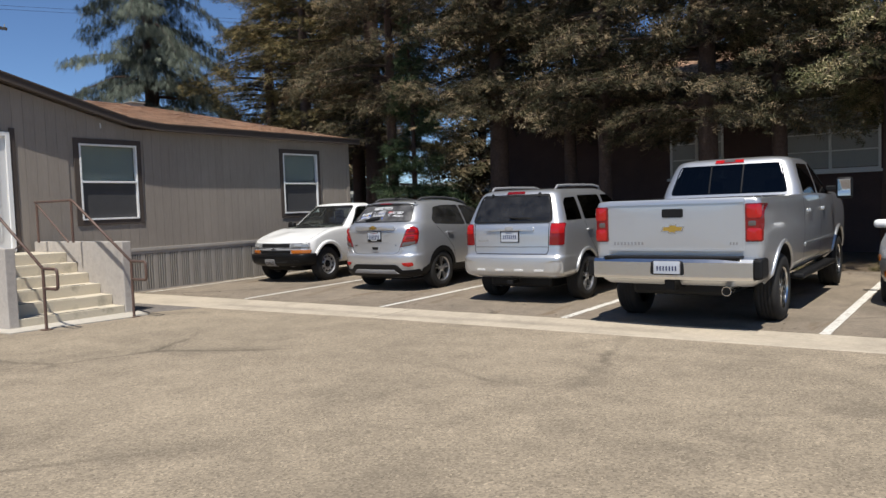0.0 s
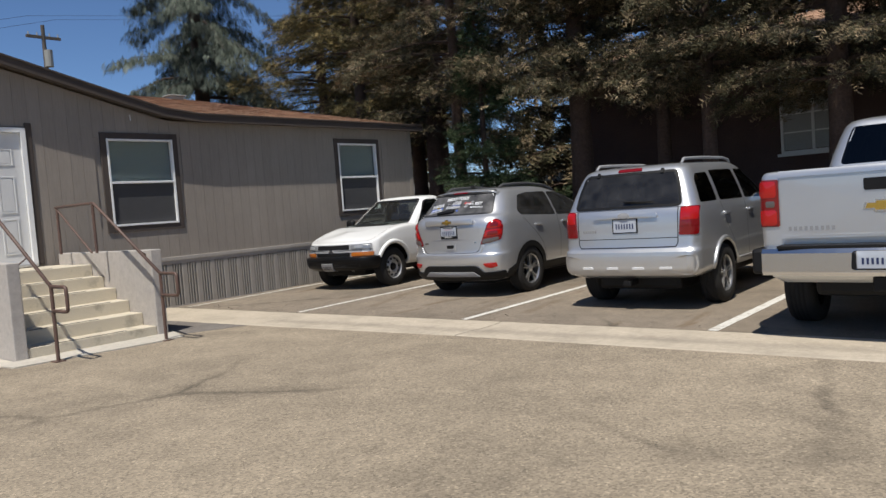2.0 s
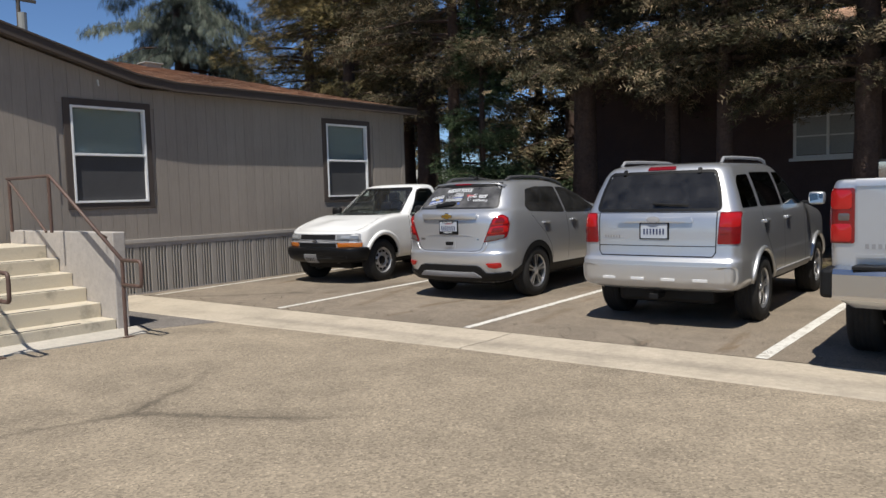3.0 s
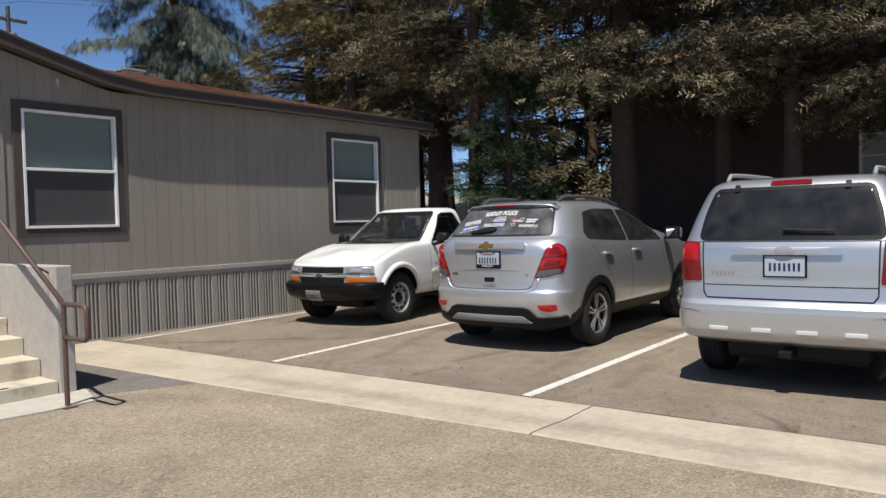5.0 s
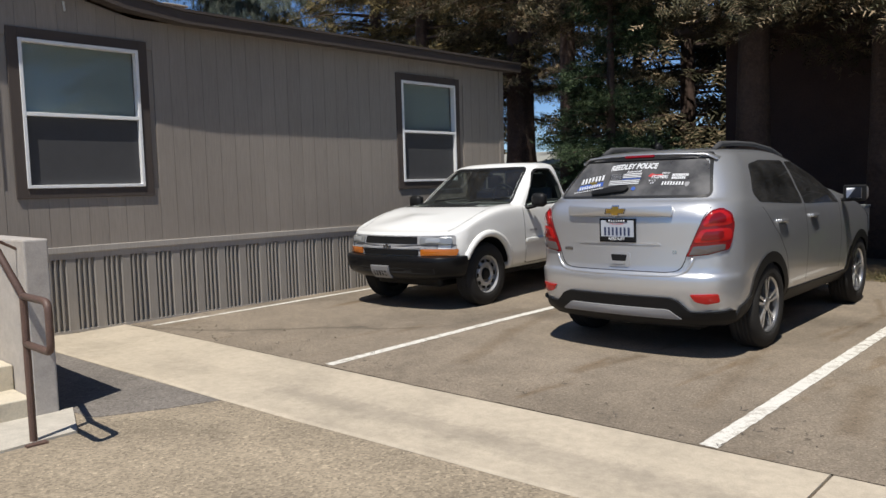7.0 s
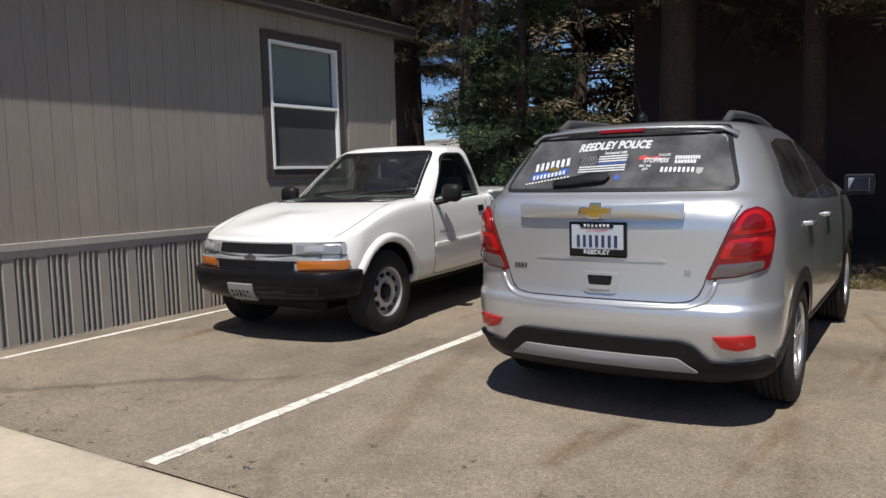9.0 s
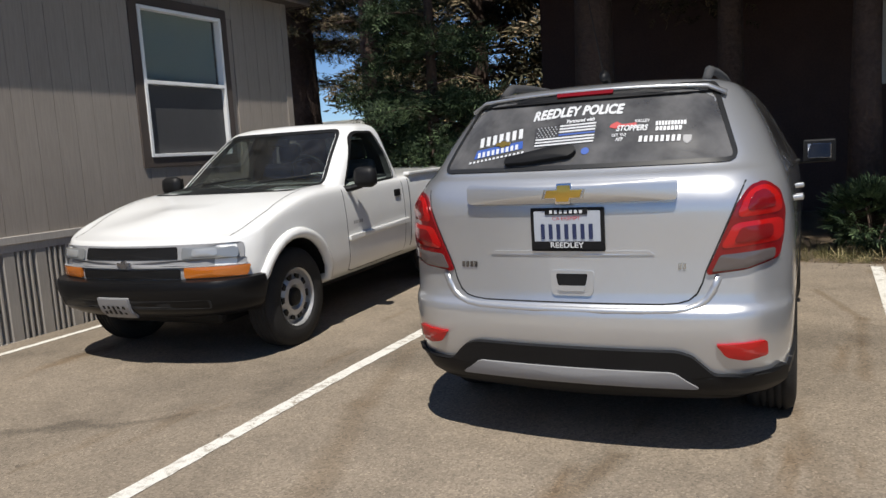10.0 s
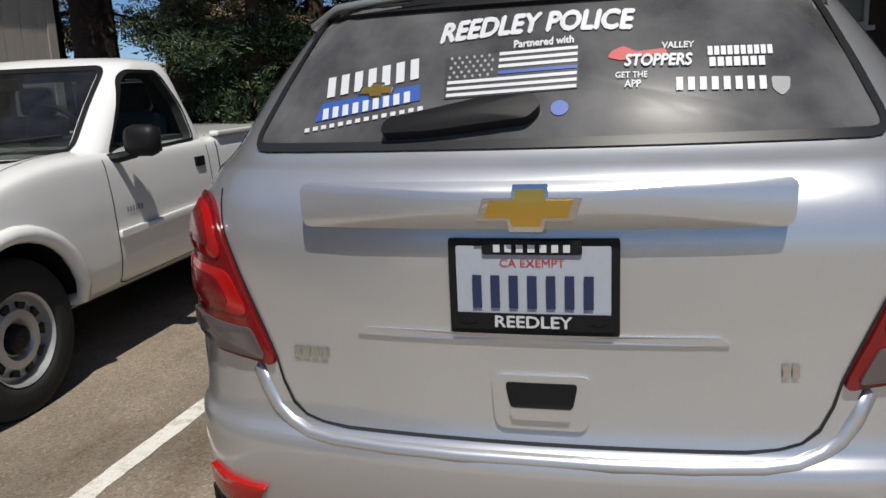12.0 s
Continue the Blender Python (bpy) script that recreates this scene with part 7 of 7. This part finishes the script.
for a, b in ((-7.22, -5.72), (-4.21, -1.92), (0.53, 2.7), (5.1, 7.3)):
    w = new("window")
    w.parent = hall
    bm = bmesh.new()
    f = 0.06
    for r in ((a, 2.15, a + f, 4.05), (b - f, 2.15, b, 4.05), ((a + b) / 2 - f / 2, 2.15 + f, (a + b) / 2 + f / 2, 4.05 - f), (a + f, 4.05 - f, b - f, 4.05), (a + f, 2.15, b - f, 2.15 + f)):
        box(bm, r[0], HYW - 0.03, r[1], r[2], HYW + 0.06, r[3])
    for k in (1, 2, 3):
        for x0, x1 in ((a + f, (a + b) / 2 - f / 2), ((a + b) / 2 + f / 2, b - f)):
            box(bm, x0, HYW - 0.02, 2.195 + k * 0.45, x1, HYW + 0.05, 2.225 + k * 0.45)
    part("window_frame", bm, M_OFFWHITE, w)
    part("sill", boxed(a - 0.08, HYW - 0.09, 2.08, b + 0.08, HYW - 0.002, 2.15, 0.01), M_OFFWHITE, w)
    for x0, x1 in ((a + f, (a + b) / 2 - f / 2), ((a + b) / 2 + f / 2, b - f)):
        for k in range(4):
            z0 = 2.21 + k * 0.45
            part("pane", boxed(x0 + 0.002, HYW + 0.02, z0 + 0.017, x1 - 0.002, HYW + 0.035, z0 + 0.433), M_GREY, w)
roof_hall = part("roof", course_roof((HX0 - 0.7, HYW - 1.0, 4.72), (HX1 + 0.7, HYW - 1.0, 4.72), (HX1 + 0.7, HYW + 5, 6.5), (HX0 - 0.7, HYW + 5, 6.5), 14, 60), M_SHINGLE, hall, "russet shingle roof in broken shade")
part("back_slope", course_roof((HX1 + 0.7, HYW + 11, 4.72), (HX0 - 0.7, HYW + 11, 4.72), (HX0 - 0.7, HYW + 5, 6.5), (HX1 + 0.7, HYW + 5, 6.5), 3, 10), M_SHINGLE, roof_hall)
bm = boxed(HX0 - 0.7, HYW - 1.02, 4.52, HX1 + 0.7, HYW - 0.98, 4.71)
box(bm, HX0 - 0.7, HYW - 0.979, 4.56, HX1 + 0.7, HYW - 0.001, 4.60)
part("fascia", bm, M_TRIM, roof_hall)

# ---- small white outbuilding far behind ----
shed = thing("outbuilding", "small white building with grey roof far behind", "building")
part("wall", boxed(-31.0, 31.0, 0.2, -21.5, 36.0, 2.25), M_OFFWHITE, shed)
bm = bmesh.new()
prism(bm, [(-31.4, 30.6, 2.24), (-31.4, 36.4, 2.24), (-31.4, 33.5, 2.9)], (10.3, 0, 0))
part("roof", bm, M_GREY, shed)
for x in (-29.5, -26.4, -23.2):
    part("window", boxed(x, 30.97, 1.2, x + 0.9, 30.995, 2.1), M_DARK, shed)


# ---- trees ----
def sprays(rng, P, D, L, W, droop, per=5, feather=False):
    """Feathered sprigs: at each point P, along D, a fan of narrow leaflets joined at their stem."""
    n = len(P)
    up = np.array([0, 0, 1.0])
    side = np.cross(D, up)
    side /= np.linalg.norm(side, axis=1)[:, None] + 1e-9
    roll = rng.normal(0, 0.55, n)[:, None]
    nrm = np.cross(side, D)
    side = side * np.cos(roll) + nrm * np.sin(roll)
    if feather:
        # leaflets leave in turn on both sides of a drooping stem
        V = np.zeros((n, 1 + 2 * per, 3))
        sag = (droop * rng.uniform(0.2, 0.9, n))[:, None] * np.array([[0, 0, -1.0]])
        for k in range(per + 1):
            u = k / per
            V[:, k] = P + D * (L * u)[:, None] + sag * (L * u * u)[:, None]
        for k in range(per):
            u = (k + 0.5) / per
            sg = (1 if k % 2 else -1) * rng.uniform(0.55, 1.1, n)[:, None]
            d = D * 0.75 + side * sg + sag * 0.5 + nrm * rng.normal(0, 0.25, n)[:, None]
            d /= np.linalg.norm(d, axis=1)[:, None]
            ln = L * (0.60 - 0.28 * u) * rng.uniform(0.7, 1.25, n)
            V[:, per + 1 + k] = V[:, k] + d * ln[:, None]
        base = np.arange(n) * (1 + 2 * per)
        F = np.stack([np.stack([base + k, base + k + 1, base + per + 1 + k], 1) for k in range(per)], 1).reshape(-1, 3)
        return V.reshape(-1, 3), F
    # stem line: base, mid, tip; leaflets leave on both sides
    V = np.zeros((n, 1 + 2 * per, 3))
    V[:, 0] = P
    for k in range(per):
        t = (k - (per - 1) / 2) / ((per - 1) / 2)
        ln = L * (1 - 0.35 * abs(t)) * rng.uniform(0.75, 1.15, n)
        d = D * np.cos(t * 0.95) + side * np.sin(t * 0.95)
        d[:, 2] -= droop * rng.uniform(0.5, 1.3, n)
        d /= np.linalg.norm(d, axis=1)[:, None]
        tip = P + d * ln[:, None]
        mid = P + d * (ln * 0.55)[:, None]
        w = (W * rng.uniform(0.7, 1.2, n))[:, None]
        s2 = side * np.cos(t * 0.95) - D * np.sin(t * 0.95)
        V[:, 1 + 2 * k] = mid + s2 * w
        V[:, 2 + 2 * k] = tip
    base = np.arange(n) * (1 + 2 * per)
    F = np.stack([np.stack([base, base + 1 + 2 * k, base + 2 + 2 * k], 1) for k in range(per)], 1).reshape(-1, 3)
    return V.reshape(-1, 3), F


def raw_mesh(name, V, F, mat):
    me = bpy.data.meshes.new(name)
    me.vertices.add(len(V))
    me.vertices.foreach_set("co", np.ascontiguousarray(V, dtype=np.float32).ravel())
    me.loops.add(F.size)
    me.loops.foreach_set("vertex_index", np.ascontiguousarray(F, dtype=np.int32).ravel())
    me.polygons.add(len(F))
    me.polygons.foreach_set("loop_start", np.arange(0, F.size, 3, dtype=np.int32))
    me.update(calc_edges=True)
    me.materials.append(mat)
    return me


def conifer(label, x, y, height, crown_z, radius, trunk_r, mat, count, seed, droop=0.25, spray=0.23, width=0.016, limb_drop=0.25, top_taper=0.8, per=7, category="tree", limbs=None, group="conifers behind the bays", feather=True):
    rng = np.random.default_rng(seed)
    z0 = gz(y) - 0.02
    tree = thing("conifer_tree", label, category, Matrix.Translation((x, y, z0)), group)
    wob = [(0.08 * math.sin(k * 1.3 + seed), 0.08 * math.cos(k * 1.7 + seed)) for k in range(9)]
    bm = bmesh.new()
    tube(bm, [(wob[k][0] * k / 8, wob[k][1] * k / 8, height * k / 8) for k in range(9)], [trunk_r * (1.25 if k == 0 else 1) * (1 - 0.92 * k / 8) + 0.01 for k in range(9)], 14)
    trunk = part("trunk", bm, M_BARK, tree, smooth=True)
    nl = limbs or int(30 + height * 5)
    hz = crown_z + (height - crown_z) * rng.uniform(0, 1, nl) ** 1.15
    az = rng.uniform(0, 2 * math.pi, nl)
    rel = (hz - crown_z) / (height - crown_z)
    ln = radius * (1 - top_taper * rel ** 1.2) * rng.uniform(0.6, 1.15, nl)
    lb = bmesh.new()
    P, D = [], []
    share = ln / ln.sum()
    for h, a, l, sh in zip(hz, az, ln, share):
        out = np.array([math.cos(a), math.sin(a), 0.0])
        drop = limb_drop * rng.uniform(0.5, 1.4)
        k = max(6, int(count * sh))
        t = rng.uniform(0.12, 1.0, k) ** 0.8
        pt = np.outer(t * l, out)
        pt[:, 2] = h + 0.12 * l * t - drop * l * t * t
        perp = np.array([-out[1], out[0], 0])
        spread = (0.10 + 0.22 * l * t * (1.15 - t)) * rng.normal(0, 1, k)
        pt += np.outer(spread, perp)
        pt[:, 2] += rng.normal(0, 0.10, k) - 0.10 * np.abs(spread)
        dirs = out[None, :] * rng.uniform(0.3, 1.0, k)[:, None] + perp[None, :] * (np.sign(spread) * rng.uniform(0.1, 1.0, k))[:, None]
        dirs[:, 2] += rng.normal(-droop, 0.25, k)
        dirs /= np.linalg.norm(dirs, axis=1)[:, None]
        P.append(pt), D.append(dirs)
        pts = [(out[0] * l * s, out[1] * l * s, h + 0.12 * l * s - drop * l * s * s) for s in (0, 0.35, 0.7, 0.98)]
        tube(lb, pts, [0.018 + 0.012 * l, 0.014 + 0.007 * l, 0.012, 0.005], 5)
    tagged(part("limb", lb, M_BARK, trunk), kind="stuff")
    P, D = np.concatenate(P), np.concatenate(D)
    V, F = sprays(rng, P, D, np.full(len(P), spray) * rng.uniform(0.7, 1.3, len(P)), width, droop, per, feather)
    crown = new("crown", raw_mesh("crown", V, F, mat))
    crown.parent = tree
    tagged(crown, kind="stuff")
    return tree


DARKT = "tall redwood with dark drooping needle sprays"
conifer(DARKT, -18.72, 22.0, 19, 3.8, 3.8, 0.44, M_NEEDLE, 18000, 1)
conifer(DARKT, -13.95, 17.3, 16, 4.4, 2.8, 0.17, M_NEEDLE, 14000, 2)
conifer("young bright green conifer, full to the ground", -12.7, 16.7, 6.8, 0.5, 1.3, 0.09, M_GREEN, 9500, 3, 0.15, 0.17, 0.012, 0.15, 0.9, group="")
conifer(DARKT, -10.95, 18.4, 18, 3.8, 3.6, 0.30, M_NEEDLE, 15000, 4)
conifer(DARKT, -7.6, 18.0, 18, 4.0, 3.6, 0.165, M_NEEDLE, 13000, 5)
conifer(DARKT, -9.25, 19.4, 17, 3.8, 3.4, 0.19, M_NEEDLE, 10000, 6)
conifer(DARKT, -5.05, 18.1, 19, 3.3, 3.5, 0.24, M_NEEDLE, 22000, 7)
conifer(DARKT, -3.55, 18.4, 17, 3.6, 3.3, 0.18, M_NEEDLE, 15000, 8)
# right-hand redwoods: needle colour brightened to carry the sunlight on them
GREENT = "tall redwood with green and tan needle sprays, sunlight put into their colour"
conifer(GREENT, -1.25, 18.0, 18, 3.7, 3.5, 0.25, M_SUNNEEDLE, 20000, 9)
conifer(GREENT, 1.75, 18.3, 18, 4.0, 3.6, 0.26, M_SUNNEEDLE, 20000, 10)
conifer(GREENT, 4.95, 17.9, 18, 4.0, 3.6, 0.26, M_SUNNEEDLE, 20000, 11)
YEL = "tall conifer with yellowish brown needle tips"
conifer(YEL, -21.34, 23.9, 18, 3.4, 4.0, 0.30, M_OLIVE, 20000, 12)
conifer(YEL, -23.94, 23.5, 17, 4.0, 4.4, 0.34, M_OLIVE, 22000, 13)
conifer(YEL, -31.34, 28.1, 16, 3.2, 3.8, 0.3, M_OLIVE, 12000, 16)
conifer(YEL, -28.04, 25.1, 18, 3.6, 4.7, 0.34, M_OLIVE, 19000, 14)
conifer("large bluish deodar cedar with long drooping boughs", -34.14, 22.7, 21, 3.0, 6.4, 0.5, M_CEDAR, 34000, 15, 1.3, 0.46, 0.015, 0.5, 0.75, limbs=120, group="", feather=False)
for k, (tx, ty) in enumerate([(-33, 34), (-23, 36), (-17.5, 29.5), (-14.2, 31), (-10.5, 34), (-6, 33.5), (-1, 34.5), (4, 33), (9, 30), (-40, 40)]):
    conifer("tall dark conifer in the far row", tx, ty, 17 + (k * 7 % 4), 1.2, 4.2, 0.3, M_NEEDLE, 4200, 30 + k, 0.3, 0.75, 0.07, group="far conifers")


# ---- low planting, litter ----
def shrub(label, x, y, r, h, n, mat, seed, name="shrub"):
    rng = np.random.default_rng(seed)
    s = thing(name, label, name, Matrix.Translation((x, y, gz(y) - 0.012)))
    bm = bmesh.new()
    for k in range(7):
        a = k * 0.9
        tube(bm, [(0.03 * math.cos(a), 0.03 * math.sin(a), 0), (r * 0.4 * math.cos(a), r * 0.4 * math.sin(a), h * 0.45), (r * 0.75 * math.cos(a), r * 0.75 * math.sin(a), h * 0.8)], [0.014, 0.01, 0.004], 5)
    tagged(part("stem", bm, M_BARK, s), kind="stuff")
    q = rng.normal(0, 1, (n, 3))
    q /= np.linalg.norm(q, axis=1)[:, None]
    q *= (rng.uniform(0.35, 1.0, n) ** 0.5)[:, None]
    P = np.stack([q[:, 0] * r, q[:, 1] * r, h * 0.55 + q[:, 2] * h * 0.48], 1)
    d = q + np.array([0, 0, 0.3])
    d /= np.linalg.norm(d, axis=1)[:, None]
    V, F = sprays(rng, P, d, np.full(n, 0.14), 0.022, 0.15, 5)
    c = new("foliage", raw_mesh("foliage", V, F, mat))
    c.parent = s
    tagged(c, kind="stuff")
    return s


shrub("low green shrub at the bay's edge", -7.55, 17.0, 0.5, 0.75, 800, M_GREEN, 50)
shrub("low green shrub at the bay's edge", -6.65, 17.5, 0.5, 0.7, 700, M_GREEN, 51)
shrub("low green shrub in the shade", -11.65, 17.1, 0.5, 0.7, 600, M_GREEN, 52)
shrub("bushy green hedge clump behind the house", -17.04, 23.5, 1.6, 2.2, 2600, M_GREEN, 53)
shrub("bushy green hedge clump behind the house", -14.94, 25.0, 1.4, 1.8, 2000, M_GREEN, 54)
shrub("bushy green hedge clump behind the house", -19.94, 26.0, 1.6, 1.3, 1600, M_GREEN, 55)

rng = np.random.default_rng(60)
n = 4200
gx = rng.uniform(-9.5, 6, n)
gy = np.array([along(END, v) for v in gx]) + 0.05 + np.abs(rng.normal(0, 0.45, n))
keep = np.array([noise.noise(Vector((a * 0.7, b * 0.9, 2))) > -0.15 for a, b in zip(gx, gy)])
gx, gy = gx[keep], gy[keep]
P = np.stack([gx, gy, np.array([gz(v) for v in gy]) - 0.012], 1)
d = rng.normal(0, 0.35, (len(P), 3)) + np.array([0, 0, 1.0])
d /= np.linalg.norm(d, axis=1)[:, None]
V, F = sprays(rng, P, d, rng.uniform(0.05, 0.20, len(P)), 0.006, 0.1, 5)
tagged(new("grass", raw_mesh("grass", V, F, M_GRASS)), "dry grass and weeds along the bays' end", "grass", kind="stuff")
# needle litter blown onto the asphalt edge
n = 1600
lx = rng.uniform(-14.5, 6, n)
ly = np.array([along(END, v) for v in lx]) - np.abs(rng.normal(0, 0.28, n)) + 0.1
extra = rng.uniform(0, 1, n) < 0.18
ly = np.where(extra, np.array([along(FAR, v) for v in lx]) + np.abs(rng.normal(0, 0.5, n)), ly)
P = np.stack([lx, ly, np.array([gz(v) for v in ly]) + 0.008], 1)
d = np.stack([rng.normal(0, 1, n), rng.normal(0, 1, n), np.full(n, 0.05)], 1)
d /= np.linalg.norm(d, axis=1)[:, None]
V, F = sprays(rng, P, d, rng.uniform(0.02, 0.07, n), 0.008, 0.0, 3)
tagged(new("leaf_litter", raw_mesh("leaf_litter", V, F, M_POLE)), "dry brown needle litter on the asphalt", "litter", kind="stuff")

# ---- pedestal, pole, wires ----
ped = thing("utility_pedestal", "pale grey utility pedestal among the trees", "pedestal", Matrix.Translation((-8.92, 16.75, gz(16.75) - 0.012)))
part("base", boxed(-0.12, -0.10, 0, 0.12, 0.10, 0.62, 0.012), M_OFFWHITE, ped)
part("cabinet", boxed(-0.17, -0.13, 0.62, 0.17, 0.13, 0.96, 0.015), M_GREY, ped)
part("lid", boxed(-0.18, -0.14, 0.961, 0.18, 0.14, 0.985, 0.006), M_GREY, ped)
pole = thing("utility_pole", "weathered wooden utility pole with crossarm", "pole", Matrix.Translation((-54.4, 24.05, -0.8)))
bm = bmesh.new()
tube(bm, [(0, 0, 0), (0, 0, 16.4)], [0.20, 0.12], 10)
part("post", bm, M_POLE, pole)
part("crossarm", boxed(-0.08, -1.1, 15.5, 0.08, 1.1, 15.68), M_POLE, pole)
for yy in (-0.95, -0.4, 0.4, 0.95):
    bm = bmesh.new()
    tube(bm, [(0, yy, 15.68), (0, yy, 15.90)], [0.05, 0.03], 8)
    part("insulator", bm, M_GREY, pole)
bm = bmesh.new()
tube(bm, [(0.28, 0.1, 13.6), (0.28, 0.1, 14.7)], 0.26, 12)
part("transformer", bm, M_GREY, pole)
for yy in (-0.95, 0.95):
    bm = bmesh.new()
    tube(bm, [(-54.4 - 60, 24.05 + yy - 40, 15.6), (-54.4 - 30, 24.05 + yy - 20, 14.9), (-54.4, 24.05 + yy, 16.1), (-54.4 + 20, 24.05 + yy + 25, 15.2), (-54.4 + 45, 24.05 + yy + 55, 16.0)], 0.011, 5)
    tagged(part("power_line", bm, M_SEAM), "thin black overhead power line", "cable", "overhead power lines")
